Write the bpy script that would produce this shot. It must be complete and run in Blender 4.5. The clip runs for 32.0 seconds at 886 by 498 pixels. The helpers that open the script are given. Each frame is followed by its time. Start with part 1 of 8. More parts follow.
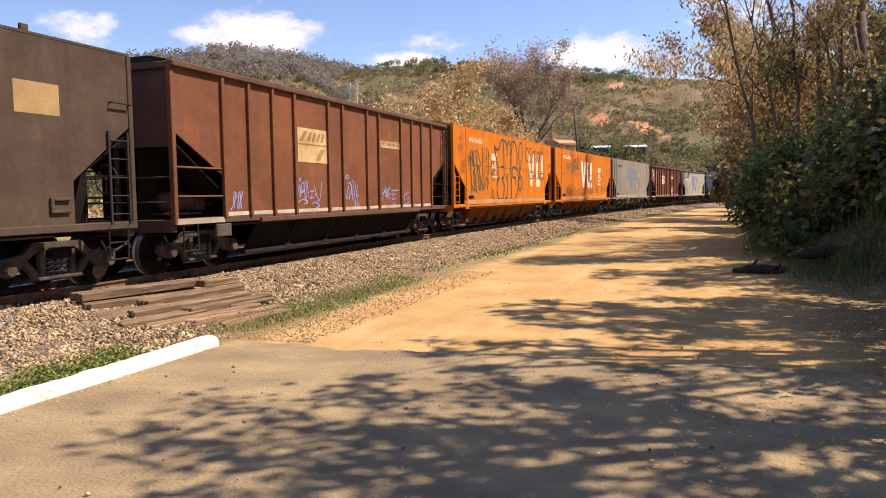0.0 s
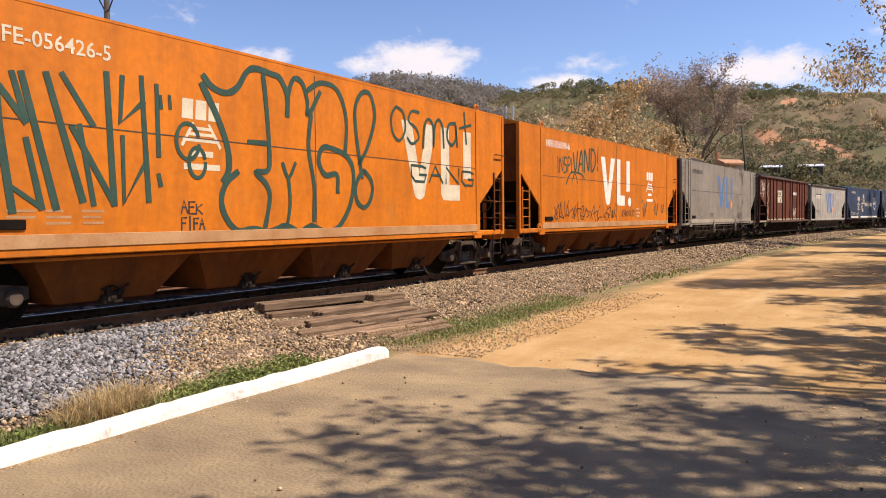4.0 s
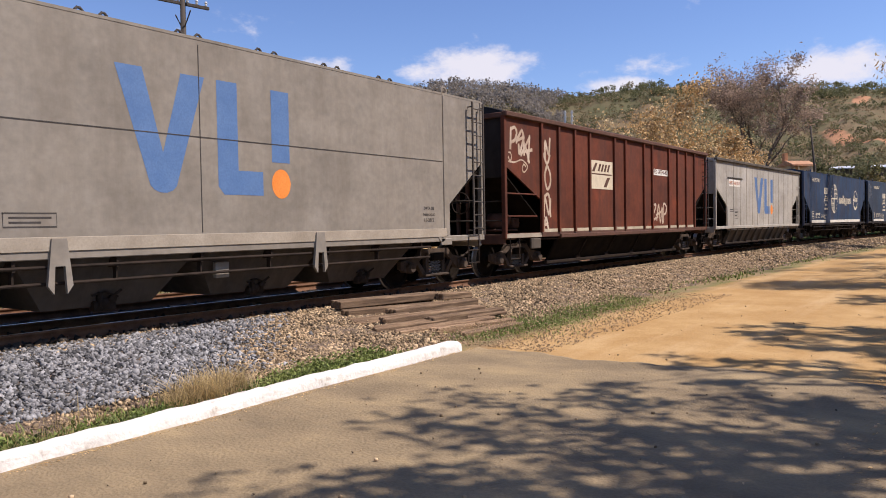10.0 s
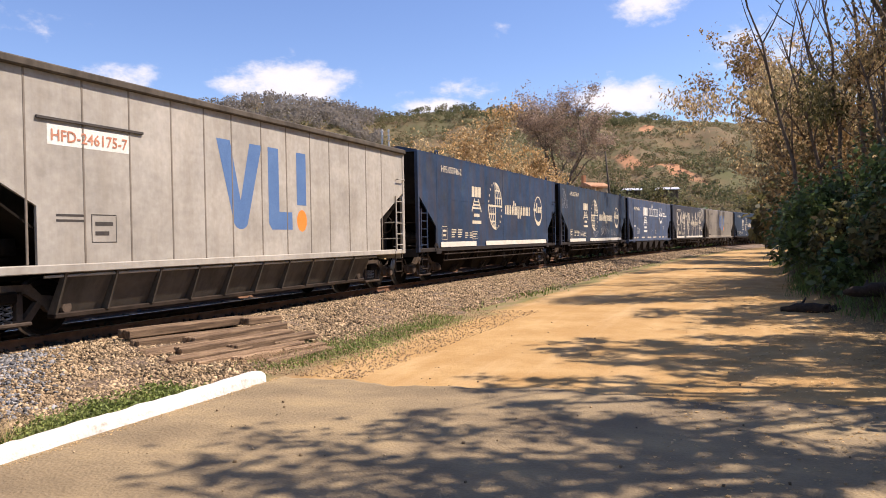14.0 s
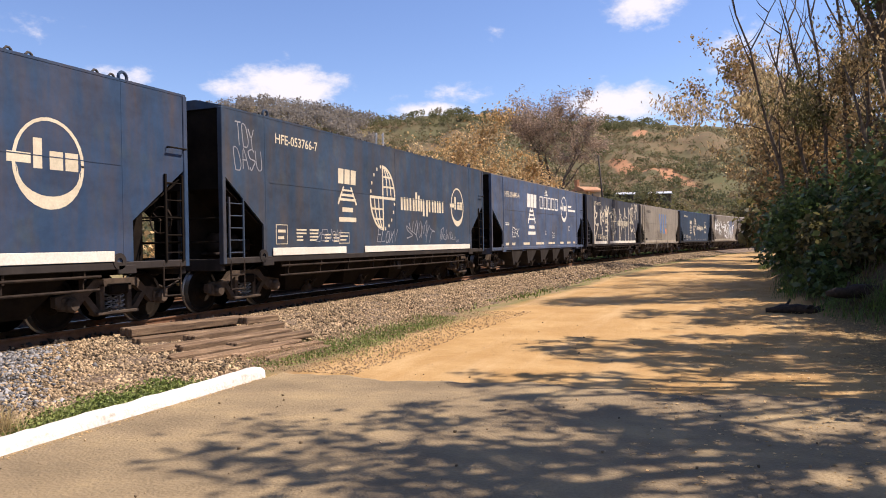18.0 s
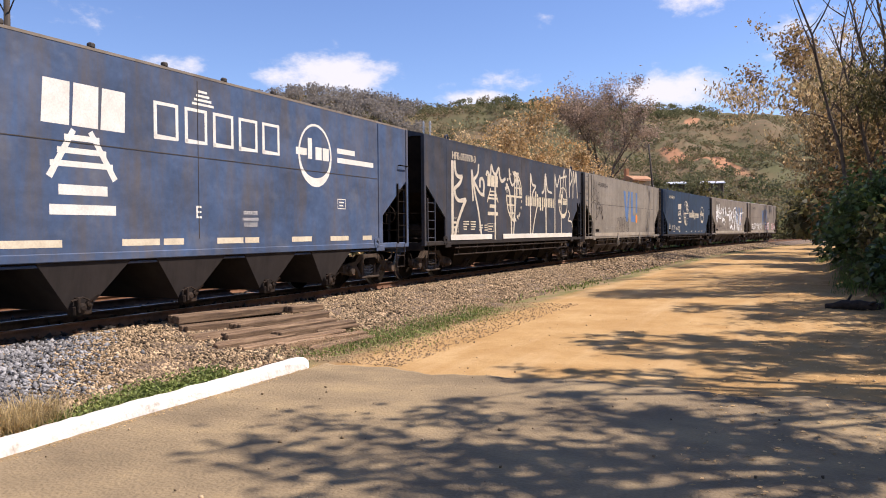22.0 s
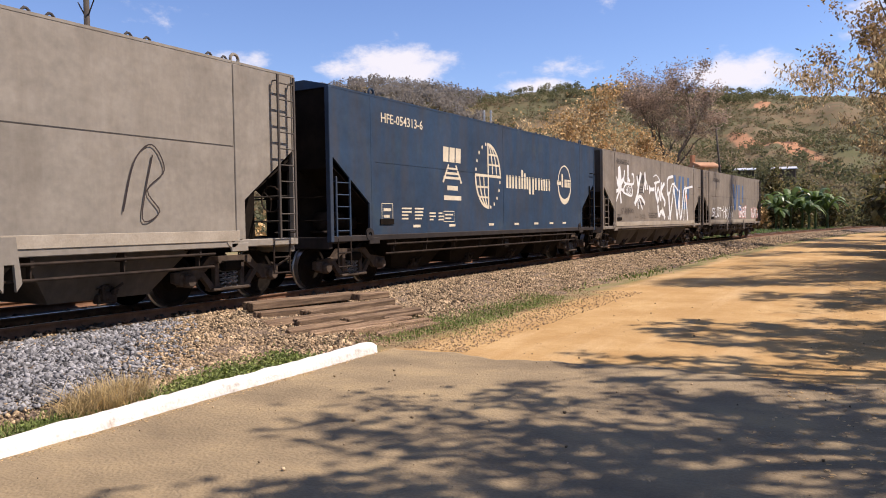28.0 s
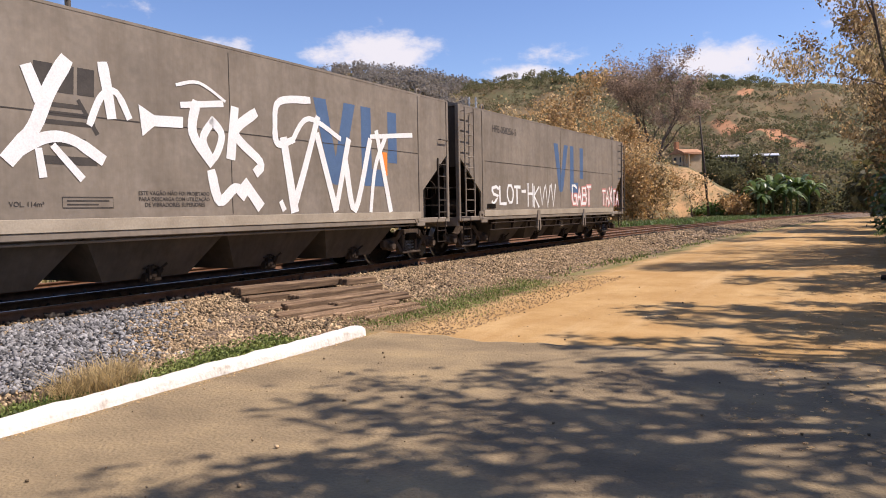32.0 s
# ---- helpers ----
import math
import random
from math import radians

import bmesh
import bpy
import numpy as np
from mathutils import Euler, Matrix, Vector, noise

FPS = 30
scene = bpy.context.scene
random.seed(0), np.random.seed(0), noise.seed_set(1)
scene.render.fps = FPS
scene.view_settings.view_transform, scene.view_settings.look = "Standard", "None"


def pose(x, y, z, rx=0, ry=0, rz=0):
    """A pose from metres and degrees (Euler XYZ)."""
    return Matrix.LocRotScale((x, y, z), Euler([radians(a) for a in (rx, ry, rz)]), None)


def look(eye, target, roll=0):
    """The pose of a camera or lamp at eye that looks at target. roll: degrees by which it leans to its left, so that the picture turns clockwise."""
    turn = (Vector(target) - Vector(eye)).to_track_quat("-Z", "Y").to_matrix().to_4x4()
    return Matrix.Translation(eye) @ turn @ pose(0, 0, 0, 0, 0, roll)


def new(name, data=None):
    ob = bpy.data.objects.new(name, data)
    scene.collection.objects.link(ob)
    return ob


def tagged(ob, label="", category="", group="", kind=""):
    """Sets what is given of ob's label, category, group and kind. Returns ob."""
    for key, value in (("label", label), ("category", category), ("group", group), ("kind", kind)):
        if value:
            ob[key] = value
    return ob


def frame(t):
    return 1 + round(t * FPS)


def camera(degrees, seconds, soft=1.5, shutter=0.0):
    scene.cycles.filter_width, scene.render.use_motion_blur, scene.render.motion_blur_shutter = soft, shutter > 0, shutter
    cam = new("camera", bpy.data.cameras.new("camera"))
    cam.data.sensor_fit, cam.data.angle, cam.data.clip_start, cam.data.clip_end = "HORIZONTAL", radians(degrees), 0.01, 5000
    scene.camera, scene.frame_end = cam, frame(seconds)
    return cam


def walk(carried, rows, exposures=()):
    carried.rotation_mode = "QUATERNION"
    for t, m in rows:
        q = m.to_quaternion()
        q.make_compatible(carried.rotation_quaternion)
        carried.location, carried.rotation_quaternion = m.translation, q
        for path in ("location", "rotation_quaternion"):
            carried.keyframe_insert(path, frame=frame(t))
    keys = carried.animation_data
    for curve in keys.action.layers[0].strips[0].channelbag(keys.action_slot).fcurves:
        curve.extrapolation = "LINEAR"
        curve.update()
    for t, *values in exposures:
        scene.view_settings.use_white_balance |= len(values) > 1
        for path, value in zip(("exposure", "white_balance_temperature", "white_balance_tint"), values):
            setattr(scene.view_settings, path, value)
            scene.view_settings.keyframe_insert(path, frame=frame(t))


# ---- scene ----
cam = camera(61.8, 32.0, soft=0.95)

# The hand-held way: seconds, eye (x, y, z), heading to the left of the track, tilt, lean (degrees)
PATH = [
    (0, 0.137, 0.259, 1.864, 20.00, -4.18, -0.78),
    (0.5, 0.113, 0.258, 1.838, 20.20, -3.99, -0.66),
    (1, 0.077, 0.245, 1.813, 20.99, -3.83, -0.61),
    (1.5, 0.029, 0.222, 1.785, 22.37, -3.65, -0.55),
    (2, -0.003, 0.214, 1.777, 24.54, -3.40, -0.53),
    (2.5, -0.020, 0.221, 1.777, 26.97, -3.07, -0.53),
    (3, -0.040, 0.222, 1.772, 29.00, -2.74, -0.54),
    (3.5, -0.059, 0.222, 1.771, 30.59, -2.48, -0.55),
    (4, -0.067, 0.228, 1.785, 31.77, -2.31, -0.58),
    (4.5, -0.067, 0.231, 1.794, 32.71, -2.20, -0.69),
    (6.5, -0.061, 0.101, 1.781, 36.39, -1.78, -1.19),
    (7, -0.064, 0.030, 1.757, 36.97, -1.66, -1.18),
    (7.5, -0.056, -0.043, 1.731, 37.09, -1.61, -1.20),
    (8, -0.044, -0.092, 1.720, 36.97, -1.63, -1.16),
    (8.5, -0.029, -0.132, 1.716, 36.65, -1.68, -1.06),
    (9, -0.013, -0.163, 1.718, 36.34, -1.75, -0.98),
    (9.5, 0.007, -0.194, 1.716, 36.22, -1.80, -0.96),
    (10, 0.022, -0.230, 1.703, 36.26, -1.79, -0.98),
    (10.5, -0.015, -0.297, 1.650, 36.40, -1.52, -0.93),
    (11, -0.061, -0.292, 1.649, 37.67, -0.13, -0.61),
    (11.5, -0.057, -0.157, 1.779, 40.92, 1.53, -0.69),
    (12, -0.054, -0.068, 1.792, 42.43, 1.70, -0.67),
    (12.5, -0.054, 0.083, 1.792, 36.30, 0.76, -0.39),
    (13, -0.059, 0.204, 1.779, 29.14, -0.05, -0.66),
    (13.5, -0.078, 0.234, 1.760, 24.43, -0.53, -0.92),
    (14, -0.100, 0.235, 1.745, 22.27, -0.73, -1.07),
    (14.5, -0.100, 0.207, 1.733, 21.27, -0.83, -1.16),
    (16.5, 0.006, -0.014, 1.710, 21.48, -0.60, -1.12),
    (17, 0.020, -0.049, 1.708, 21.57, -0.52, -1.02),
    (17.5, 0.036, -0.072, 1.710, 21.69, -0.45, -1.04),
    (18, 0.044, -0.097, 1.708, 21.80, -0.45, -0.96),
    (18.5, 0.042, -0.108, 1.702, 21.94, -0.56, -0.90),
    (19, 0.044, -0.107, 1.699, 22.12, -0.76, -0.84),
    (19.5, 0.034, -0.100, 1.698, 22.37, -0.96, -0.81),
    (20, 0.018, -0.061, 1.709, 22.89, -1.04, -0.72),
    (20.5, 0.001, -0.007, 1.723, 23.59, -1.11, -0.64),
    (21, -0.014, 0.040, 1.732, 24.30, -1.16, -0.58),
    (21.5, -0.017, 0.072, 1.744, 24.95, -1.24, -0.48),
    (22, -0.026, 0.086, 1.743, 25.38, -1.30, -0.47),
    (22.5, -0.040, 0.100, 1.745, 25.60, -1.45, -0.31),
    (23, -0.059, 0.116, 1.744, 25.79, -1.56, -0.22),
    (23.5, -0.063, 0.137, 1.742, 25.99, -1.64, -0.10),
    (24, -0.066, 0.155, 1.743, 26.23, -1.70, -0.05),
    (24.5, -0.072, 0.169, 1.742, 26.54, -1.75, -0.09),
    (25, -0.074, 0.168, 1.754, 26.95, -1.84, -0.13),
    (25.5, -0.070, 0.123, 1.751, 27.61, -1.82, -0.17),
    (26, -0.052, 0.065, 1.748, 28.80, -1.74, -0.29),
    (26.5, -0.033, 0.024, 1.750, 29.80, -1.67, -0.47),
    (28.5, 0.039, -0.149, 1.707, 30.10, -2.21, -0.97),
    (29, 0.050, -0.190, 1.692, 29.64, -2.40, -1.07),
    (29.5, 0.058, -0.223, 1.682, 29.19, -2.59, -1.10),
    (30, 0.059, -0.250, 1.681, 28.74, -2.83, -1.04),
    (30.5, 0.050, -0.264, 1.680, 28.39, -3.00, -0.98),
    (31, 0.048, -0.258, 1.681, 28.30, -3.07, -0.94),
    (31.5, 0.050, -0.229, 1.677, 28.57, -3.04, -1.02),
    (32, 0.040, -0.202, 1.682, 28.99, -3.03, -1.01),
]


# The camera's own brightness and white balance: seconds, stops, kelvin, tint
EXPOSURES = [(0, 0.71, 7450, 20), (1, 0.73, 7450, 20), (2, 0.71, 7300, 20), (3, 0.49, 7150, 20), (4, 0.47, 7050, 20), (7, 0.39, 7070, 20), (8, 0.31, 6930, 20), (9, 0.25, 6520, 20),
             (10, 0.28, 6500, 20), (11, 0.33, 6420, 20), (12, 0.46, 6470, 20), (13, 0.49, 6850, 20), (14, 0.59, 6900, 20), (17, 0.55, 6950, 20), (18, 0.54, 6900, 20), (19, 0.49, 6800, 20), (20, 0.44, 6600, 20),
             (21, 0.47, 6550, 20), (23, 0.50, 6700, 20), (25, 0.55, 6730, 20), (26, 0.51, 6700, 20), (29, 0.43, 6740, 20), (30, 0.45, 6870, 20), (31, 0.42, 7050, 20), (32, 0.35, 6720, 20)]


def aimed(x, y, z, yaw, pitch, roll):
    a, b = radians(yaw), radians(pitch)
    eye = Vector((x, y, z))
    return look(eye, eye + Vector((-math.sin(a) * math.cos(b), math.cos(a) * math.cos(b), math.sin(b))), roll)


walk(cam, [(t, aimed(x, y, z, yaw, pitch, roll)) for t, x, y, z, yaw, pitch, roll in PATH], exposures=EXPOSURES)

# ---- sky and sun ----
SUN_ELEV, SUN_AZ = radians(54), radians(62)      # azimuth from +y towards +x
world = bpy.data.worlds.new("sky")
scene.world = world
world.use_nodes = True
wt = world.node_tree
wt.nodes.clear()


def wnode(kind, **kw):
    n = wt.nodes.new(kind)
    for k, v in kw.items():
        if k in n.inputs:
            n.inputs[k].default_value = v
    return n


w_out, w_bg = wnode("ShaderNodeOutputWorld"), wnode("ShaderNodeBackground")
w_sky = wnode("ShaderNodeTexSky")
w_sky.sky_type, w_sky.sun_disc = "NISHITA", False
w_sky.sun_elevation, w_sky.sun_rotation = SUN_ELEV, SUN_AZ
w_sky.altitude, w_sky.air_density, w_sky.dust_density, w_sky.ozone_density = 300, 1.0, 0.0, 5.0
w_bg.inputs["Strength"].default_value = 0.109
w_tc = wnode("ShaderNodeTexCoord")


def wmath(op, a, b=None, c=None):
    n = wt.nodes.new("ShaderNodeMath")
    n.operation = op
    for i, v in enumerate((a, b, c)):
        if v is None:
            continue
        if isinstance(v, (int, float)):
            n.inputs[i].default_value = v
        else:
            wt.links.new(v, n.inputs[i])
    return n.outputs[0]


# Fair-weather clouds: puffs at their bearings (degrees left of the track, height, half width, half height, density)
w_map = wnode("ShaderNodeMapping")
w_map.inputs["Scale"].default_value = (9, 9, 16)
wt.links.new(w_tc.outputs["Generated"], w_map.inputs["Vector"])
w_noise = wnode("ShaderNodeTexNoise", Scale=3.0, Detail=9.0, Roughness=0.62)
wt.links.new(w_map.outputs["Vector"], w_noise.inputs["Vector"])
w_sep = wnode("ShaderNodeSeparateXYZ")
wt.links.new(w_tc.outputs["Generated"], w_sep.inputs[0])
bearing = wmath("MULTIPLY", wmath("ARCTAN2", wmath("MULTIPLY", w_sep.outputs[0], -1.0), w_sep.outputs[1]), 57.296)
height = wmath("MULTIPLY", wmath("ARCSINE", w_sep.outputs[2]), 57.296)
CLOUDS = [(33.5, 11.9, 5.0, 1.7, 1.0), (37.5, 11.6, 2.2, 1.0, 0.8), (25.3, 11.2, 1.8, 0.9, 0.35), (20.5, 11.4, 3.0, 1.0, 0.55), (23.0, 10.2, 3.2, 0.7, 0.9),
          (8.2, 10.2, 4.2, 1.6, 1.05), (17.3, 15.6, 1.3, 0.8, 0.5), (6.5, 16.8, 3.4, 1.5, 0.95), (-1.0, 13.0, 3.5, 3.0, 0.6), (51.5, 14.6, 4.5, 2.0, 0.4),
          (45.3, 11.7, 2.6, 1.2, 0.9), (-24, 13.0, 9.0, 3.0, 0.9), (80, 14, 12, 4, 0.8), (150, 42, 45, 14, 0.85), (-110, 48, 40, 12, 0.8), (130, 22, 16, 6, 0.8), (-80, 25, 16, 6, 0.8), (-130, 16, 16, 5, 0.8)]
cover = None
for az, el, ha, hb, dens in CLOUDS:
    dx = wmath("DIVIDE", wmath("SUBTRACT", bearing, az), ha)
    dy = wmath("DIVIDE", wmath("SUBTRACT", height, el), hb)
    r2 = wmath("ADD", wmath("MULTIPLY", dx, dx), wmath("MULTIPLY", dy, dy))
    puff = wmath("MULTIPLY", wmath("POWER", 2.718, wmath("MULTIPLY", r2, -0.9)), dens)
    cover = puff if cover is None else wmath("MAXIMUM", cover, puff)
w_edge = wnode("ShaderNodeMapRange")
w_edge.interpolation_type = "SMOOTHSTEP"
w_edge.inputs["From Min"].default_value, w_edge.inputs["From Max"].default_value = 0.55, 1.0
wt.links.new(wmath("ADD", wmath("MULTIPLY", cover, 0.75), wmath("SUBTRACT", wmath("MULTIPLY", w_noise.outputs["Fac"], 1.0), 0.2)), w_edge.inputs["Value"])
w_mix = wnode("ShaderNodeMix")
w_mix.data_type = "RGBA"
wt.links.new(wmath("MULTIPLY", w_edge.outputs[0], 0.95), w_mix.inputs["Factor"])
w_hue = wnode("ShaderNodeHueSaturation", Hue=0.507, Saturation=1.06, Value=1.12)
wt.links.new(w_sky.outputs[0], w_hue.inputs["Color"])
wt.links.new(w_hue.outputs[0], w_mix.inputs["A"])
w_mix.inputs["B"].default_value = (6.2, 6.35, 6.7, 1)
wt.links.new(w_mix.outputs["Result"], w_bg.inputs["Color"])
wt.links.new(w_bg.outputs[0], w_out.inputs[0])

sun = new("sun", bpy.data.lights.new("sun", "SUN"))
sun.data.energy, sun.data.angle, sun.data.color = 5.0, radians(0.53), (1.0, 0.94, 0.84)
sun_from = Vector((math.sin(SUN_AZ) * math.cos(SUN_ELEV), math.cos(SUN_AZ) * math.cos(SUN_ELEV), math.sin(SUN_ELEV)))
sun.matrix_world = look(sun_from * 200, (0, 0, 0))


# ---- materials ----
def surface(name, cols, scale=2.0, fine=40.0, rough=0.8, metal=0.0, bump=0.2, dist=0.01, stretch=(1, 1, 1), island=0.0, obj_rand=0.0, spec=0.4, trans=0.0, ramp=(0.3, 0.7)):
    """Two scales of noise between colours, with bump; stretch lengthens the pattern along an axis."""
    m = bpy.data.materials.new(name)
    m.use_nodes = True
    nt = m.node_tree
    p = nt.nodes["Principled BSDF"]
    tc, mp = nt.nodes.new("ShaderNodeTexCoord"), nt.nodes.new("ShaderNodeMapping")
    mp.inputs["Scale"].default_value = stretch
    nt.links.new(tc.outputs["Object"], mp.inputs["Vector"])
    big, small = nt.nodes.new("ShaderNodeTexNoise"), nt.nodes.new("ShaderNodeTexNoise")
    big.inputs["Scale"].default_value, big.inputs["Detail"].default_value, big.inputs["Roughness"].default_value = scale, 6, 0.6
    small.inputs["Scale"].default_value, small.inputs["Detail"].default_value = fine, 4
    nt.links.new(mp.outputs[0], big.inputs["Vector"])
    nt.links.new(tc.outputs["Object"], small.inputs["Vector"])
    rp = nt.nodes.new("ShaderNodeValToRGB")
    rp.color_ramp.elements[0].position, rp.color_ramp.elements[1].position = ramp
    rp.color_ramp.elements[0].color, rp.color_ramp.elements[1].color = (*cols[0], 1), (*cols[-1], 1)
    for i, c in enumerate(cols[1:-1]):
        e = rp.color_ramp.elements.new(ramp[0] + (ramp[1] - ramp[0]) * (i + 1) / (len(cols) - 1))
        e.color = (*c, 1)
    nt.links.new(big.outputs["Fac"], rp.inputs["Fac"])
    hsv = nt.nodes.new("ShaderNodeHueSaturation")
    mr = nt.nodes.new("ShaderNodeMapRange")
    mr.inputs["To Min"].default_value, mr.inputs["To Max"].default_value = 0.78, 1.22
    nt.links.new(small.outputs["Fac"], mr.inputs["Value"])
    val = mr.outputs[0]
    for amount, kind, sock in ((island, "ShaderNodeNewGeometry", "Random Per Island"), (obj_rand, "ShaderNodeObjectInfo", "Random")):
        if amount:
            g, r2, mu = nt.nodes.new(kind), nt.nodes.new("ShaderNodeMapRange"), nt.nodes.new("ShaderNodeMath")
            r2.inputs["To Min"].default_value, r2.inputs["To Max"].default_value = 1 - amount, 1 + amount
            mu.operation = "MULTIPLY"
            nt.links.new(g.outputs[sock], r2.inputs["Value"])
            nt.links.new(val, mu.inputs[0])
            nt.links.new(r2.outputs[0], mu.inputs[1])
            val = mu.outputs[0]
    nt.links.new(val, hsv.inputs["Value"])
    nt.links.new(rp.outputs[0], hsv.inputs["Color"])
    nt.links.new(hsv.outputs[0], p.inputs["Base Color"])
    p.inputs["Roughness"].default_value, p.inputs["Metallic"].default_value = rough, metal
    p.inputs["Specular IOR Level"].default_value = spec
    if trans:
        p.inputs["Transmission Weight"].default_value = 0
        tr, ad = nt.nodes.new("ShaderNodeBsdfTranslucent"), nt.nodes.new("ShaderNodeMixShader")
        nt.links.new(hsv.outputs[0], tr.inputs["Color"])
        ad.inputs[0].default_value = trans
        nt.links.new(p.outputs[0], ad.inputs[1])
        nt.links.new(tr.outputs[0], ad.inputs[2])
        nt.links.new(ad.outputs[0], nt.nodes["Material Output"].inputs[0])
    if bump:
        bn = nt.nodes.new("ShaderNodeBump")
        bn.inputs["Strength"].default_value, bn.inputs["Distance"].default_value = bump, dist
        nt.links.new(small.outputs["Fac"], bn.inputs["Height"])
        nt.links.new(bn.outputs[0], p.inputs["Normal"])
    return m


def paint(name, main, faded, stain, scale=0.9, rough=0.55, streak=0.5, patch=0.22):
    """Weathered wagon paint: broad fading, stains that run down, fine grime."""
    m = surface(name, (faded, main, main, faded), scale=scale, fine=9.0, rough=rough, bump=0.12, dist=0.01, ramp=(0.25, 0.75))
    nt = m.node_tree
    p = nt.nodes["Principled BSDF"]
    tc, mp, ns = nt.nodes.new("ShaderNodeTexCoord"), nt.nodes.new("ShaderNodeMapping"), nt.nodes.new("ShaderNodeTexNoise")
    mp.inputs["Scale"].default_value = (1, 1.5, 0.22)
    nt.links.new(tc.outputs["Object"], mp.inputs["Vector"])
    nt.links.new(mp.outputs[0], ns.inputs["Vector"])
    ns.inputs["Scale"].default_value, ns.inputs["Detail"].default_value, ns.inputs["Roughness"].default_value = 1.6, 7, 0.68
    mr = nt.nodes.new("ShaderNodeMapRange")
    mr.inputs["From Min"].default_value, mr.inputs["From Max"].default_value = 0.43, 0.72
    mr.inputs["To Max"].default_value = streak
    nt.links.new(ns.outputs["Fac"], mr.inputs["Value"])
    mx = nt.nodes.new("ShaderNodeMix")
    mx.data_type = "RGBA"
    old = p.inputs["Base Color"].links[0].from_socket
    nt.links.new(mr.outputs[0], mx.inputs["Factor"])
    nt.links.new(old, mx.inputs["A"])
    mx.inputs["B"].default_value = (*stain, 1)
    p.inputs["Specular IOR Level"].default_value = 0.28
    # broad washed and dusty patches, then small scuffs
    blot, bm = nt.nodes.new("ShaderNodeTexNoise"), nt.nodes.new("ShaderNodeMapping")
    bm.inputs["Scale"].default_value = (1, 0.55, 0.9)
    nt.links.new(tc.outputs["Object"], bm.inputs["Vector"])
    nt.links.new(bm.outputs[0], blot.inputs["Vector"])
    blot.inputs["Scale"].default_value, blot.inputs["Detail"].default_value, blot.inputs["Roughness"].default_value = 1.1, 8, 0.7
    br = nt.nodes.new("ShaderNodeMapRange")
    br.inputs["From Min"].default_value, br.inputs["From Max"].default_value = 0.3, 0.7
    br.inputs["To Min"].default_value, br.inputs["To Max"].default_value = 1 - patch, 1 + patch
    nt.links.new(blot.outputs["Fac"], br.inputs["Value"])
    hs = nt.nodes.new("ShaderNodeHueSaturation")
    nt.links.new(br.outputs[0], hs.inputs["Value"])
    nt.links.new(mx.outputs["Result"], hs.inputs["Color"])
    nt.links.new(hs.outputs[0], p.inputs["Base Color"])
    rr = nt.nodes.new("ShaderNodeMapRange")
    rr.inputs["To Min"].default_value, rr.inputs["To Max"].default_value = rough - 0.12, rough + 0.2
    nt.links.new(ns.outputs["Fac"], rr.inputs["Value"])
    nt.links.new(rr.outputs[0], p.inputs["Roughness"])
    return m


ORANGE = paint("orange_paint", (0.60, 0.165, 0.007), (0.52, 0.165, 0.018), (0.27, 0.08, 0.012), streak=0.5, patch=0.16)
RUST = paint("rust_brown_paint", (0.125, 0.031, 0.013), (0.235, 0.050, 0.018), (0.066, 0.030, 0.020), scale=0.6, rough=0.7, streak=0.8, patch=0.34)
RUST_O = paint("orange_brown_paint", (0.178, 0.060, 0.023), (0.25, 0.082, 0.028), (0.11, 0.052, 0.03), scale=0.6, rough=0.7, streak=0.7, patch=0.28)
RUST_B = paint("dull_brown_paint", (0.11, 0.052, 0.034), (0.16, 0.09, 0.062), (0.06, 0.035, 0.026), scale=0.5, rough=0.78)
MUD = paint("grey_brown_paint", (0.066, 0.044, 0.029), (0.088, 0.061, 0.041), (0.036, 0.024, 0.016), rough=0.8, patch=0.3)
GREY = paint("warm_grey_paint", (0.245, 0.215, 0.172), (0.275, 0.245, 0.20), (0.17, 0.14, 0.105), rough=0.65, streak=0.5)
GREY_D = paint("dusty_grey_paint", (0.225, 0.19, 0.15), (0.25, 0.215, 0.175), (0.14, 0.11, 0.08), rough=0.65, streak=0.55)
PALE = paint("pale_grey_paint", (0.40, 0.37, 0.315), (0.43, 0.40, 0.35), (0.25, 0.21, 0.155), rough=0.6, streak=0.45)
NAVY = paint("dark_blue_paint", (0.028, 0.053, 0.090), (0.050, 0.073, 0.094), (0.078, 0.054, 0.036), scale=1.3, rough=0.6, streak=0.75, patch=0.35)
NAVY_B = paint("bright_blue_paint", (0.021, 0.048, 0.097), (0.035, 0.062, 0.092), (0.085, 0.052, 0.030), scale=1.3, rough=0.6, streak=0.6, patch=0.35)
NAVY_G = paint("dusty_blue_grey_paint", (0.036, 0.046, 0.066), (0.058, 0.066, 0.080), (0.085, 0.062, 0.044), scale=1.3, rough=0.65, streak=0.75, patch=0.35)
STEELB = paint("steel_blue_paint", (0.021, 0.046, 0.084), (0.034, 0.060, 0.086), (0.058, 0.048, 0.040), scale=1.1, rough=0.6, streak=0.55, patch=0.25)
SLATE = paint("faded_blue_paint", (0.057, 0.092, 0.166), (0.108, 0.128, 0.170), (0.11, 0.092, 0.074), scale=1.1, rough=0.6, streak=0.85, patch=0.38)
# Darker copies of the wagon paints for ends and underparts, shade in the colour
ORANGE_D = paint("shaded_orange_paint", (0.16, 0.046, 0.005), (0.10, 0.032, 0.007), (0.035, 0.015, 0.007), rough=0.8, streak=0.8)
GREY_S = paint("shaded_dusty_grey_paint", (0.10, 0.082, 0.062), (0.06, 0.048, 0.036), (0.03, 0.024, 0.018), rough=0.8, streak=0.8)
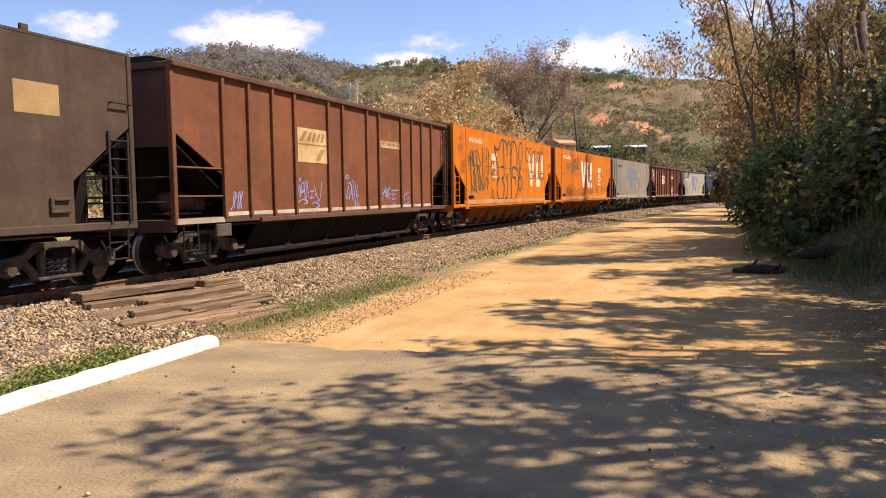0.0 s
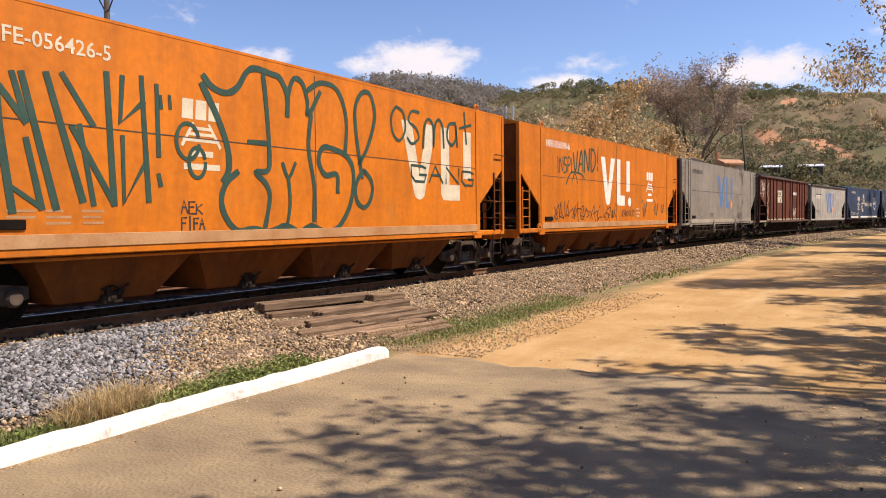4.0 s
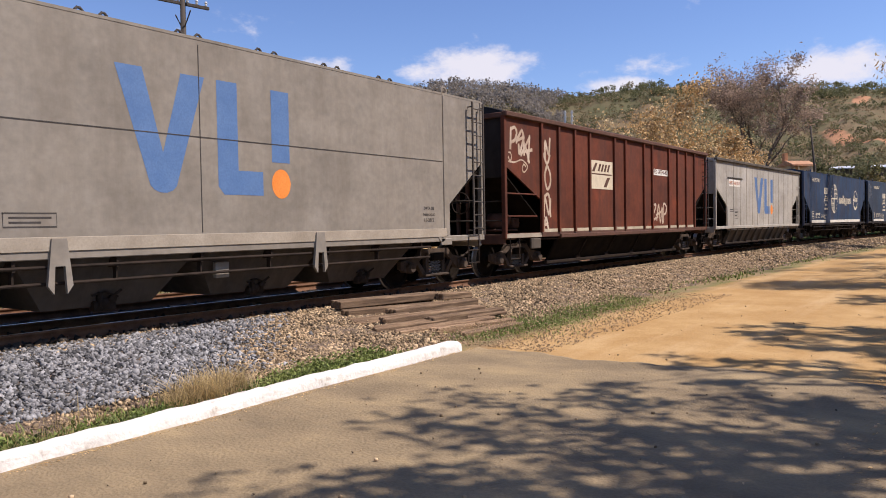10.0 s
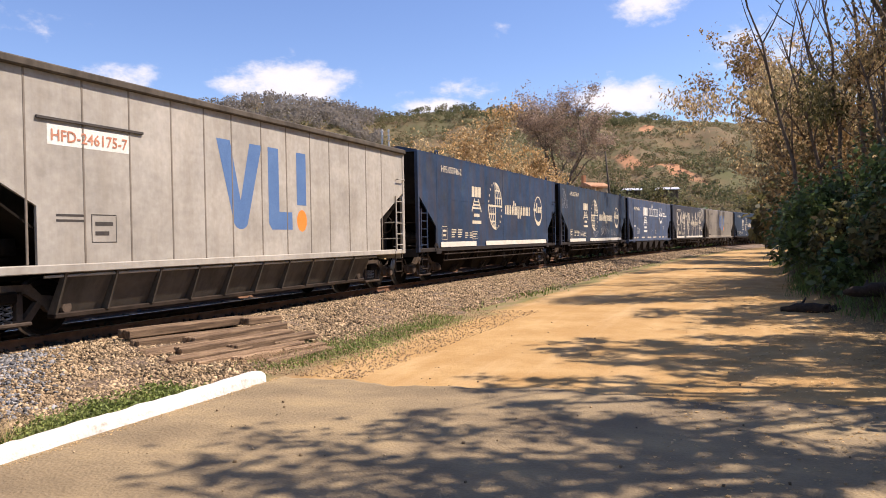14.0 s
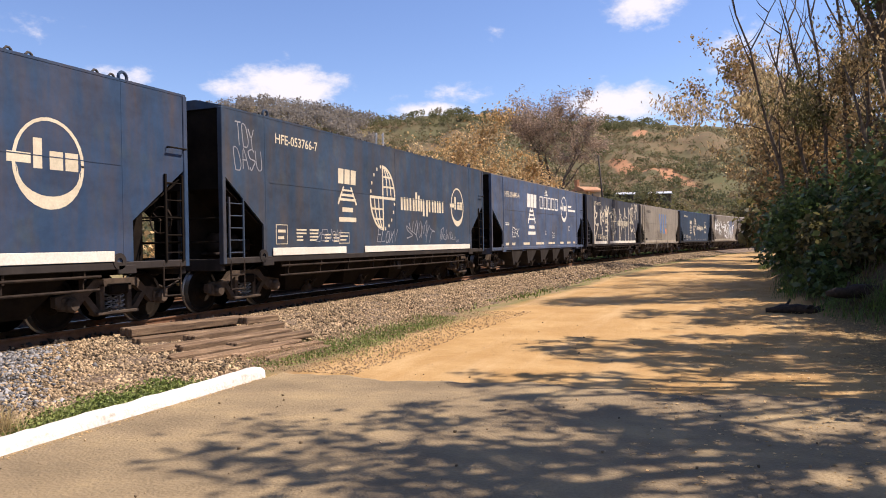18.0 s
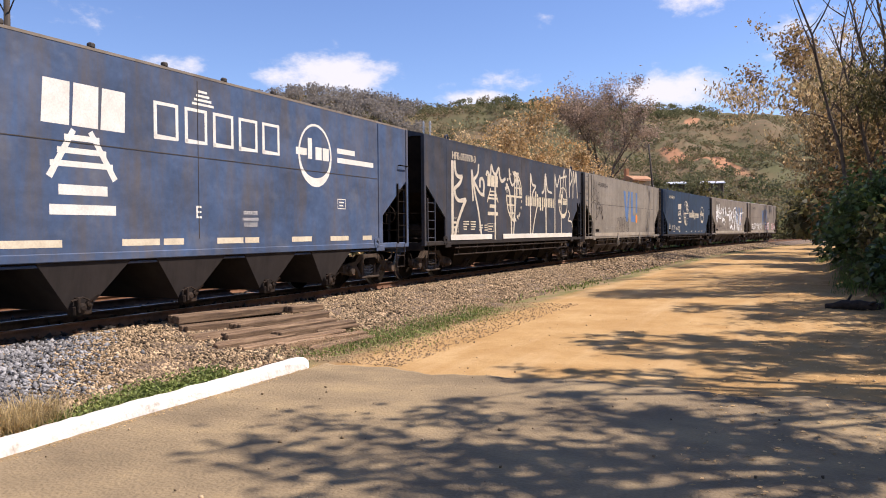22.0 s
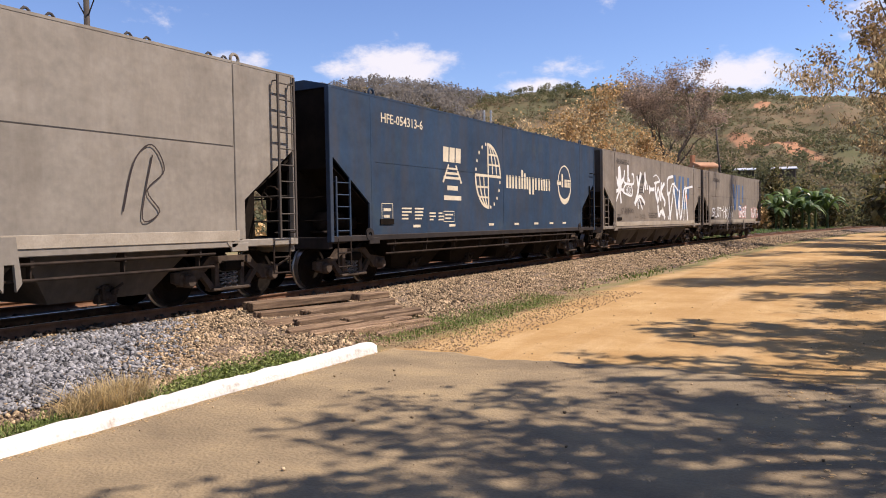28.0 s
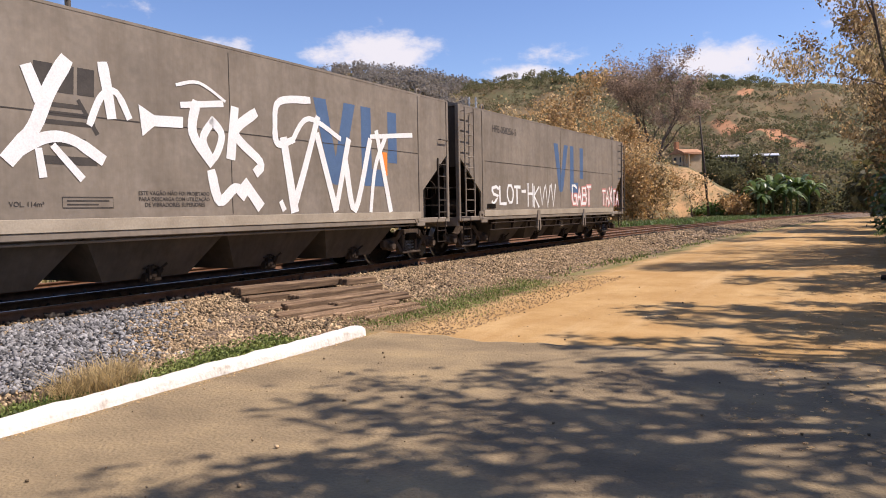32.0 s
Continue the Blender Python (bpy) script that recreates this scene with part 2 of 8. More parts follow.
UNDER = paint("shaded_dark_brown_paint", (0.028, 0.022, 0.019), (0.045, 0.036, 0.030), (0.014, 0.011, 0.009), rough=0.75, streak=0.8)
END_G = paint("shaded_grey_paint", (0.075, 0.062, 0.050), (0.10, 0.085, 0.068), (0.035, 0.028, 0.022), rough=0.7, streak=0.8)
# Grime of the running gear, near black to imitate deep shade on hoppers too
GRIME_SHADE = surface("oily_grime_shade", ((0.007, 0.0055, 0.0045), (0.019, 0.014, 0.010)), scale=3, rough=0.85, bump=0.3, spec=0.06)
IRON = surface("brown_cast_iron", ((0.011, 0.008, 0.006), (0.044, 0.030, 0.021)), scale=4, fine=60, spec=0.15, rough=0.75, bump=0.4)
CAST = surface("dusty_cast_steel", ((0.028, 0.020, 0.015), (0.105, 0.076, 0.055)), scale=4, fine=60, spec=0.2, rough=0.75, bump=0.4)
SPRINGS = surface("bare_spring_steel", ((0.16, 0.155, 0.15), (0.30, 0.29, 0.28)), rough=0.5, metal=0.5, bump=0.1)
TREAD = surface("worn_wheel_steel", ((0.32, 0.30, 0.28), (0.45, 0.43, 0.4)), rough=0.35, metal=0.9, bump=0.05)
RAILSTEEL = surface("rusty_rail", ((0.10, 0.045, 0.022), (0.20, 0.10, 0.05)), scale=5, fine=50, rough=0.85, bump=0.3)
RAILHEAD = surface("polished_rail_head", ((0.38, 0.37, 0.36), (0.5, 0.49, 0.48)), rough=0.28, metal=0.95, bump=0.02)
CREAM = surface("chalky_white_stripe", ((0.62, 0.58, 0.48), (0.78, 0.74, 0.64)), scale=2, rough=0.7)
CREAM_D = surface("dirty_cream_stripe", ((0.30, 0.25, 0.17), (0.58, 0.50, 0.36)), scale=1.5, rough=0.8)
STRIPE_O = surface("orange_stained_stripe", ((0.34, 0.15, 0.05), (0.52, 0.30, 0.14)), scale=1.5, rough=0.8)
STRIPE_G = surface("dirty_grey_stripe", ((0.27, 0.225, 0.165), (0.42, 0.36, 0.275)), scale=1.5, rough=0.8)
WHITE = surface("white_lettering", ((0.66, 0.63, 0.55), (0.80, 0.78, 0.70)), scale=3, rough=0.7)
BEIGE = surface("faded_cream_lettering", ((0.52, 0.44, 0.30), (0.72, 0.63, 0.46)), scale=3, rough=0.7)
SPRAYW = surface("white_spray", ((0.74, 0.74, 0.72), (0.82, 0.82, 0.80)), scale=3, rough=0.6)
SPRAYC = surface("cream_spray", ((0.50, 0.43, 0.32), (0.66, 0.60, 0.48)), scale=4, rough=0.6)
SPRAYG = surface("bottle_green_spray", ((0.018, 0.05, 0.035), (0.03, 0.075, 0.05)), scale=4, rough=0.6)
SPRAYK = surface("black_spray", ((0.03, 0.02, 0.016), (0.05, 0.035, 0.03)), scale=4, rough=0.6)
SPRAYB = surface("pale_blue_spray", ((0.16, 0.19, 0.40), (0.32, 0.33, 0.55)), scale=4, rough=0.6)
SPRAYS = surface("faint_grey_spray", ((0.20, 0.20, 0.22), (0.30, 0.30, 0.31)), scale=4, rough=0.6)
LOGOB = surface("logo_blue", ((0.075, 0.155, 0.32), (0.10, 0.19, 0.36)), scale=3, rough=0.6)
LOGOF = surface("washed_logo_blue", ((0.065, 0.12, 0.225), (0.08, 0.145, 0.26)), scale=3, rough=0.6)
LOGOO = surface("logo_orange", ((0.78, 0.22, 0.03), (0.85, 0.27, 0.05)), scale=3, rough=0.6)
PLACARD_O = surface("sun_yellowed_placard", ((0.36, 0.23, 0.09), (0.60, 0.43, 0.20)), scale=2.5, rough=0.8)
OCHRE = surface("faded_ochre_panel", ((0.26, 0.165, 0.065), (0.40, 0.26, 0.11)), scale=2, rough=0.8)
OCHRE_D = surface("worn_ochre_mark", ((0.17, 0.095, 0.035), (0.34, 0.22, 0.09)), scale=2.5, rough=0.8)
SPRAYR = surface("pinkish_red_spray", ((0.50, 0.17, 0.15), (0.62, 0.28, 0.25)), scale=4, rough=0.6)
REDL = surface("faded_red_lettering", ((0.42, 0.16, 0.09), (0.56, 0.26, 0.16)), scale=3, rough=0.7)
INK = surface("dark_lettering", ((0.035, 0.03, 0.027), (0.07, 0.06, 0.05)), scale=3, rough=0.7)
FAINT = surface("faded_grey_lettering", ((0.22, 0.19, 0.16), (0.28, 0.25, 0.21)), scale=3, rough=0.7)
COALC = surface("dark_roof_grating", ((0.012, 0.011, 0.011), (0.035, 0.032, 0.031)), scale=6, rough=0.8, spec=0.15)
SPRAYF = surface("faded_cream_spray", ((0.34, 0.23, 0.15), (0.60, 0.49, 0.37)), scale=2.5, rough=0.7)


# ---- mesh helpers ----
class Build:
    """Collects vertices and faces of one part."""

    def __init__(self):
        self.v, self.f = [], []

    def add(self, vs, fs):
        n = len(self.v)
        self.v += [tuple(p) for p in vs]
        self.f += [tuple(i + n for i in q) for q in fs]
        return self

    def box(self, x0, x1, y0, y1, z0, z1, c=0.0):
        c = min(c, (x1 - x0) * 0.4, (y1 - y0) * 0.4, (z1 - z0) * 0.4)
        m, h = ((x0 + x1) / 2, (y0 + y1) / 2, (z0 + z1) / 2), ((x1 - x0) / 2, (y1 - y0) / 2, (z1 - z0) / 2)
        S = [(a, b, d) for a in (-1, 1) for b in (-1, 1) for d in (-1, 1)]
        if c <= 0:
            vs = [(m[0] + a * h[0], m[1] + b * h[1], m[2] + d * h[2]) for a, b, d in S]
            return self.add(vs, [(0, 1, 3, 2), (4, 6, 7, 5), (0, 4, 5, 1), (2, 3, 7, 6), (0, 2, 6, 4), (1, 5, 7, 3)])
        vs, at = [], {}
        for s in S:
            for k in range(3):
                at[s, k] = len(vs)
                vs.append(tuple(m[i] + s[i] * (h[i] - (0 if i == k else c)) for i in range(3)))
        fs = []
        for k in range(3):
            i, j = [q for q in range(3) if q != k]
            for sg in (-1, 1):
                ring = []
                for a, b in ((-1, -1), (1, -1), (1, 1), (-1, 1)):
                    s = [0, 0, 0]
                    s[k], s[i], s[j] = sg, a, b
                    ring.append(at[tuple(s), k])
                fs.append(ring)
            for a in (-1, 1):
                for b in (-1, 1):
                    lo, hi = [0, 0, 0], [0, 0, 0]
                    lo[i], lo[j], lo[k], hi[i], hi[j], hi[k] = a, b, -1, a, b, 1
                    fs.append((at[tuple(lo), i], at[tuple(hi), i], at[tuple(hi), j], at[tuple(lo), j]))
        fs += [tuple(at[s, k] for k in range(3)) for s in S]
        return self.add(vs, fs)

    def prism(self, poly, axis, a, b):
        """A polygon pushed along an axis from a to b; the polygon's points fill the other two axes in order."""
        def put(p, w):
            q = list(p)
            q.insert("xyz".index(axis), w)
            return tuple(q)
        n = len(poly)
        vs = [put(p, a) for p in poly] + [put(p, b) for p in poly]
        return self.add(vs, [tuple(range(n)), tuple(range(2 * n - 1, n - 1, -1))] + [(i, (i + 1) % n, n + (i + 1) % n, n + i) for i in range(n)])

    def cyl(self, p, q, r, n=12, r2=None):
        return self.tube([p, q], [r, r if r2 is None else r2], n)

    def tube(self, pts, r, n=6):
        pts = [Vector(p) for p in pts]
        rs = list(r) if isinstance(r, (list, tuple)) else [r] * len(pts)
        vs, fs = [], []
        side = None
        for i, p in enumerate(pts):
            d = (pts[min(i + 1, len(pts) - 1)] - pts[max(i - 1, 0)])
            d = d.normalized() if d.length > 1e-9 else Vector((0, 0, 1))
            if side is None:
                side = d.orthogonal().normalized()
            else:
                side = (side - d * side.dot(d))
                side = side.normalized() if side.length > 1e-6 else d.orthogonal().normalized()
            up = d.cross(side)
            vs += [p + (side * math.cos(2 * math.pi * k / n) + up * math.sin(2 * math.pi * k / n)) * rs[i] for k in range(n)]
        for i in range(len(pts) - 1):
            fs += [(i * n + k, i * n + (k + 1) % n, (i + 1) * n + (k + 1) % n, (i + 1) * n + k) for k in range(n)]
        fs += [tuple(range(n - 1, -1, -1)), tuple(range((len(pts) - 1) * n, len(pts) * n))]
        return self.add(vs, fs)

    def lathe(self, prof, centre, n=20, axis="x"):
        """A profile of (along, radius) turned about an axis through centre."""
        vs, fs = [], []
        for a, r in prof:
            for k in range(n):
                w = 2 * math.pi * k / n
                c, s = r * math.cos(w), r * math.sin(w)
                o = (a, c, s) if axis == "x" else ((c, a, s) if axis == "y" else (c, s, a))
                vs.append(tuple(centre[i] + o[i] for i in range(3)))
        for i in range(len(prof) - 1):
            fs += [(i * n + k, i * n + (k + 1) % n, (i + 1) * n + (k + 1) % n, (i + 1) * n + k) for k in range(n)]
        fs += [tuple(range(n)), tuple(range((len(prof) - 1) * n, len(prof) * n))]
        return self.add(vs, fs)

    def mesh(self, name, material, smooth=False, tidy=True):
        me = bpy.data.meshes.new(name)
        me.from_pydata(self.v, [], self.f)
        if tidy and len(self.v) < 6000:
            bm = bmesh.new()
            bm.from_mesh(me)
            bmesh.ops.recalc_face_normals(bm, faces=bm.faces)
            bm.to_mesh(me)
            bm.free()
        if smooth:
            me.polygons.foreach_set("use_smooth", [True] * len(me.polygons))
        me.materials.append(material)
        me.update()
        return me


def part(name, b, material, parent=None, label="", smooth=False):
    ob = new(name, b if isinstance(b, bpy.types.Mesh) else b.mesh(name, material, smooth))
    ob.parent = parent
    return tagged(ob, label)


def quick_mesh(name, verts, faces, material, smooth=False):
    """A large mesh from numpy arrays of vertices and equal-sized faces."""
    me = bpy.data.meshes.new(name)
    faces = np.asarray(faces, dtype=np.int32)
    k = faces.shape[1]
    me.vertices.add(len(verts))
    me.vertices.foreach_set("co", np.asarray(verts, dtype=np.float32).ravel())
    me.loops.add(faces.size)
    me.loops.foreach_set("vertex_index", faces.ravel())
    me.polygons.add(len(faces))
    me.polygons.foreach_set("loop_start", np.arange(0, faces.size, k, dtype=np.int32))
    if smooth:
        me.polygons.foreach_set("use_smooth", np.ones(len(faces), dtype=bool))
    me.materials.append(material)
    me.update(calc_edges=True)
    me.validate()
    return me


# ---- the plan ----
TRACK_X, CURVE_R, CURVE_S, RAIL_Z = -10.217, 467.0, 13.9, 0.45


def track(s):
    """The line of the track at s metres: x, y and its turn to the right."""
    th = max(s - CURVE_S, 0) / CURVE_R
    return TRACK_X + CURVE_R * (1 - math.cos(th)), min(s, CURVE_S) + CURVE_R * math.sin(th), th


def beside(s, lat, z):
    x, y, th = track(s)
    return (x + lat * math.cos(th), y - lat * math.sin(th), z)


RNG = np.random.default_rng(5)
SKY_AZ = np.array([-180, -120, -70, -30, 0, 5.4, 7.8, 12, 16, 19, 22.5, 25.5, 27.6, 30.6, 34, 36.5, 40, 50, 60, 90, 130, 180.0])
SKY_EL = np.array([3, 3, 5, 7, 8.0, 8.5, 8.9, 9.2, 9.6, 9.9, 10.0, 9.6, 9.5, 10.2, 10.6, 10.6, 9.8, 8.6, 7.6, 5, 3, 3.0])
RIDGE = 560.0


def smooth(a, b, x):
    t = np.clip((x - a) / (b - a), 0, 1)
    return t * t * (3 - 2 * t)


def waves(x, y, seed, step, n=5):
    """Cheap rolling noise from a few crossed waves."""
    g, out = np.random.default_rng(seed), 0
    for k in range(n):
        a, ph, f = g.uniform(0, 6.28), g.uniform(0, 6.28), (1.7 ** k) / step
        out = out + np.sin((x * np.cos(a) + y * np.sin(a)) * f * 6.28 + ph + 1.3 * np.sin((y * np.cos(a) - x * np.sin(a)) * f * 3.1 + ph * 2)) / 1.5 ** k
    return out / 2.2


def ground_height(x, y):
    r = np.hypot(x, y)
    az = np.degrees(np.arctan2(-x, y))
    el = np.interp(az, SKY_AZ, SKY_EL)
    top = RIDGE * np.tan(np.radians(el)) + 1.75
    t = np.clip((r - 150) / (RIDGE - 150), 0, 1)
    hill = top * (0.25 * t + 0.75 * t ** 1.5) * np.where(r > RIDGE, 1 - 0.5 * smooth(RIDGE, RIDGE + 500, r), 1)
    hill = hill + waves(x, y, 3, 120) * 7 * smooth(170, 320, r) * (1 - smooth(480, 540, r))
    z = hill
    # the cut earth slope beyond the curve, and the shelf that it holds up
    lift = np.interp(az, [3.5, 6, 8.5, 10.5, 12.5, 16, 24, 32], [0, 2.2, 4.6, 7.6, 8.3, 8.6, 7.5, 0])
    rough = 1.6 * waves(x, y, 31, 11) + 1.3 * waves(x, y, 33, 4)
    z = z + lift * (0.8 * smooth(101, 109, r + rough) + 0.2 * smooth(106, 118, r - rough)) * (1 - smooth(150, 190, r))
    # the bank on the right of the road
    edge = np.interp(y, [0, 9, 14, 17, 21, 31, 44, 60, 100], [4.5, 3.6, 2.7, 1.7, 1.1, 1.0, 1.1, 2.2, 5.0]) + 0.15 * np.sin(y * 1.3)
    bank = smooth(0, 2.6, x - edge) * 1.5 * smooth(9, 19, y) * (1 - smooth(90, 130, r))
    z = z + bank
    near = np.exp(-(r / 40) ** 2)
    z = z + near * 0.012 * waves(x, y, 8, 2.3) * smooth(8.5, 11, y)
    # low verge between the kerb and the ballast
    verge = smooth(-5.75, -6.1, x) * (1 - smooth(-11.8, -12.6, x))
    return z - 0.05 * verge * (r < 140)


def material_ground():
    """Sandy road with wheel tracks, verges with dry grass, scrub-covered hills with bare red earth."""
    m = bpy.data.materials.new("earth_and_scrub")
    m.use_nodes = True
    nt = m.node_tree
    p = nt.nodes["Principled BSDF"]
    geo = nt.nodes.new("ShaderNodeNewGeometry")
    pos = geo.outputs["Position"]
    sep = nt.nodes.new("ShaderNodeSeparateXYZ")
    nt.links.new(pos, sep.inputs[0])

    def noise_at(scale, detail=6, rough=0.6, stretch=None):
        n = nt.nodes.new("ShaderNodeTexNoise")
        n.inputs["Scale"].default_value, n.inputs["Detail"].default_value, n.inputs["Roughness"].default_value = scale, detail, rough
        src = pos
        if stretch:
            mp = nt.nodes.new("ShaderNodeMapping")
            mp.inputs["Scale"].default_value = stretch
            nt.links.new(pos, mp.inputs["Vector"])
            src = mp.outputs[0]
        nt.links.new(src, n.inputs["Vector"])
        return n.outputs["Fac"]

    def calc(op, a, b=0.0):
        n = nt.nodes.new("ShaderNodeMath")
        n.operation = op
        for i, v in enumerate((a, b)):
            if isinstance(v, (int, float)):
                n.inputs[i].default_value = v
            else:
                nt.links.new(v, n.inputs[i])
        return n.outputs[0]

    def step(v, a, b):
        n = nt.nodes.new("ShaderNodeMapRange")
        n.interpolation_type = "SMOOTHSTEP"
        nt.links.new(v, n.inputs["Value"])
        n.inputs["From Min"].default_value, n.inputs["From Max"].default_value = a, b
        return n.outputs[0]

    def mix(f, a, b):
        n = nt.nodes.new("ShaderNodeMix")
        n.data_type = "RGBA"
        for s, v in (("Factor", f), ("A", a), ("B", b)):
            if isinstance(v, tuple):
                n.inputs[s].default_value = (*v, 1)
            elif isinstance(v, float):
                n.inputs[s].default_value = v
            else:
                nt.links.new(v, n.inputs[s])
        return n.outputs["Result"]

    x, y = sep.outputs[0], sep.outputs[1]
    wob = calc("MULTIPLY", calc("SUBTRACT", noise_at(0.5, 5), 0.5), 1.6)
    # the curve of the road follows the track
    far = calc("MAXIMUM", calc("SUBTRACT", y, 14.0), 0.0)
    bend = calc("DIVIDE", calc("MULTIPLY", far, far), 1150.0)
    xr = calc("SUBTRACT", calc("ADD", x, wob), bend)
    road = calc("MULTIPLY", step(xr, -6.0, -5.3), calc("SUBTRACT", 1.0, step(xr, 0.9, 2.2)))
    sand = mix(step(noise_at(0.9), 0.35, 0.7), (0.38, 0.228, 0.090), (0.47, 0.305, 0.134))
    sand = mix(calc("MULTIPLY", step(noise_at(1.6, 6, 0.6, (1, 0.12, 1)), 0.45, 0.75), 0.6), sand, (0.55, 0.385, 0.20))
    sand = mix(calc("MULTIPLY", step(noise_at(26, 5), 0.52, 0.8), 0.45), sand, (0.24, 0.145, 0.075))
    verge = mix(step(noise_at(1.3), 0.4, 0.62), (0.27, 0.19, 0.105), (0.17, 0.165, 0.06))
    litter = mix(step(noise_at(14, 5), 0.42, 0.6), (0.15, 0.108, 0.056), (0.27, 0.19, 0.088))
    verge = mix(step(x, 0.3, 2.0), verge, litter)
    flat = mix(road, verge, sand)
    # earth of the bank, with its shade put into a darker soil colour
    bank_shade = mix(step(noise_at(7, 6), 0.4, 0.65), (0.060, 0.043, 0.027), (0.125, 0.088, 0.046))
    flat = mix(calc("MULTIPLY", step(calc("ADD", sep.outputs[2], calc("MULTIPLY", wob, 0.08)), 0.05, 0.22), step(x, 0.3, 0.9)), flat, bank_shade)
    scrub = mix(step(noise_at(0.016, 8, 0.65), 0.40, 0.60), (0.175, 0.122, 0.068), (0.098, 0.096, 0.044))
    scrub = mix(calc("MULTIPLY", step(noise_at(0.16, 6, 0.7), 0.45, 0.62), 0.75), scrub, (0.12, 0.108, 0.056))
    scrub = mix(calc("MULTIPLY", step(noise_at(0.011, 5, 0.6, (1, 1, 2.5)), 0.59, 0.66), 0.3), scrub, (0.36, 0.20, 0.105))
    r2 = calc("SQRT", calc("ADD", calc("MULTIPLY", x, x), calc("MULTIPLY", y, y)))
    turn_left = calc("MULTIPLY", calc("ARCTAN2", calc("MULTIPLY", x, -1.0), y), 57.296)
    rough = calc("MULTIPLY", calc("SUBTRACT", noise_at(0.22, 6, 0.65), 0.5), 9.0)
    cut_r = calc("ADD", r2, rough)
    cut = calc("MULTIPLY", calc("MULTIPLY", step(cut_r, 99.5, 102.0), calc("SUBTRACT", 1.0, step(cut_r, 111.0, 114.0))), calc("MULTIPLY", step(calc("ADD", turn_left, calc("MULTIPLY", rough, 0.35)), 7.2, 9.0), calc("SUBTRACT", 1.0, step(turn_left, 24.0, 28.0))))
    # bare red earth: a road cutting and a scar on the hillside
    for px, py, ax, ay, turn in ((-37.0, 325.0, 42.0, 5.5, -1.062), (-59.0, 495.0, 4.5, 12.0, 0.0)):
        cx, cy = calc("SUBTRACT", x, px), calc("SUBTRACT", y, py)
        ux = calc("ADD", calc("MULTIPLY", cx, math.cos(turn)), calc("MULTIPLY", cy, math.sin(turn)))
        uy = calc("SUBTRACT", calc("MULTIPLY", cy, math.cos(turn)), calc("MULTIPLY", cx, math.sin(turn)))
        dd = calc("SQRT", calc("ADD", calc("POWER", calc("DIVIDE", ux, ax), 2.0), calc("POWER", calc("DIVIDE", uy, ay), 2.0)))
        dd = calc("ADD", dd, calc("MULTIPLY", calc("SUBTRACT", noise_at(0.09, 6), 0.5), 1.3))
        scrub = mix(calc("SUBTRACT", 1.0, step(dd, 0.75, 1.1)), scrub, (0.40, 0.205, 0.11))
    earth = mix(step(noise_at(0.5, 7, 0.65), 0.35, 0.7), (0.50, 0.30, 0.15), (0.36, 0.24, 0.12))
    earth = mix(calc("MULTIPLY", step(noise_at(1.1, 8, 0.7, (1, 1, 0.25)), 0.46, 0.6), 0.8), earth, (0.17, 0.135, 0.065))
    col = mix(step(r2, 70.0, 130.0), flat, scrub)
    col = mix(cut, col, earth)
    nt.links.new(col, p.inputs["Base Color"])
    p.inputs["Roughness"].default_value = 0.95
    p.inputs["Specular IOR Level"].default_value = 0.15
    bn = nt.nodes.new("ShaderNodeBump")
    bn.inputs["Strength"].default_value, bn.inputs["Distance"].default_value = 0.55, 0.04
    nt.links.new(calc("ADD", noise_at(9, 8, 0.7), calc("MULTIPLY", noise_at(1.2, 4), 2.0)), bn.inputs["Height"])
    nt.links.new(bn.outputs[0], p.inputs["Normal"])
    return m


def build_ground():
    az = np.concatenate([np.arange(-180, -20, 2.5), np.arange(-20, 75, 0.3), np.arange(75, 180, 2.5)])
    rr = np.concatenate([[0.0], np.geomspace(0.6, 1500, 170)])
    A, R = np.meshgrid(np.radians(az), rr)
    X, Y = -R * np.sin(A), R * np.cos(A)
    Z = ground_height(X, Y)
    Z += np.where(R > 180, waves(X, Y, 21, 18) * 1.1, 0)
    n, m = len(az), len(rr)
    i, j = np.meshgrid(np.arange(m - 1), np.arange(n), indexing="ij")
    j2 = (j + 1) % n
    faces = np.stack([i * n + j, i * n + j2, (i + 1) * n + j2, (i + 1) * n + j], -1).reshape(-1, 4)
    ob = new("ground", quick_mesh("ground", np.stack([X, Y, Z], -1).reshape(-1, 3), faces, material_ground(), smooth=True))
    return tagged(ob, "sandy dirt road, dry verges and scrub-covered hills", "ground", kind="structure")


build_ground()

ASPHALT = surface("dusty_asphalt", ((0.165, 0.121, 0.069), (0.25, 0.185, 0.103), (0.37, 0.27, 0.138)), scale=0.9, fine=34, rough=0.92, bump=0.9, dist=0.02, ramp=(0.3, 0.72), stretch=(0.8, 1.15, 1))


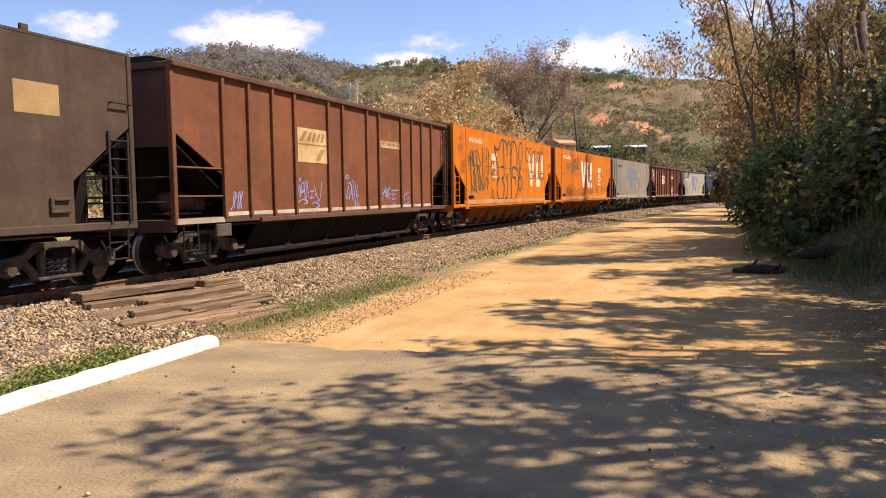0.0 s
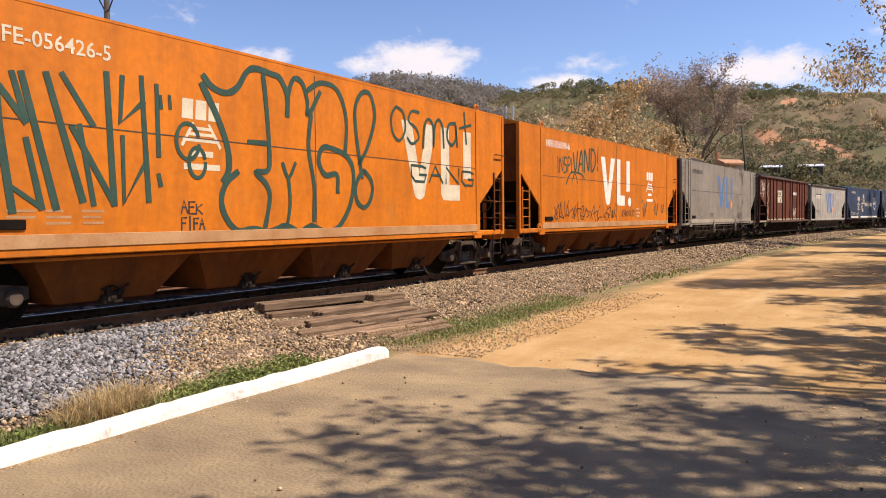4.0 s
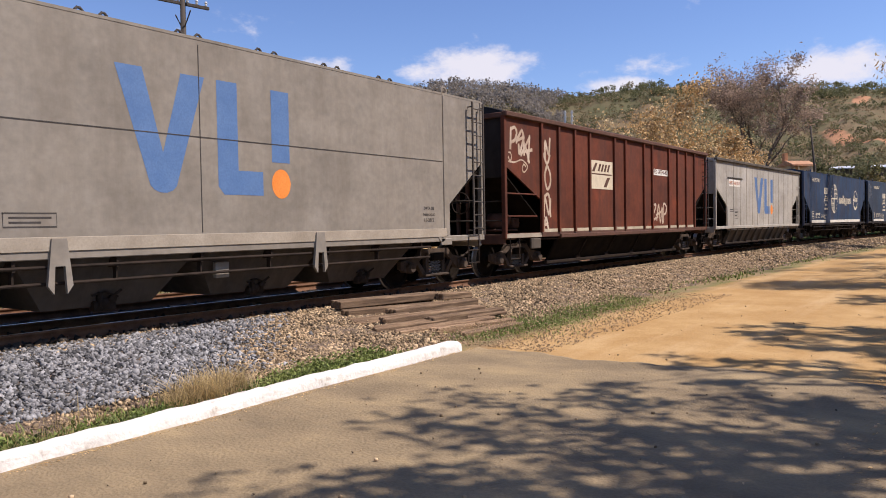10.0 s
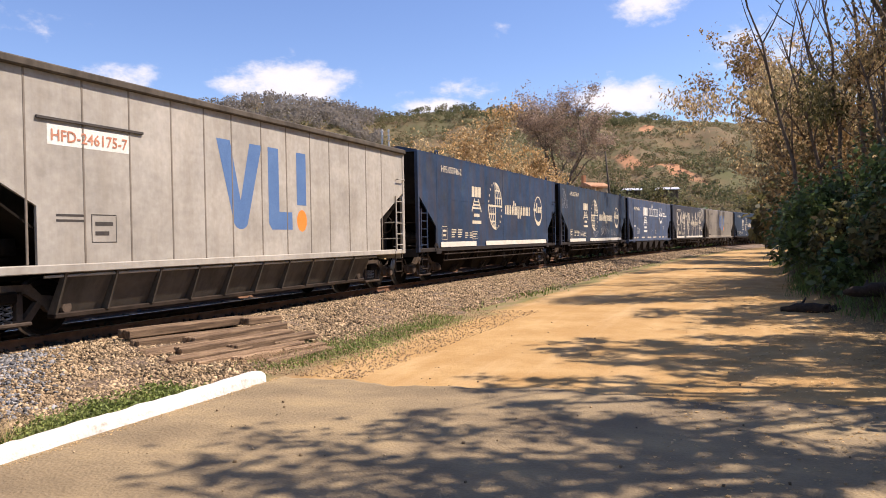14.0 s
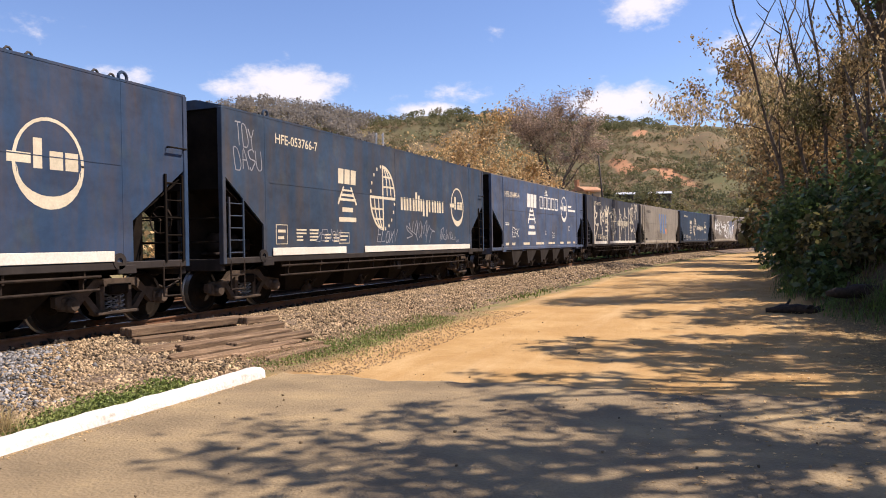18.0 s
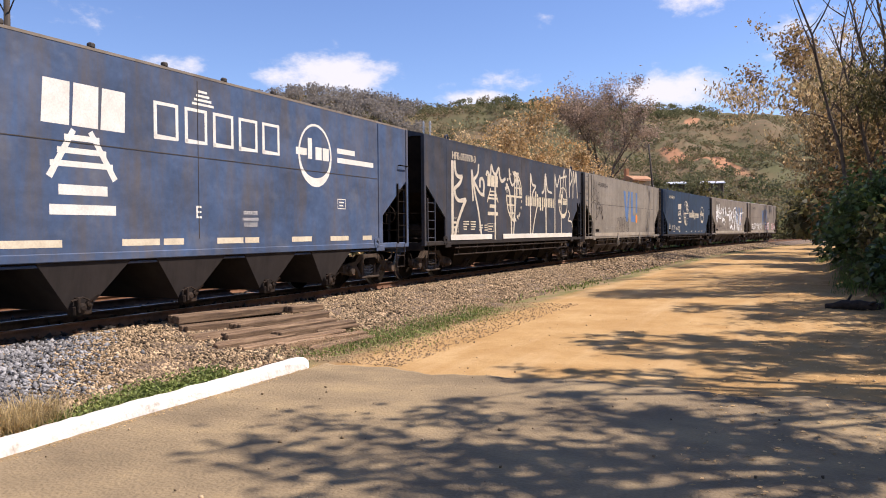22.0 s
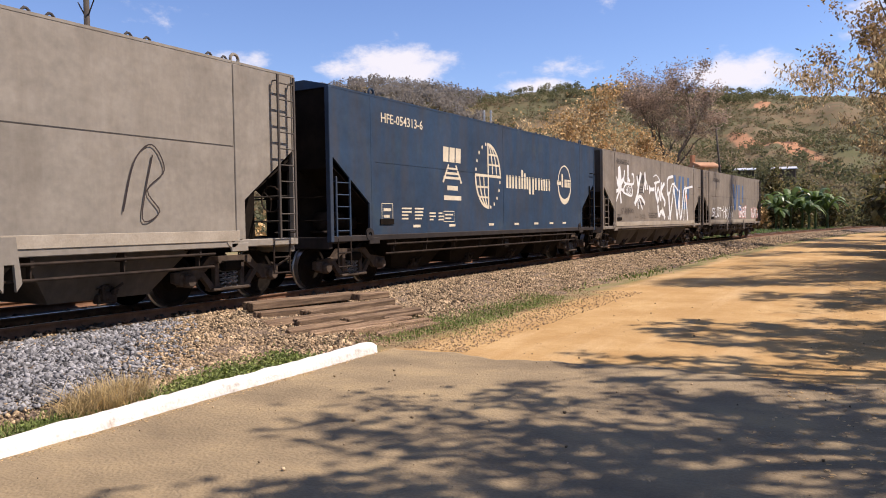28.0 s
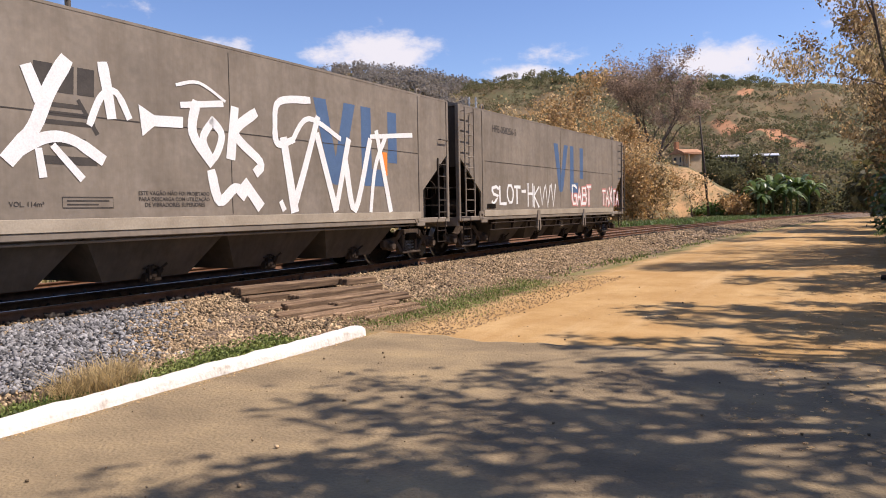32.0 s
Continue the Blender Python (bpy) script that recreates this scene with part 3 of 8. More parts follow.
def build_pavement():
    """The worn end of the asphalt, with a ragged edge where the sand takes over."""
    ys = np.linspace(0, 1, 40)
    xs = np.linspace(-5.62, 7.5, 120)
    vs = []
    for x in xs:
        edge = 8.15 + 0.055 * (x + 5.6) + 0.10 * math.sin(x * 2.1) + 0.06 * math.sin(x * 5.3 + 1) + 0.035 * math.sin(x * 13)
        for k, t in enumerate(ys):
            y = -22 + (edge + 22) * (1 - (1 - t) ** 2)
            z = 0.026 + 0.004 * math.sin(x * 0.9 + y * 0.5) + 0.001 * math.sin(x * 3.1 - y * 2.3)
            vs.append((x, y, z - (0.05 if k == 39 else 0.0)))
    n = 40
    i, j = np.meshgrid(np.arange(len(xs) - 1), np.arange(n - 1), indexing="ij")
    f = np.stack([i * n + j, (i + 1) * n + j, (i + 1) * n + j + 1, i * n + j + 1], -1).reshape(-1, 4)
    ob = new("pavement", quick_mesh("pavement", np.array(vs), f, ASPHALT, smooth=True))
    tagged(ob, "worn asphalt pavement dusted with tan sand, ragged edge", "pavement", kind="structure")


build_pavement()
WHITEWASH = surface("whitewashed_concrete", ((0.36, 0.30, 0.23), (0.61, 0.575, 0.51), (0.67, 0.64, 0.58)), scale=6, fine=25, rough=0.9, bump=0.6, dist=0.02, ramp=(0.28, 0.5))


def build_kerb():
    """A rounded white kerb that ends beside the sleepers."""
    prof = [(-0.085, -0.06), (-0.085, 0.10), (-0.065, 0.135), (-0.02, 0.15), (0.035, 0.148), (0.075, 0.125), (0.09, 0.09), (0.10, -0.06)]
    b, n = Build(), len(prof)
    rows = [(-14 + 0.125 * k) for k in range(176)] + [7.94, 8.0, 8.04]
    vs = []
    for q, y in enumerate(rows):
        s = 1.0 if y < 7.9 else {7.94: 0.95, 8.0: 0.75, 8.04: 0.35}[y]
        x = -5.62 - 0.028 * (y - 2.0) + 0.014 * math.sin(y * 2.3)
        for dx, dz in prof:
            j = 0.006 * math.sin(y * 2.6 + dx * 30) + 0.005 * math.sin(y * 7.7 + dz * 40) + 0.004 * math.sin(y * 17.3 + dx * 20)
            vs.append((x + dx * s + j + RNG.normal() * 0.004, y, dz * (s if dz > 0 else 1) + j + RNG.normal() * 0.004))
    fs = [(q * n + k, q * n + k + 1, (q + 1) * n + k + 1, (q + 1) * n + k) for q in range(len(rows) - 1) for k in range(n - 1)]
    fs += [tuple(range(n)), tuple(range((len(rows) - 1) * n, len(rows) * n))]
    b.add(vs, fs)
    tagged(part("kerb", b, WHITEWASH, smooth=True), "whitewashed rounded concrete kerb with chipped paint", "kerb", kind="structure")


build_kerb()

# ---- the railway ----
GRAVEL = surface("crushed_stone_bed", ((0.08, 0.055, 0.038), (0.17, 0.12, 0.082), (0.29, 0.21, 0.145)), scale=16, fine=60, rough=0.95, bump=0.9, dist=0.05, ramp=(0.3, 0.7))
STONE_T = surface("tan_ballast_stone", ((0.18, 0.122, 0.066), (0.39, 0.285, 0.17)), scale=3, fine=30, rough=0.95, bump=0.3, island=0.8)
STONE_G = surface("grey_ballast_stone", ((0.115, 0.113, 0.113), (0.24, 0.235, 0.23)), scale=3, fine=30, rough=0.95, bump=0.3, island=0.8)
OLDWOOD = surface("weathered_sleeper_wood", ((0.075, 0.047, 0.029), (0.215, 0.137, 0.079), (0.39, 0.265, 0.158)), scale=5, fine=40, rough=0.95, bump=0.6, dist=0.02, stretch=(4, 0.35, 4), obj_rand=0.35)


def sweep(name, prof, s0, s1, step, material, smooth_it=False, wobble=0.0):
    """A cross-section (distance to the right of the track, height) led along the track."""
    ss = np.arange(s0, s1, step)
    n, vs = len(prof), []
    for s in ss:
        for lat, z in prof:
            j = wobble * math.sin(s * 1.7 + lat * 3) + wobble * 0.6 * math.sin(s * 4.1 - lat * 5)
            vs.append(beside(s, lat + j, z + j * 0.3))
    i, k = np.meshgrid(np.arange(len(ss) - 1), np.arange(n - 1), indexing="ij")
    f = np.stack([i * n + k, i * n + k + 1, (i + 1) * n + k + 1, (i + 1) * n + k], -1).reshape(-1, 4)
    return quick_mesh(name, np.array(vs), f, material, smooth_it)


def shoulder(lat):
    """Height of the ballast at a distance from the track's middle."""
    return float(np.interp(lat, [-8.2, -6.6, -2.5, -1.6, -0.62, 0.62, 1.55, 1.95, 2.8, 3.6, 4.0], [-0.14, 0.10, 0.13, 0.27, 0.285, 0.285, 0.27, 0.22, 0.08, -0.02, -0.12]))


lats = [-8.2, -7.2, -6.6, -5.0, -3.6, -2.5, -1.95, -1.6, -0.62, 0, 0.62, 1.2, 1.55, 1.95, 2.4, 2.8, 3.2, 3.6, 4.0]
tagged(new("ballast_bed", sweep("ballast_bed", [(a, shoulder(a)) for a in lats], -60, 230, 0.35, GRAVEL, True, 0.03)), "bed of crushed stone under the railway track", "ballast", kind="structure")
# Dark strip of bed: the shade beneath and behind the train as gravel colour
GRAVEL_D = surface("shade_dark_gravel", ((0.022, 0.018, 0.015), (0.07, 0.058, 0.047)), scale=16, fine=60, rough=0.95, bump=0.9, dist=0.05, ramp=(0.3, 0.7))
tagged(new("siding_bed", sweep("siding_bed", [(a, shoulder(a) + 0.012) for a in (-6.9, -6.6, -5.0, -3.6, -2.5, -1.95, -1.6, -0.62, 0.5)], -60, 230, 0.7, GRAVEL_D, True, 0.02)), "gravel between the main line and the siding, darkened like the train's shade", "ballast", kind="structure")


def stones(name, n, s_of, lat_lo, lat_hi, size, material, label, lift=0.0, slant=None, beyond=None):
    """Loose broken stones lying on the ballast's shoulder."""
    s = s_of(RNG.random(n))
    lat = lat_lo + (lat_hi - lat_lo) * RNG.random(n)
    if slant:
        keep = s < slant - 0.95 * lat + RNG.normal(size=n) * 0.5
        s, lat = s[keep], lat[keep]
        n = len(s)
    if beyond:
        keep = s > beyond - 0.95 * lat + RNG.normal(size=n) * 0.35
        s, lat = s[keep], lat[keep]
        n = len(s)
    base = np.array([beside(a, b, shoulder(b)) for a, b in zip(s, lat)])
    r = size * (0.55 + 0.9 * RNG.random(n) ** 2)
    octa = np.array([(1, 0, 0), (0, 1, 0), (-1, 0, 0), (0, -1, 0), (0, 0, 1), (0, 0, -1)], float)
    v = (octa[None] * (0.6 + 0.7 * RNG.random((n, 6, 1))) + RNG.normal(size=(n, 6, 3)) * 0.22) * (np.array([1.15, 0.9, 0.7]) * (0.75 + 0.5 * RNG.random((n, 1, 3))))
    a, b = RNG.random(n) * 6.28, (RNG.random(n) - 0.5) * 3.0
    ca, sa, cb, sb = np.cos(a)[:, None], np.sin(a)[:, None], np.cos(b)[:, None], np.sin(b)[:, None]
    y, z = v[..., 1] * cb - v[..., 2] * sb, v[..., 1] * sb + v[..., 2] * cb
    x, y = v[..., 0] * ca - y * sa, v[..., 0] * sa + y * ca
    v = np.stack([x, y, z], -1) * r[:, None, None]
    v += base[:, None] + np.array([0, 0, 1.0]) * (r[:, None, None] * 0.25 + lift)
    tris = np.array([(0, 1, 4), (1, 2, 4), (2, 3, 4), (3, 0, 4), (1, 0, 5), (2, 1, 5), (3, 2, 5), (0, 3, 5)])
    f = (tris[None] + 6 * np.arange(n)[:, None, None]).reshape(-1, 3)
    return tagged(new(name, quick_mesh(name, v.reshape(-1, 3), f, material)), label, "ballast", kind="stuff")


stones("tan_ballast_stones", 62000, lambda u: 4.5 + 26 * u ** 1.35, 0.75, 3.75, 0.027, STONE_T, "loose tan and brown ballast stones on the track shoulder", beyond=8.0)
stones("far_ballast_stones", 9000, lambda u: 30 + 60 * u ** 1.2, 0.95, 3.6, 0.055, STONE_T, "tan ballast stones along the curve")
stones("kerb_side_gravel", 7000, lambda u: -4 + 11 * u, 3.05, 3.95, 0.022, STONE_T, "small tan gravel between the grey ballast and the kerb")
stones("near_tan_stones", 5000, lambda u: -5 + 11 * u, 0.7, 1.5, 0.03, STONE_T, "tan ballast stones beside the rail")
stones("grey_ballast_stones", 36000, lambda u: -5 + 13 * u ** 0.75, 0.9, 3.35, 0.030, STONE_G, "fresh grey crushed ballast stones beside the track", 0.01, 8.2)
STONE_S = surface("sandy_gravel", ((0.27, 0.18, 0.10), (0.44, 0.31, 0.18)), scale=3, fine=30, rough=0.95, bump=0.3, island=0.4)
# Near-black stones that imitate the shade under the wagons
STONE_SHADE = surface("shade_blackened_stone", ((0.018, 0.014, 0.011), (0.05, 0.04, 0.03)), scale=3, fine=30, rough=0.85, bump=0.3, island=0.6)
stones("shaded_track_stones", 11000, lambda u: -6 + 60 * u ** 1.3, -1.1, 0.72, 0.055, STONE_SHADE, "ballast stones between the rails, the train's shade in their black colour", 0.012)
stones("track_stones", 4000, lambda u: -6 + 60 * u, -6.6, -0.9, 0.05, STONE_SHADE, "ballast stones beyond the rails")

stones("spilled_gravel", 5200, lambda u: 8.4 + 9 * u ** 1.4, 3.5, 5.6, 0.013, STONE_S, "gravel spilled on the sand beside the road", 0.135)
rail_prof = [(-0.065, 0.30), (-0.065, 0.312), (-0.012, 0.335), (-0.010, 0.405), (-0.034, 0.418), (-0.034, 0.445), (-0.028, 0.449)]
rail_prof = rail_prof + [(-a, z) for a, z in reversed(rail_prof)]
railway = tagged(new("railway_track"), "metre-gauge railway track with rusty rails on sleepers", "railway", kind="structure")
for lat in (-0.53, 0.53):
    part("rail", sweep("rail", [(lat + a, z) for a, z in rail_prof], -60, 230, 0.7, RAILSTEEL), RAILSTEEL, railway)
    part("rail_head", sweep("rail_head", [(lat - 0.026, 0.4495), (lat, 0.4515), (lat + 0.026, 0.4495)], -60, 230, 0.7, RAILHEAD), RAILHEAD, railway, "polished running surface")
sleeper_mesh = Build().box(-1.0, 1.0, -0.11, 0.11, 0.16, 0.298, 0.012).mesh("sleeper", OLDWOOD)
clip_mesh = Build().box(-0.045, 0.03, -0.035, 0.035, 0.30, 0.335, 0.008).cyl((0.0, 0, 0.32), (0.0, 0, 0.365), 0.014, 6).mesh("rail_clip", RAILSTEEL)
siding = tagged(new("railway_siding"), "rusty siding track beside the main line", "railway", kind="structure")
for lat in (-4.55, -3.49):
    part("rail", sweep("rail", [(lat + a, z - 0.15) for a, z in rail_prof], -60, 230, 0.7, RAILSTEEL), RAILSTEEL, siding)
for k in range(260):
    s = -32 + 0.6 * k
    x, y, th = track(s)
    ob = part("sleeper", sleeper_mesh, OLDWOOD, railway)
    ob.matrix_basis = pose(x, y, 0, 0, 0, -math.degrees(th))
    if k % 2 == 0:
        so = part("sleeper", sleeper_mesh, OLDWOOD, siding)
        so.matrix_basis = pose(*beside(s, -4.02, -0.15), 0, 0, -math.degrees(th))
    if 10 < k < 110:
        cl = part("rail_clip", clip_mesh, RAILSTEEL, railway)
        cl.matrix_basis = pose(*beside(s, 0.53 + 0.10, 0), 0, 0, -math.degrees(th))


def sleeper_pile():
    """Discarded timber sleepers lying in steps down the shoulder."""
    laid = [(-8.66, 9.95, 2.35, 0.27, 0.34, -11, 0.13, 2), (-8.16, 11.25, 0.75, 0.22, 0.33, -10, 0.12, 2), (-8.27, 9.65, 2.2, 0.22, 0.22, -12, 0.13, 4), (-7.92, 10.35, 2.1, 0.22, 0.22, -9, 0.12, 3), (-7.95, 8.95, 1.2, 0.2, 0.14, -14, 0.12, 7),
            (-7.58, 9.85, 2.3, 0.22, 0.14, -10, 0.13, 4), (-7.42, 9.0, 1.4, 0.2, 0.07, -13, 0.12, 8), (-7.20, 10.3, 1.9, 0.2, 0.11, -8, 0.12, 3), (-7.04, 9.5, 2.1, 0.18, 0.03, -12, 0.12, 6), (-6.76, 9.9, 1.9, 0.2, 0.01, -9, 0.11, 3), (-6.5, 10.0, 1.5, 0.17, -0.04, -6, 0.10, 5),
            (-7.85, 8.75, 0.9, 0.08, 0.18, -15, 0.05, 12), (-6.95, 10.6, 0.9, 0.08, 0.14, -14, 0.05, 3)]
    for x, y, l, w, z, turn, th, tilt in laid:
        b, h = Build(), w / 2
        # split ends: three strands of uneven length
        for q, (a0, a1) in enumerate(((-h, -h * 0.35), (-h * 0.35, h * 0.3), (h * 0.3, h))):
            e0, e1, dz = RNG.uniform(-0.06, 0.03), RNG.uniform(-0.06, 0.03), RNG.uniform(-0.008, 0.005)
            b.box(a0 + 0.003 * q, a1, -l / 2 + e0, l / 2 + e1, 0.003 * q, th + dz, 0.012)
        ob = new("timber_sleeper", b.mesh("timber_sleeper", OLDWOOD))
        ob.matrix_basis = pose(x, y, z - 0.02, RNG.uniform(-1.5, 1.0), tilt, turn)
        tagged(ob, "old weathered timber sleeper lying on the ballast shoulder", "sleeper", "pile of old sleepers")


sleeper_pile()


# ---- the train ----
HALF, SILL = 1.32, 1.02
LETTERS = {
    "A": "004990 1474", "B": "000979957505 75938000", "C": "98690903208091"[:14], "D": "00096994926000", "E": "99090090 0575", "F": "000999 0575", "G": "98690903208094 5494", "H": "0009 9099 0595", "I": "4049",
    "J": "7972401 0".replace(" ", ""), "K": "0009 990590", "L": "090090", "M": "0009459990", "N": "00099099", "O": "307093966929060330", "P": "000979957404", "Q": "307093966929060330 5090", "R": "000979957404 4490",
    "S": "98690807259462200 1".replace(" ", ""), "T": "0999 4940", "U": "0902408299", "V": "094099", "W": "0920456099"[:10], "X": "0990 0099", "Y": "094599 4540", "Z": "09990090", "-": "1575", "!": "4943 4140",
}


def strokes_of(ch):
    out = []
    for s in LETTERS.get(ch, "0099 0990").split():
        s = s[:len(s) // 2 * 2]
        out.append([(int(s[k]) / 9, int(s[k + 1]) / 9) for k in range(0, len(s), 2)])
    return out


def rounded(pts, n=5):
    """A smooth line through the points."""
    if len(pts) < 3:
        return pts
    q = [pts[0]] + list(pts) + [pts[-1]]
    out = []
    for i in range(1, len(q) - 2):
        p0, p1, p2, p3 = (np.array(q[j], float) for j in (i - 1, i, i + 1, i + 2))
        for k in range(n):
            t = k / n
            out.append(tuple(0.5 * ((2 * p1) + (p2 - p0) * t + (2 * p0 - 5 * p1 + 4 * p2 - p3) * t * t + (3 * p1 - p0 - 3 * p2 + p3) * t ** 3)))
    return out + [tuple(pts[-1])]


class Spray:
    """Flat paint on a wagon's side, given as (along, height), each stroke a hair above the last."""

    def __init__(self, x=HALF + 0.0172, du=0.0):
        self.pieces, self.x, self.du = [], x, du

    def line(self, pts, w, smooth_it=False, taper=0.0):
        pts = [np.array(p, float) + np.array([self.du, 0]) for p in (rounded(pts) if smooth_it else pts)]
        self.x += 0.00006
        n, vs = len(pts), []
        for i, p in enumerate(pts):
            d = pts[min(i + 1, n - 1)] - pts[max(i - 1, 0)]
            d = d / (np.hypot(*d) + 1e-9)
            ww = w * (1 - taper * i / max(n - 1, 1)) * (0.92 + 0.16 * ((i * 7919) % 11) / 10)
            e = d * w * 0.35 * (-1 if i == 0 else 1 if i == n - 1 else 0)
            vs += [(self.x, *(p + e + np.array([-d[1], d[0]]) * ww / 2)), (self.x, *(p + e - np.array([-d[1], d[0]]) * ww / 2))]
        self.pieces.append((vs, [(2 * i, 2 * i + 1, 2 * i + 3, 2 * i + 2) for i in range(n - 1)]))
        return self

    def shape(self, poly):
        self.x += 0.00006
        self.pieces.append(([(self.x, *p) for p in poly], [tuple(range(len(poly)))]))
        return self

    def bar(self, u0, u1, z0, z1):
        return self.shape([(u0, z0), (u1, z0), (u1, z1), (u0, z1)])

    def ring(self, u, z, ru, rz, w, a0=0, a1=360, n=28):
        return self.line([(u + ru * math.cos(radians(a0 + (a1 - a0) * k / n)), z + rz * math.sin(radians(a0 + (a1 - a0) * k / n))) for k in range(n + 1)], w)

    def disc(self, u, z, ru, rz, n=20):
        return self.shape([(u + ru * math.cos(2 * math.pi * k / n), z + rz * math.sin(2 * math.pi * k / n)) for k in range(n)])

    def tag(self, text, u0, u1, z0, z1, w, lean=0.0, seed=1, smooth_it=False):
        """Hand-lettering: each letter drawn in strokes, uneven in height and slant."""
        g = random.Random(seed)
        step = (u1 - u0) / len(text)
        for k, ch in enumerate(text):
            if ch == " ":
                continue
            dz, dh = g.uniform(-0.06, 0.06) * (z1 - z0), g.uniform(0.85, 1.12)
            for st in strokes_of(ch):
                pts = [(u0 + step * (k + 0.08 + 0.8 * a) + lean * b * (z1 - z0) + g.uniform(-0.02, 0.02) * step, z0 + dz + (z1 - z0) * dh * b) for a, b in st]
                self.line(pts, w * g.uniform(0.85, 1.15), smooth_it)
        return self

    def done(self, name, material, parent, label, apart=0.16):
        """Strokes that touch make one part; those that stand clear are parts of their own."""
        mids = [np.array([v[1:] for v in vs]) for vs, fs in self.pieces]
        own = list(range(len(mids)))
        for i in range(len(mids)):
            for j in range(i):
                if own[i] != own[j] and apart >= 0 and (apart > 1 or np.min(np.hypot(*(mids[i][:, None] - mids[j][None]).transpose(2, 0, 1))) < 0.09):
                    a, b = own[i], own[j]
                    own = [b if o == a else o for o in own]
        groups = []
        for o in dict.fromkeys(own):
            groups.append(Build())
            for k, (vs, fs) in enumerate(self.pieces):
                if own[k] == o:
                    groups[-1].add(vs, fs)
        return [part(name, b, material, parent, label) for b in groups]


def lettered(body, u0, u1, z0, material, parent, name="lettering", x=HALF + 0.02, face=1):
    """Words in the built-in letters, fitted between u0 and u1, standing on z0."""
    cu = bpy.data.curves.new("words", "FONT")
    cu.body, cu.size, cu.resolution_u, cu.offset = body, 1.0, 2, 0.012
    ob = bpy.data.objects.new("words", cu)
    me = bpy.data.meshes.new_from_object(ob)
    bpy.data.objects.remove(ob)
    co = np.array([v.co[:] for v in me.vertices])
    k = (u1 - u0) / (co[:, 0].max() - co[:, 0].min())
    co[:, 0] -= co[:, 0].min()
    co *= k
    if face == 1:
        place = np.stack([np.full(len(co), x), u0 + co[:, 0], z0 + co[:, 1]], 1)
    else:
        place = np.stack([u0 + co[:, 0], np.full(len(co), x), z0 + co[:, 1]], 1)
    me.vertices.foreach_set("co", place.astype(np.float32).ravel())
    me.materials.clear()
    me.materials.append(material)
    me.update()
    return part(name, me, material, parent)


# --- running gear, shared by all wagons ---
WHEEL_R, AXLE_Y = 0.42, 0.92


def wheelset_mesh():
    b = Build()
    for sg in (-1, 1):
        c = sg * 0.535
        prof = [(-0.075 * sg, 0.12), (-0.075 * sg, 0.34), (-0.07 * sg, 0.445), (-0.045 * sg, 0.448), (-0.035 * sg, WHEEL_R), (0.06 * sg, WHEEL_R - 0.008), (0.062 * sg, 0.355), (0.03 * sg, 0.33), (0.012 * sg, 0.17), (0.07 * sg, 0.13), (0.07 * sg, 0.06)]
        b.lathe(prof, (c, 0, 0), 28)
    b.cyl((-0.95, 0, 0), (0.95, 0, 0), 0.075, 12)
    return b


def side_frame_mesh(x):
    """A cast bogie side frame with its two windows, axle boxes and lower bar."""
    b = Build()
    w = 0.05
    b.prism([(-1.15, 0.40), (-1.15, 0.55), (-0.62, 0.62), (-0.45, 0.78), (0.45, 0.78), (0.62, 0.62), (1.15, 0.55), (1.15, 0.40), (0.98, 0.34), (0.74, 0.36), (0.60, 0.50), (0.36, 0.66), (-0.36, 0.66), (-0.60, 0.50), (-0.74, 0.36), (-0.98, 0.34)], "x", x - w, x + w)
    b.prism([(-0.66, 0.52), (-0.40, 0.20), (0.40, 0.20), (0.66, 0.52), (0.54, 0.52), (0.34, 0.29), (-0.34, 0.29), (-0.54, 0.52)], "x", x - w * 0.9, x + w * 0.9)
    b.box(x - w, x + w, -0.33, -0.23, 0.26, 0.70, 0.01).box(x - w, x + w, 0.23, 0.33, 0.26, 0.70, 0.01)
    b.box(x - 0.11, x + 0.11, -0.42, 0.42, 0.215, 0.265, 0.01)
    for sg in (-1, 1):
        b.box(x - 0.09, x + 0.09, sg * AXLE_Y - 0.13, sg * AXLE_Y + 0.13, 0.33, 0.55, 0.03)
        b.lathe([(-0.02, 0.11), (0.10, 0.11), (0.14, 0.08)], (x + 0.05, sg * AXLE_Y, 0.42), 14)
    return b


def spring_mesh(x):
    b = Build()
    for dy in (-0.13, 0.0, 0.13):
        pts = [(x + 0.055 * math.cos(k * 0.9), dy + 0.055 * math.sin(k * 0.9), 0.265 + 0.0105 * k) for k in range(28)]
        b.tube(pts, 0.014, 5)
    return b


M_WHEEL = wheelset_mesh().mesh("wheelset", GRIME_SHADE, True)
M_WHEEL.polygons.foreach_set("use_smooth", [False] * len(M_WHEEL.polygons))
M_FRAME = {sg: side_frame_mesh(sg * 0.86).mesh("side_frame", CAST) for sg in (-1, 1)}
M_SPRING = {sg: spring_mesh(sg * 0.86).mesh("spring", SPRINGS) for sg in (-1, 1)}
M_BOLSTER = Build().box(-1.0, 1.0, -0.2, 0.2, 0.53, 0.70, 0.03).cyl((0, 0, 0.7), (0, 0, 0.92), 0.2, 14).box(-0.5, 0.5, -1.25, -1.17, 0.42, 0.52, 0.01).box(-0.5, 0.5, 1.17, 1.25, 0.42, 0.52, 0.01).mesh("bolster", GRIME_SHADE)
WHEELS = []


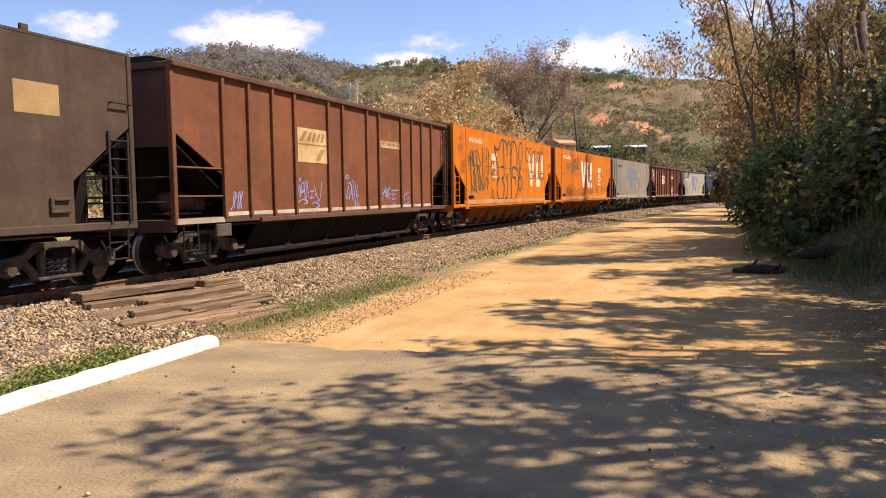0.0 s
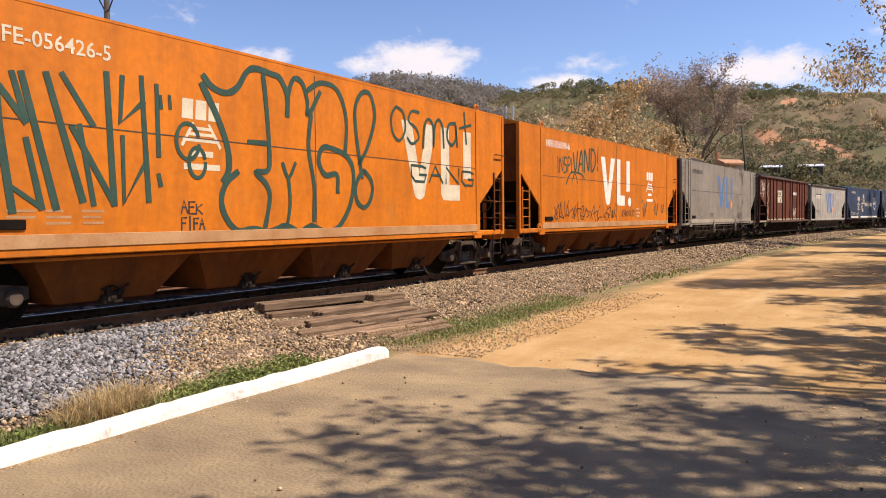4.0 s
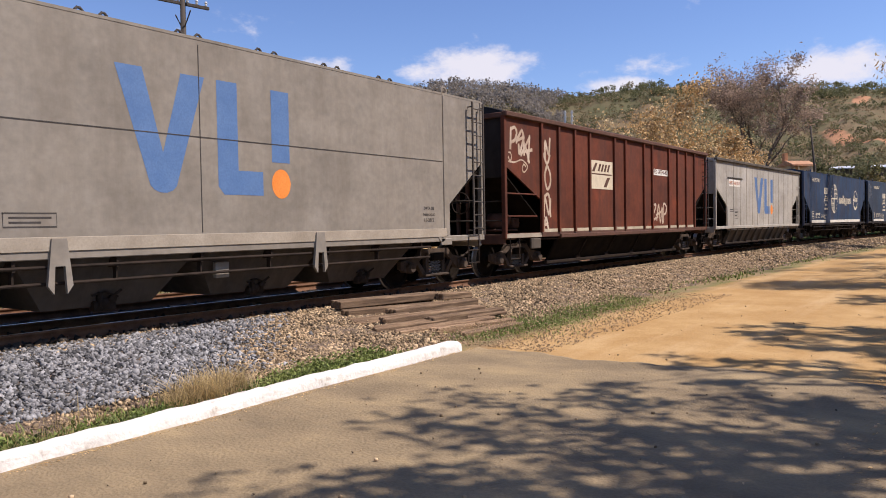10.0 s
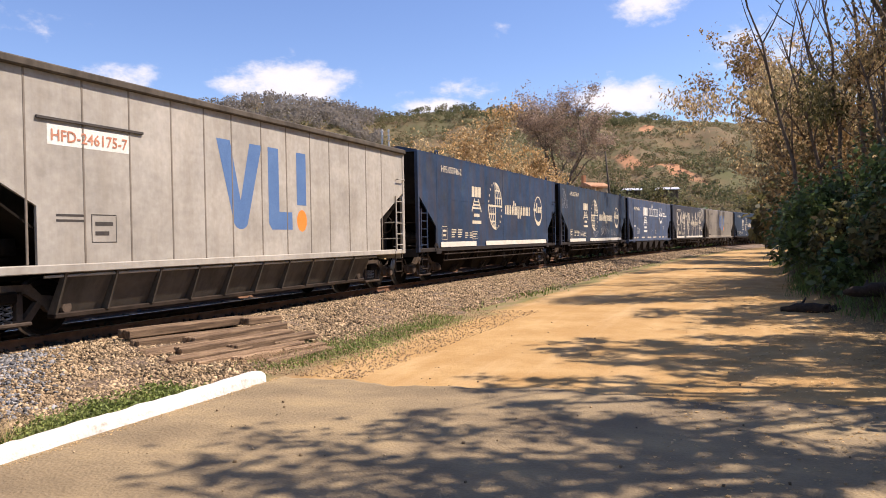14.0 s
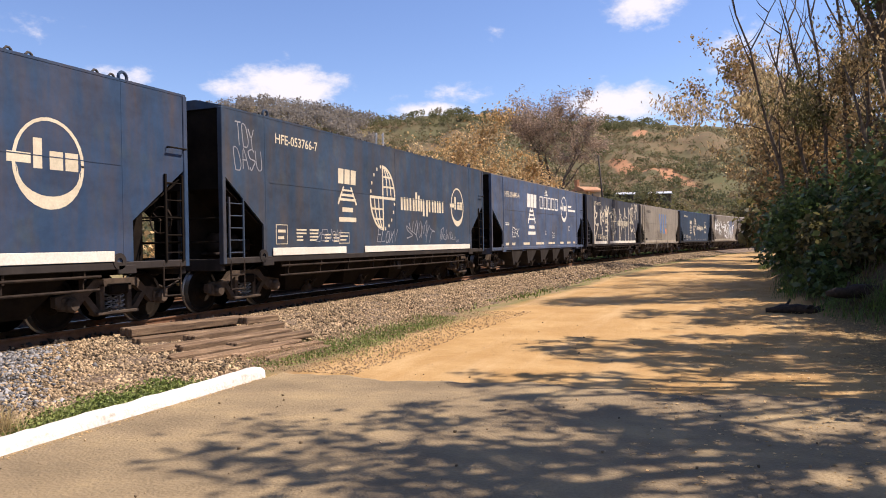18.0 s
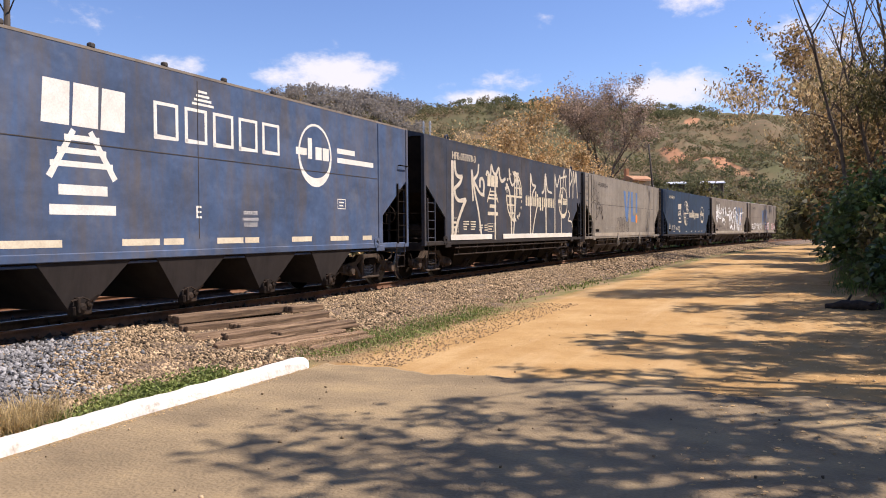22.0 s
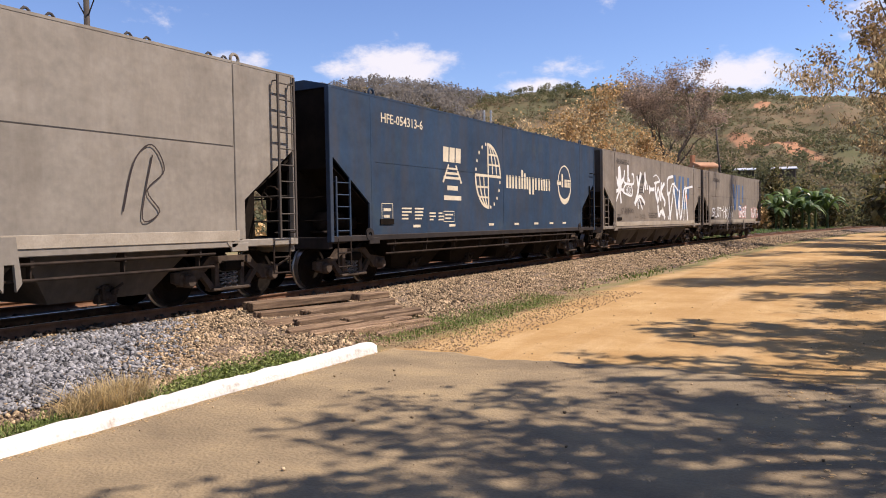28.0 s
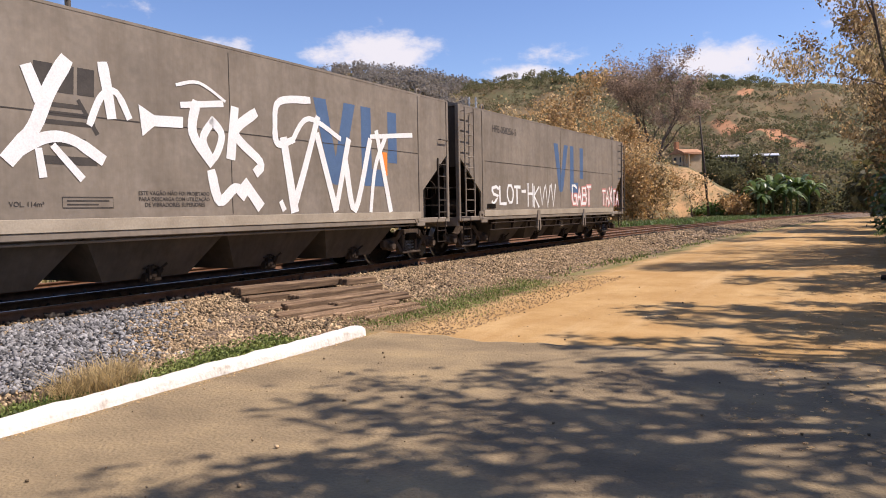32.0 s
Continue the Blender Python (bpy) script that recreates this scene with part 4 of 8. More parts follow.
def bogie(root, u):
    bg = part("bogie", M_BOLSTER, GRIME_SHADE, root)
    bg.matrix_basis = pose(0, u, 0)
    for sg in (-1, 1):
        part("side_frame", M_FRAME[sg], CAST, bg, "dusty cast bogie side frame")
        part("spring", M_SPRING[sg], SPRINGS, bg)
        ws = part("wheelset", M_WHEEL, GRIME_SHADE, bg)
        ws.matrix_basis = pose(0, sg * AXLE_Y, WHEEL_R)
        WHEELS.append((ws, sg * AXLE_Y))


# the worn treads shine on the one wheelset mesh
def shine_treads():
    me = M_WHEEL
    me.materials.append(TREAD)
    for p in me.polygons:
        c = p.center
        r = math.hypot(c.y, c.z)
        if r > 0.395 and 0.46 < abs(c.x) < 0.62:
            p.material_index = 1


shine_treads()


def coupler(root, y, sg):
    b = Build().box(-0.09, 0.09, min(y, y + sg * 0.5), max(y, y + sg * 0.5), 0.78, 0.94, 0.02)
    b.box(-0.16, 0.13, min(y + sg * 0.36, y + sg * 0.5), max(y + sg * 0.36, y + sg * 0.5), 0.74, 0.99, 0.04)
    b.tube([(0.35, y, 0.85), (0.37, y + sg * 0.2, 0.62), (0.3, y + sg * 0.42, 0.5), (0.2, y + sg * 0.5, 0.56)], 0.025, 6)
    part("coupler", b, CAST, root, "rusty knuckle coupler with air hose")


def ladder(root, x, u0, u1, z0, z1, n, mat, out=0.10):
    b = Build()
    xo = x + out * (1 if x > 0 else -1)
    for u in (u0, u1):
        b.box(min(xo, xo + 0.02), max(xo, xo + 0.02) + 0.012, u - 0.022, u + 0.022, z0, z1, 0.004)
        for z in (z0 + 0.1, z1 - 0.1):
            b.cyl((x - 0.02 * (1 if x > 0 else -1), u, z), (xo, u, z), 0.012, 6)
    for k in range(n):
        z = z0 + (z1 - z0) * (k + 0.5) / n
        b.cyl((xo + 0.012, u0, z), (xo + 0.012, u1, z), 0.013, 6)
    part("ladder", b, mat, root)


def stirrup(root, x, u, mat):
    b = Build()
    for z in (0.72, 0.45):
        b.cyl((x, u - 0.2, z), (x, u + 0.2, z), 0.016, 6)
    for d in (-0.2, 0.2):
        b.cyl((x, u + d, 0.44), (x, u + d, 1.0), 0.016, 6)
    part("step", b, mat, root, "welded steel boarding step")


def tank(root, y, mat):
    b = Build()
    b.lathe([(-0.42, 0.02), (-0.40, 0.12), (-0.32, 0.20), (0.30, 0.20), (0.38, 0.12), (0.40, 0.02)], (0.55, y, 1.34), 18, "y")
    b.box(0.3, 0.8, y - 0.5, y + 0.5, 1.10, 1.15, 0.01).box(0.62, 0.78, y + 0.32, y + 0.62, 1.18, 1.42, 0.02).cyl((0.7, y + 0.4, 1.3), (0.7, y + 0.9, 1.3), 0.02, 6)
    part("brake_cylinder", b, mat, root, "grimy brake cylinder", True)


def hatch_loops(root, L, zt, mat, n=9):
    """Bent handles of the roof hatches along the eaves."""
    for k in range(n):
        u = 1.6 + (L - 3.2) * k / (n - 1)
        for d in (-0.16, 0.16):
            b = Build().tube([(1.12, u + d - 0.055, zt + 0.03), (1.12, u + d - 0.045, zt + 0.10), (1.12, u + d - 0.015, zt + 0.13), (1.12, u + d + 0.02, zt + 0.128), (1.12, u + d + 0.05, zt + 0.10), (1.12, u + d + 0.055, zt + 0.03)], 0.02, 6)
            part("hatch_handle", b, mat, root)


def wagon(no, L, zt, body, frame, kind, label, stripe=None, front_ladder=False, lugs=True, rods=False, chutes=4, loops=True, set_back=0.0, ribs_at=None, roof_mat=None, smooth_side=False):
    """A hopper wagon; its origin is the front end at rail height, y runs to its rear, x to the near side."""
    root = tagged(new("hopper_wagon"), label, "wagon", "wagons of the freight train")
    ribbed = kind in ("ribbed", "lined")
    # darkened copy of the body paint that imitates shade at the wagon's ends
    end_shade = {"orange_paint": ORANGE_D, "orange_brown_paint": RUST_B, "rust_brown_paint": UNDER, "grey_brown_paint": UNDER, "warm_grey_paint": END_G, "dusty_grey_paint": END_G, "dark_blue_paint": GRIME_SHADE, "dusty_blue_grey_paint": GRIME_SHADE, "bright_blue_paint": GRIME_SHADE, "steel_blue_paint": GRIME_SHADE, "faded_blue_paint": GRIME_SHADE}.get(body.name, body)
    flush = body.name in ("dark_blue_paint", "bright_blue_paint", "steel_blue_paint", "dusty_blue_grey_paint")
    cut_u = 1.45 if ribbed else 1.27
    cut_z = 1.85 if ribbed else 1.7
    for sg in (-1, 1):
        x0, x1 = sorted((sg * (HALF - 0.03), sg * (HALF + 0.015)))
        poly = [(0.05, zt), (0.05, 2.62), (cut_u + set_back, cut_z), (cut_u + set_back, SILL), (L - cut_u, SILL), (L - cut_u, cut_z), (L - 0.05, 2.62), (L - 0.05, zt)]
        part("side_panel", Build().prism(poly, "x", x0, x1), body, root)
        xs0, xs1 = sorted((sg * (HALF - 0.12), sg * (HALF + 0.03)))
        part("side_sill", Build().box(xs0, xs1, 0.02, L - 0.02, 0.93, SILL + 0.03, 0.012), frame, root)
        if stripe:
            xa, xb = sorted((sg * (HALF + 0.03), sg * (HALF + 0.045)))
            part("sill_stripe", Build().box(xa, xb, 1.42, L - 1.42, 1.03, 1.20, 0.004), stripe, root, "pale weathered stripe along the sill")
        for u in (0.0, L - 0.1):
            xa, xb = sorted((sg * (HALF - 0.07), sg * (HALF + 0.035)))
            part("corner_post", Build().box(xa, xb, u, u + 0.1, 0.93, zt, 0.01), body, root)
        if smooth_side:
            xa, xb = sorted((sg * HALF, sg * (HALF + 0.06)))
            part("jacking_pad", Build().box(xa, xb, L - 1.72, L - 1.36, 1.22, 1.27, 0.01).box(xa, xb, L - 1.72, L - 1.66, 1.27, 1.45, 0.01).box(xa, xb, L - 1.66, L - 1.36, 1.40, 1.45, 0.01), frame, root)
            part("roof_stub", Build().box(xa - sg * 0.1, xb - sg * 0.1, L - 2.0, L - 1.86, zt - 0.02, zt + 0.14, 0.015), frame, root)
        elif not ribbed:
            for u in (1.34, L - 1.48):
                xa, xb = sorted((sg * (HALF + 0.0), sg * (HALF + (0.019 if flush else 0.035))))
                post = part("pilaster", Build().box(xa, xb, u, u + 0.14, SILL + 0.03, zt - 0.02, 0.01), body, root)
                if lugs:
                    b = Build()
                    b.tube([(sg * HALF, u + 0.07 + 0.085 * math.cos(a), zt + 0.06 + 0.085 * math.sin(a)) for a in np.linspace(-0.7, 3.85, 12)], 0.026, 6)
                    part("lifting_lug", b, body, post)
                bj = Build().lathe([(-0.02, 0.13), (0.02, 0.13), (0.02, 0.055), (-0.02, 0.055)], (sg * (HALF + 0.02), u - 0.09, 1.06), 16)
                bj.box(min(sg * HALF, sg * (HALF + 0.04)), max(sg * HALF, sg * (HALF + 0.04)), u - 0.12, u + 0.25, 0.86, 1.0, 0.01)
                part("jacking_pad", bj, frame, root)
            xa = sg * (HALF + 0.0165)
            seam = Build().box(min(xa, xa + sg * 0.004), max(xa, xa + sg * 0.004), 1.5, L - 1.5, 2.552, 2.565)
            part("weld_seam", seam, body if flush else INK, root)
            seam2 = Build().box(min(xa, xa + sg * 0.004), max(xa, xa + sg * 0.004), L / 2 - 0.006, L / 2 + 0.006, 1.22, zt - 0.08)
            part("weld_seam", seam2, body if flush else INK, root)
    if ribbed:
        ribs = ribs_at or [1.44, 2.33, 3.22, 4.11, 5.74, 6.52, 8.06, 8.86, 10.37, 11.22, 12.09, 12.97] if kind == "ribbed" else [1.3, 2.23, 3.1, 4.0, 4.8, 5.55, 6.45, 7.3, 8.2, 9.0, 9.9, 10.75, 11.6]
        ribs = [r + set_back * float(np.interp(r, [6.8, 8.2, 9.0], [1.0, 0.6, 0.1])) for r in ribs]
        for u in ribs:
            for sg in (-1, 1):
                d, w = (0.075, 0.045) if kind == "ribbed" else (0.022, 0.02)
                xa, xb = sorted((sg * HALF, sg * (HALF + d)))
                part("rib", Build().box(xa, xb, u - w, u + w, SILL + 0.03, zt - 0.02, 0.008), body if kind == "ribbed" else GREY_D, root)
        for sg in (-1, 1):
            xa, xb = sorted((sg * (HALF - 0.05), sg * (HALF + 0.10)))
            # darker paint than the side: the rail's shade is put into its colour
            part("top_rail", Build().box(xa, xb, 0, L, zt - 0.03, zt + 0.09, 0.02), frame if kind == "ribbed" else GREY_S, root)
        for u in (0.0, L - 0.07):
            part("end_top_rail", Build().box(-HALF + 0.05, HALF - 0.05, u, u + 0.07, zt - 0.05, zt + 0.07, 0.015), frame if kind == "ribbed" else body, root)
        if kind == "ribbed":
            # long angled hopper under the floor, and the ballast plate above it
            for sg in (-1, 1):
                n = 5
                for k in range(n):
                    u0, u1 = 2.6 + (L - 5.2) * k / n, 2.6 + (L - 5.2) * (k + 1) / n - 0.02
                    v = [(sg * 1.30, u0, 0.92), (sg * 1.30, u1, 0.92), (sg * 0.95, u1, 0.30), (sg * 0.95, u0, 0.30), (sg * 1.24, u0, 0.92), (sg * 1.24, u1, 0.92), (sg * 0.90, u1, 0.30), (sg * 0.90, u0, 0.30)]
                    b = Build().add(v, [(0, 1, 2, 3), (4, 5, 6, 7), (0, 1, 5, 4), (2, 3, 7, 6), (0, 3, 7, 4), (1, 2, 6, 5)])
                    door = part("discharge_door", b, GRIME_SHADE, root)
                    hb = Build().cyl((sg * 1.31, u1 - 0.15, 0.9), (sg * 0.98, u1 - 0.15, 0.32), 0.022, 6).box(min(sg * 0.94, sg * 1.04), max(sg * 0.94, sg * 1.04), u1 - 0.3, u1 - 0.05, 0.26, 0.38, 0.02)
                    part("door_latch", hb, IRON, door)
                xa, xb = sorted((sg * 0.88, sg * 1.03))
                part("lower_beam", Build().box(xa, xb, 2.5, L - 2.5, 0.22, 0.31, 0.015), IRON, root, "dusty steel beam under the discharge doors")
                xa, xb = sorted((sg * (HALF - 0.02), sg * (HALF + 0.09)))
                part("ledge", Build().box(xa, xb, 2.6, L - 2.6, 0.90, 1.0, 0.01), frame, root)
                rs = ribs + [L - 1.4]
                xa, xb = sorted((sg * (HALF + 0.016), sg * (HALF + 0.024)))
                for u0, u1 in zip(rs, rs[1:]):
                    if u1 - u0 > 0.3:
                        part("worn_stripe", Build().box(xa, xb, u0 + 0.05, u1 - 0.05, 1.055, 1.135, 0.003), CREAM_D, root, "scuffed cream stripe above the sill")
                xa, xb = sorted((sg * (HALF - 0.02), sg * (HALF + 0.04)))
                part("sill_box", Build().box(xa, xb, 1.15, 1.62, 0.66, 0.91, 0.015), GREY_S, root, "dusty tan box under the sill")
                xa, xb = sorted((sg * (HALF + 0.031), sg * (HALF + 0.036)))
                part("sill_face", Build().box(xa, xb, 0.06, 1.42 + set_back, 0.94, 1.04, 0.002), STRIPE_G, root, "pale worn sill end")
    # ends: upper wall, inner slope and platform
    for u, sg in ((0.08, 1), (L - 0.08, -1)):
        part("end_wall", Build().box(-HALF + 0.02, HALF - 0.02, min(u, u + sg * 0.03), max(u, u + sg * 0.03), 2.35, zt, 0.006), end_shade, root)
        v0, v1 = u + sg * 0.03, u + sg * 2.3
        sl = [(v0, 2.46), (v1, 0.95), (v1, 0.91), (v0, 2.42)]
        # near-black slope: the shade inside the end opening is in its colour
        part("slope_sheet", Build().prism(sl, "x", -HALF + 0.05, HALF - 0.05), GRIME_SHADE, root, "inner slope of the hopper, its shade put into the dark colour")
        part("end_platform", Build().box(-1.25, 1.25, min(u - sg * 0.05, u + sg * 0.55), max(u - sg * 0.05, u + sg * 0.55), 0.90, 0.97, 0.01), frame, root)
        part("centre_strut", Build().box(-0.18, -0.1, min(u + sg * 0.1, u + sg * 0.18), max(u + sg * 0.1, u + sg * 0.18), 0.97, 2.4, 0.01).box(0.1, 0.18, min(u + sg * 0.1, u + sg * 0.18), max(u + sg * 0.1, u + sg * 0.18), 0.97, 2.4, 0.01), frame, root)
        part("headstock", Build().box(-1.28, 1.28, min(u - sg * 0.07, u + sg * 0.06), max(u - sg * 0.07, u + sg * 0.06), 0.80, 1.03, 0.015), frame, root)
        for x in (-0.42, 0.42):
            web = [(u + sg * 0.06, 0.97), (u + sg * 0.06, 2.34), (u + sg * 0.2, 2.3), (u + sg * 2.2, 0.97)]
            part("gusset", Build().prism(web, "x", x - 0.02, x + 0.02), GRIME_SHADE, root, "dark steel web under the hopper slope")
        coupler(root, u - sg * 0.02, -sg)
        b = Build()
        for z in (1.35, 1.8):
            b.cyl((-1.28, u - sg * 0.04, z), (1.28, u - sg * 0.04, z), 0.016, 6)
        part("end_rail", b, end_shade, root)
    # roof
    roof = Build().prism([(-HALF - 0.02, zt - 0.01), (-HALF - 0.02, zt + 0.03), (-0.75, zt + 0.17), (0.75, zt + 0.17), (HALF + 0.02, zt + 0.03), (HALF + 0.02, zt - 0.01)], "y", 0.02, L - 0.02)
    rf = part("roof", roof, roof_mat or (COALC if kind == "ribbed" else body), root)
    if kind == "ribbed":
        g = random.Random(no)
        for k in range(5 if no == 5 else 7):     # one wagon has lost its rear covers
            u0, u1 = 0.22 + (L - 0.44) * k / 7, 0.22 + (L - 0.44) * (k + 1) / 7 - 0.1
            h = 0.07 + g.uniform(-0.03, 0.05)
            lid, vs, nq = Build(), [], 81
            for q in range(nq):
                uu, up = u0 + (u1 - u0) * q / (nq - 1), 0.014 * ((q // 2) % 2)
                vs += [(-1.14, uu, zt + 0.10), (-1.16, uu, zt + 0.13 + up), (-0.7, uu, zt + h + 0.18 + up), (0.7, uu, zt + h + 0.18 + up), (1.16, uu, zt + 0.13 + up), (1.14, uu, zt + 0.10)]
            lid.add(vs, [(6 * q + j, 6 * q + j + 1, 6 * q + j + 7, 6 * q + j + 6) for q in range(nq - 1) for j in range(5)] + [(0, 1, 2, 3, 4, 5), tuple(6 * (nq - 1) + j for j in range(6))])
            part("roof_cover", lid, COALC, rf, "dark ribbed roof cover")
    else:
        part("hatch", Build().box(-0.42, 0.42, 0.9, L - 0.9, zt + 0.16, zt + 0.24, 0.03), frame, rf, "long loading hatch on the roof")
        if loops:
            hatch_loops(rf, L, zt, INK)
    # hopper pockets under the floor
    if kind == "lined":
        # a long trough of sloping plates with stiffening fins
        for sg in (-1, 1):
            for k in range(10):
                u0, u1 = 1.9 + (L - 3.8) * k / 10, 1.9 + (L - 3.8) * (k + 1) / 10 - 0.02
                v = [(sg * x, u, z) for x, z in ((1.28, 0.93), (0.98, 0.34), (0.94, 0.34), (1.24, 0.93)) for u in (u0, u1)]
                # trough in darkened grey, the shade below the sill put into the paint
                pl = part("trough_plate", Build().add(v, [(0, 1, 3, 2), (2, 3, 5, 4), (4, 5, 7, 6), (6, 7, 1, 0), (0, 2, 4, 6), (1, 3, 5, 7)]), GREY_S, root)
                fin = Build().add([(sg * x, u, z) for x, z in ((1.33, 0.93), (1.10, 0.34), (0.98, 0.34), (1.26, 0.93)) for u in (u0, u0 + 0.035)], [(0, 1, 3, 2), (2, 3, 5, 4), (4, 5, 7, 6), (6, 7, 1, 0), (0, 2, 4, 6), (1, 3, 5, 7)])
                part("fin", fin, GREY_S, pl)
            xa, xb = sorted((sg * 0.92, sg * 1.08))
            part("lower_beam", Build().box(xa, xb, 1.9, L - 1.9, 0.27, 0.35, 0.015), IRON, root, "grimy steel beam under the trough")
    if chutes and not ribbed:
        span = (L - 4.5) / chutes
        for k in range(chutes):
            u0 = 2.25 + span * k
            g = 0.55 if kind != "chutes" else 0.0
            top_u = (u0, u0 + span) if kind != "chutes" else (u0 + 0.1, u0 + span - 0.35)
            low = (u0 + span * 0.20, u0 + span * 0.80) if kind != "chutes" else (u0 + span * 0.34, u0 + span * 0.48)
            hx, lx, lz = 1.18, 0.80, 0.27
            if kind == "chutes":
                hx, lx, lz = 1.32, 1.20, 0.24
            v = [(-hx, top_u[0], 0.95), (hx, top_u[0], 0.95), (hx, top_u[1], 0.95), (-hx, top_u[1], 0.95), (-lx, low[0], lz), (lx, low[0], lz), (lx, low[1], lz), (-lx, low[1], lz)]
            # chutes in darkened paint that stands in for the sill's shade
            ch = part("hopper_chute", Build().add(v, [(0, 1, 2, 3), (4, 5, 6, 7), (0, 1, 5, 4), (1, 2, 6, 5), (2, 3, 7, 6), (3, 0, 4, 7)]), {"orange_paint": ORANGE_D, "warm_grey_paint": END_G, "dusty_grey_paint": END_G, "pale_grey_paint": GREY_S, "faded_blue_paint": UNDER}.get(body.name, GRIME_SHADE), root)
            gx = lx + 0.06
            mid = (low[0] + low[1]) / 2 - 0.1
            low = (mid, mid) if kind != "chutes" else low
            gate = Build().box(gx - 0.1, gx + 0.06, low[0] - 0.02, low[0] + 0.28, lz - 0.06, lz + 0.08, 0.02)
            gate.lathe([(-0.03, 0.065), (0.03, 0.07), (0.05, 0.03)], (gx + 0.05, low[0] + 0.10, lz + 0.05), 10).lathe([(-0.02, 0.05), (0.03, 0.05), (0.04, 0.02)], (gx + 0.06, low[0] + 0.22, lz + 0.10), 9).box(gx, gx + 0.09, low[0] + 0.02, low[0] + 0.07, lz - 0.02, lz + 0.2, 0.01).tube([(gx + 0.05, low[0] - 0.05, lz + 0.15), (gx + 0.09, low[0] + 0.1, lz + 0.2), (gx + 0.06, low[0] + 0.3, lz + 0.12)], 0.015, 5).cyl((gx, low[0] + 0.1, lz + 0.02), (gx + 0.16, low[0] + 0.3, lz + 0.22), 0.018, 6)
            part("gate_gear", gate, IRON, ch, "cast discharge gate gear")
    if not rods:
        for sg in (-1, 1):
            part("sill_pipe", Build().cyl((sg * 1.27, 1.6, 0.885), (sg * 1.27, L - 1.6, 0.885), 0.02, 8), IRON if kind == "ribbed" else body, root)
    part("centre_sill", Build().box(-0.22, 0.22, 0.1, L - 0.1, 0.80, 0.99, 0.02), GRIME_SHADE, root)
    if rods:
        for sg in (-1, 1):
            b = Build()
            for z, x in ((0.84, 1.305), (0.64, 1.27)):
                b.cyl((sg * x, 1.9, z), (sg * x, L - 1.9, z), 0.022, 8)
            for k in range(9):
                u = 2.2 + (L - 4.4) * k / 8
                b.box(min(sg * 1.1, sg * 1.315), max(sg * 1.1, sg * 1.315), u - 0.02, u + 0.02, 0.80, 0.95).box(min(sg * 1.2, sg * 1.28), max(sg * 1.2, sg * 1.28), u - 0.012, u + 0.012, 0.62, 0.82)
            part("brake_pipe", b, IRON, root, "pair of pipes under the sill")
            if front_ladder:
                for u in (L * 0.36, L * 0.655):
                    xa = sg * (HALF + 0.02)
                    br = Build().prism([(u - 0.09, 1.18), (u + 0.09, 1.18), (u + 0.15, 0.62), (u + 0.08, 0.52), (u + 0.06, 0.85), (u - 0.06, 0.85), (u - 0.08, 0.52), (u - 0.15, 0.62)], "x", min(xa, xa + sg * 0.05), max(xa, xa + sg * 0.05))
                    part("bracket", br, body, root, "forked steel bracket")
            b = Build().box(min(sg * 1.14, sg * 1.22), max(sg * 1.14, sg * 1.22), L * 0.52, L * 0.52 + 0.24, 0.55, 0.78, 0.01)
            part("card_holder", b, frame, root)
    # ladders, steps, gear
    for sg in (-1, 1):
        x = sg * (HALF + 0.02)
        if front_ladder:
            ladder(root, x, 0.16, 0.66, 1.05, zt - 0.05, 10, body)
            ladder(root, x, L - 0.56, L - 0.16, 1.05, zt - 0.05, 10, end_shade)
        elif kind == "ribbed":
            b = Build()
            for z in (1.45, 1.98):
                b.cyl((x, 0.1, z), (x, 1.45, z), 0.02, 6)
            part("grab_rail", b, body, root)
            ladder(root, x, L - 0.42, L - 0.04, 1.05, zt - 0.1, 9, UNDER, 0.06)
        else:
            if kind not in ("lined", "chutes"):
                ladder(root, x - sg * 0.05, 0.2, 0.62, 1.03, 2.2, 5, body, 0.03)
            ladder(root, x - sg * 0.05, L - 0.56, L - 0.16, 1.03, 2.5, 5, end_shade, 0.05)
        for u in (0.42, L - 0.42):
            stirrup(root, x, u, IRON)
        if not front_ladder:
            b = Build().tube([(x, L - 0.5, 2.95), (x + sg * 0.07, L - 0.5, 2.95), (x + sg * 0.07, L - 0.1, 2.95), (x, L - 0.1, 2.95)], 0.015, 6)
            part("grab_handle", b, end_shade, root)
    tank(root, 0.95, {"ribbed": RUST_B, "plain": IRON}.get(kind, GRIME_SHADE))
    b = Build()
    b.tube([(0.7, L - 0.02, 1.75 + 0.0)] + [(0.7 + 0.0, L + 0.02, 1.75)], 0.03, 6)
    b.tube([(0.7 + 0.24 * math.cos(a), L + 0.03, 1.75 + 0.24 * math.sin(a)) for a in np.linspace(0, 6.2832, 17)], 0.016, 6)
    for a in (0.4, 2.5, 4.6):
        b.cyl((0.7, L + 0.03, 1.75), (0.7 + 0.24 * math.cos(a), L + 0.03, 1.75 + 0.24 * math.sin(a)), 0.012, 5)
    part("brake_wheel", b, IRON, root, "spoked hand-brake wheel")
    bogie(root, 1.22)
    bogie(root, L - 1.22)
    return root


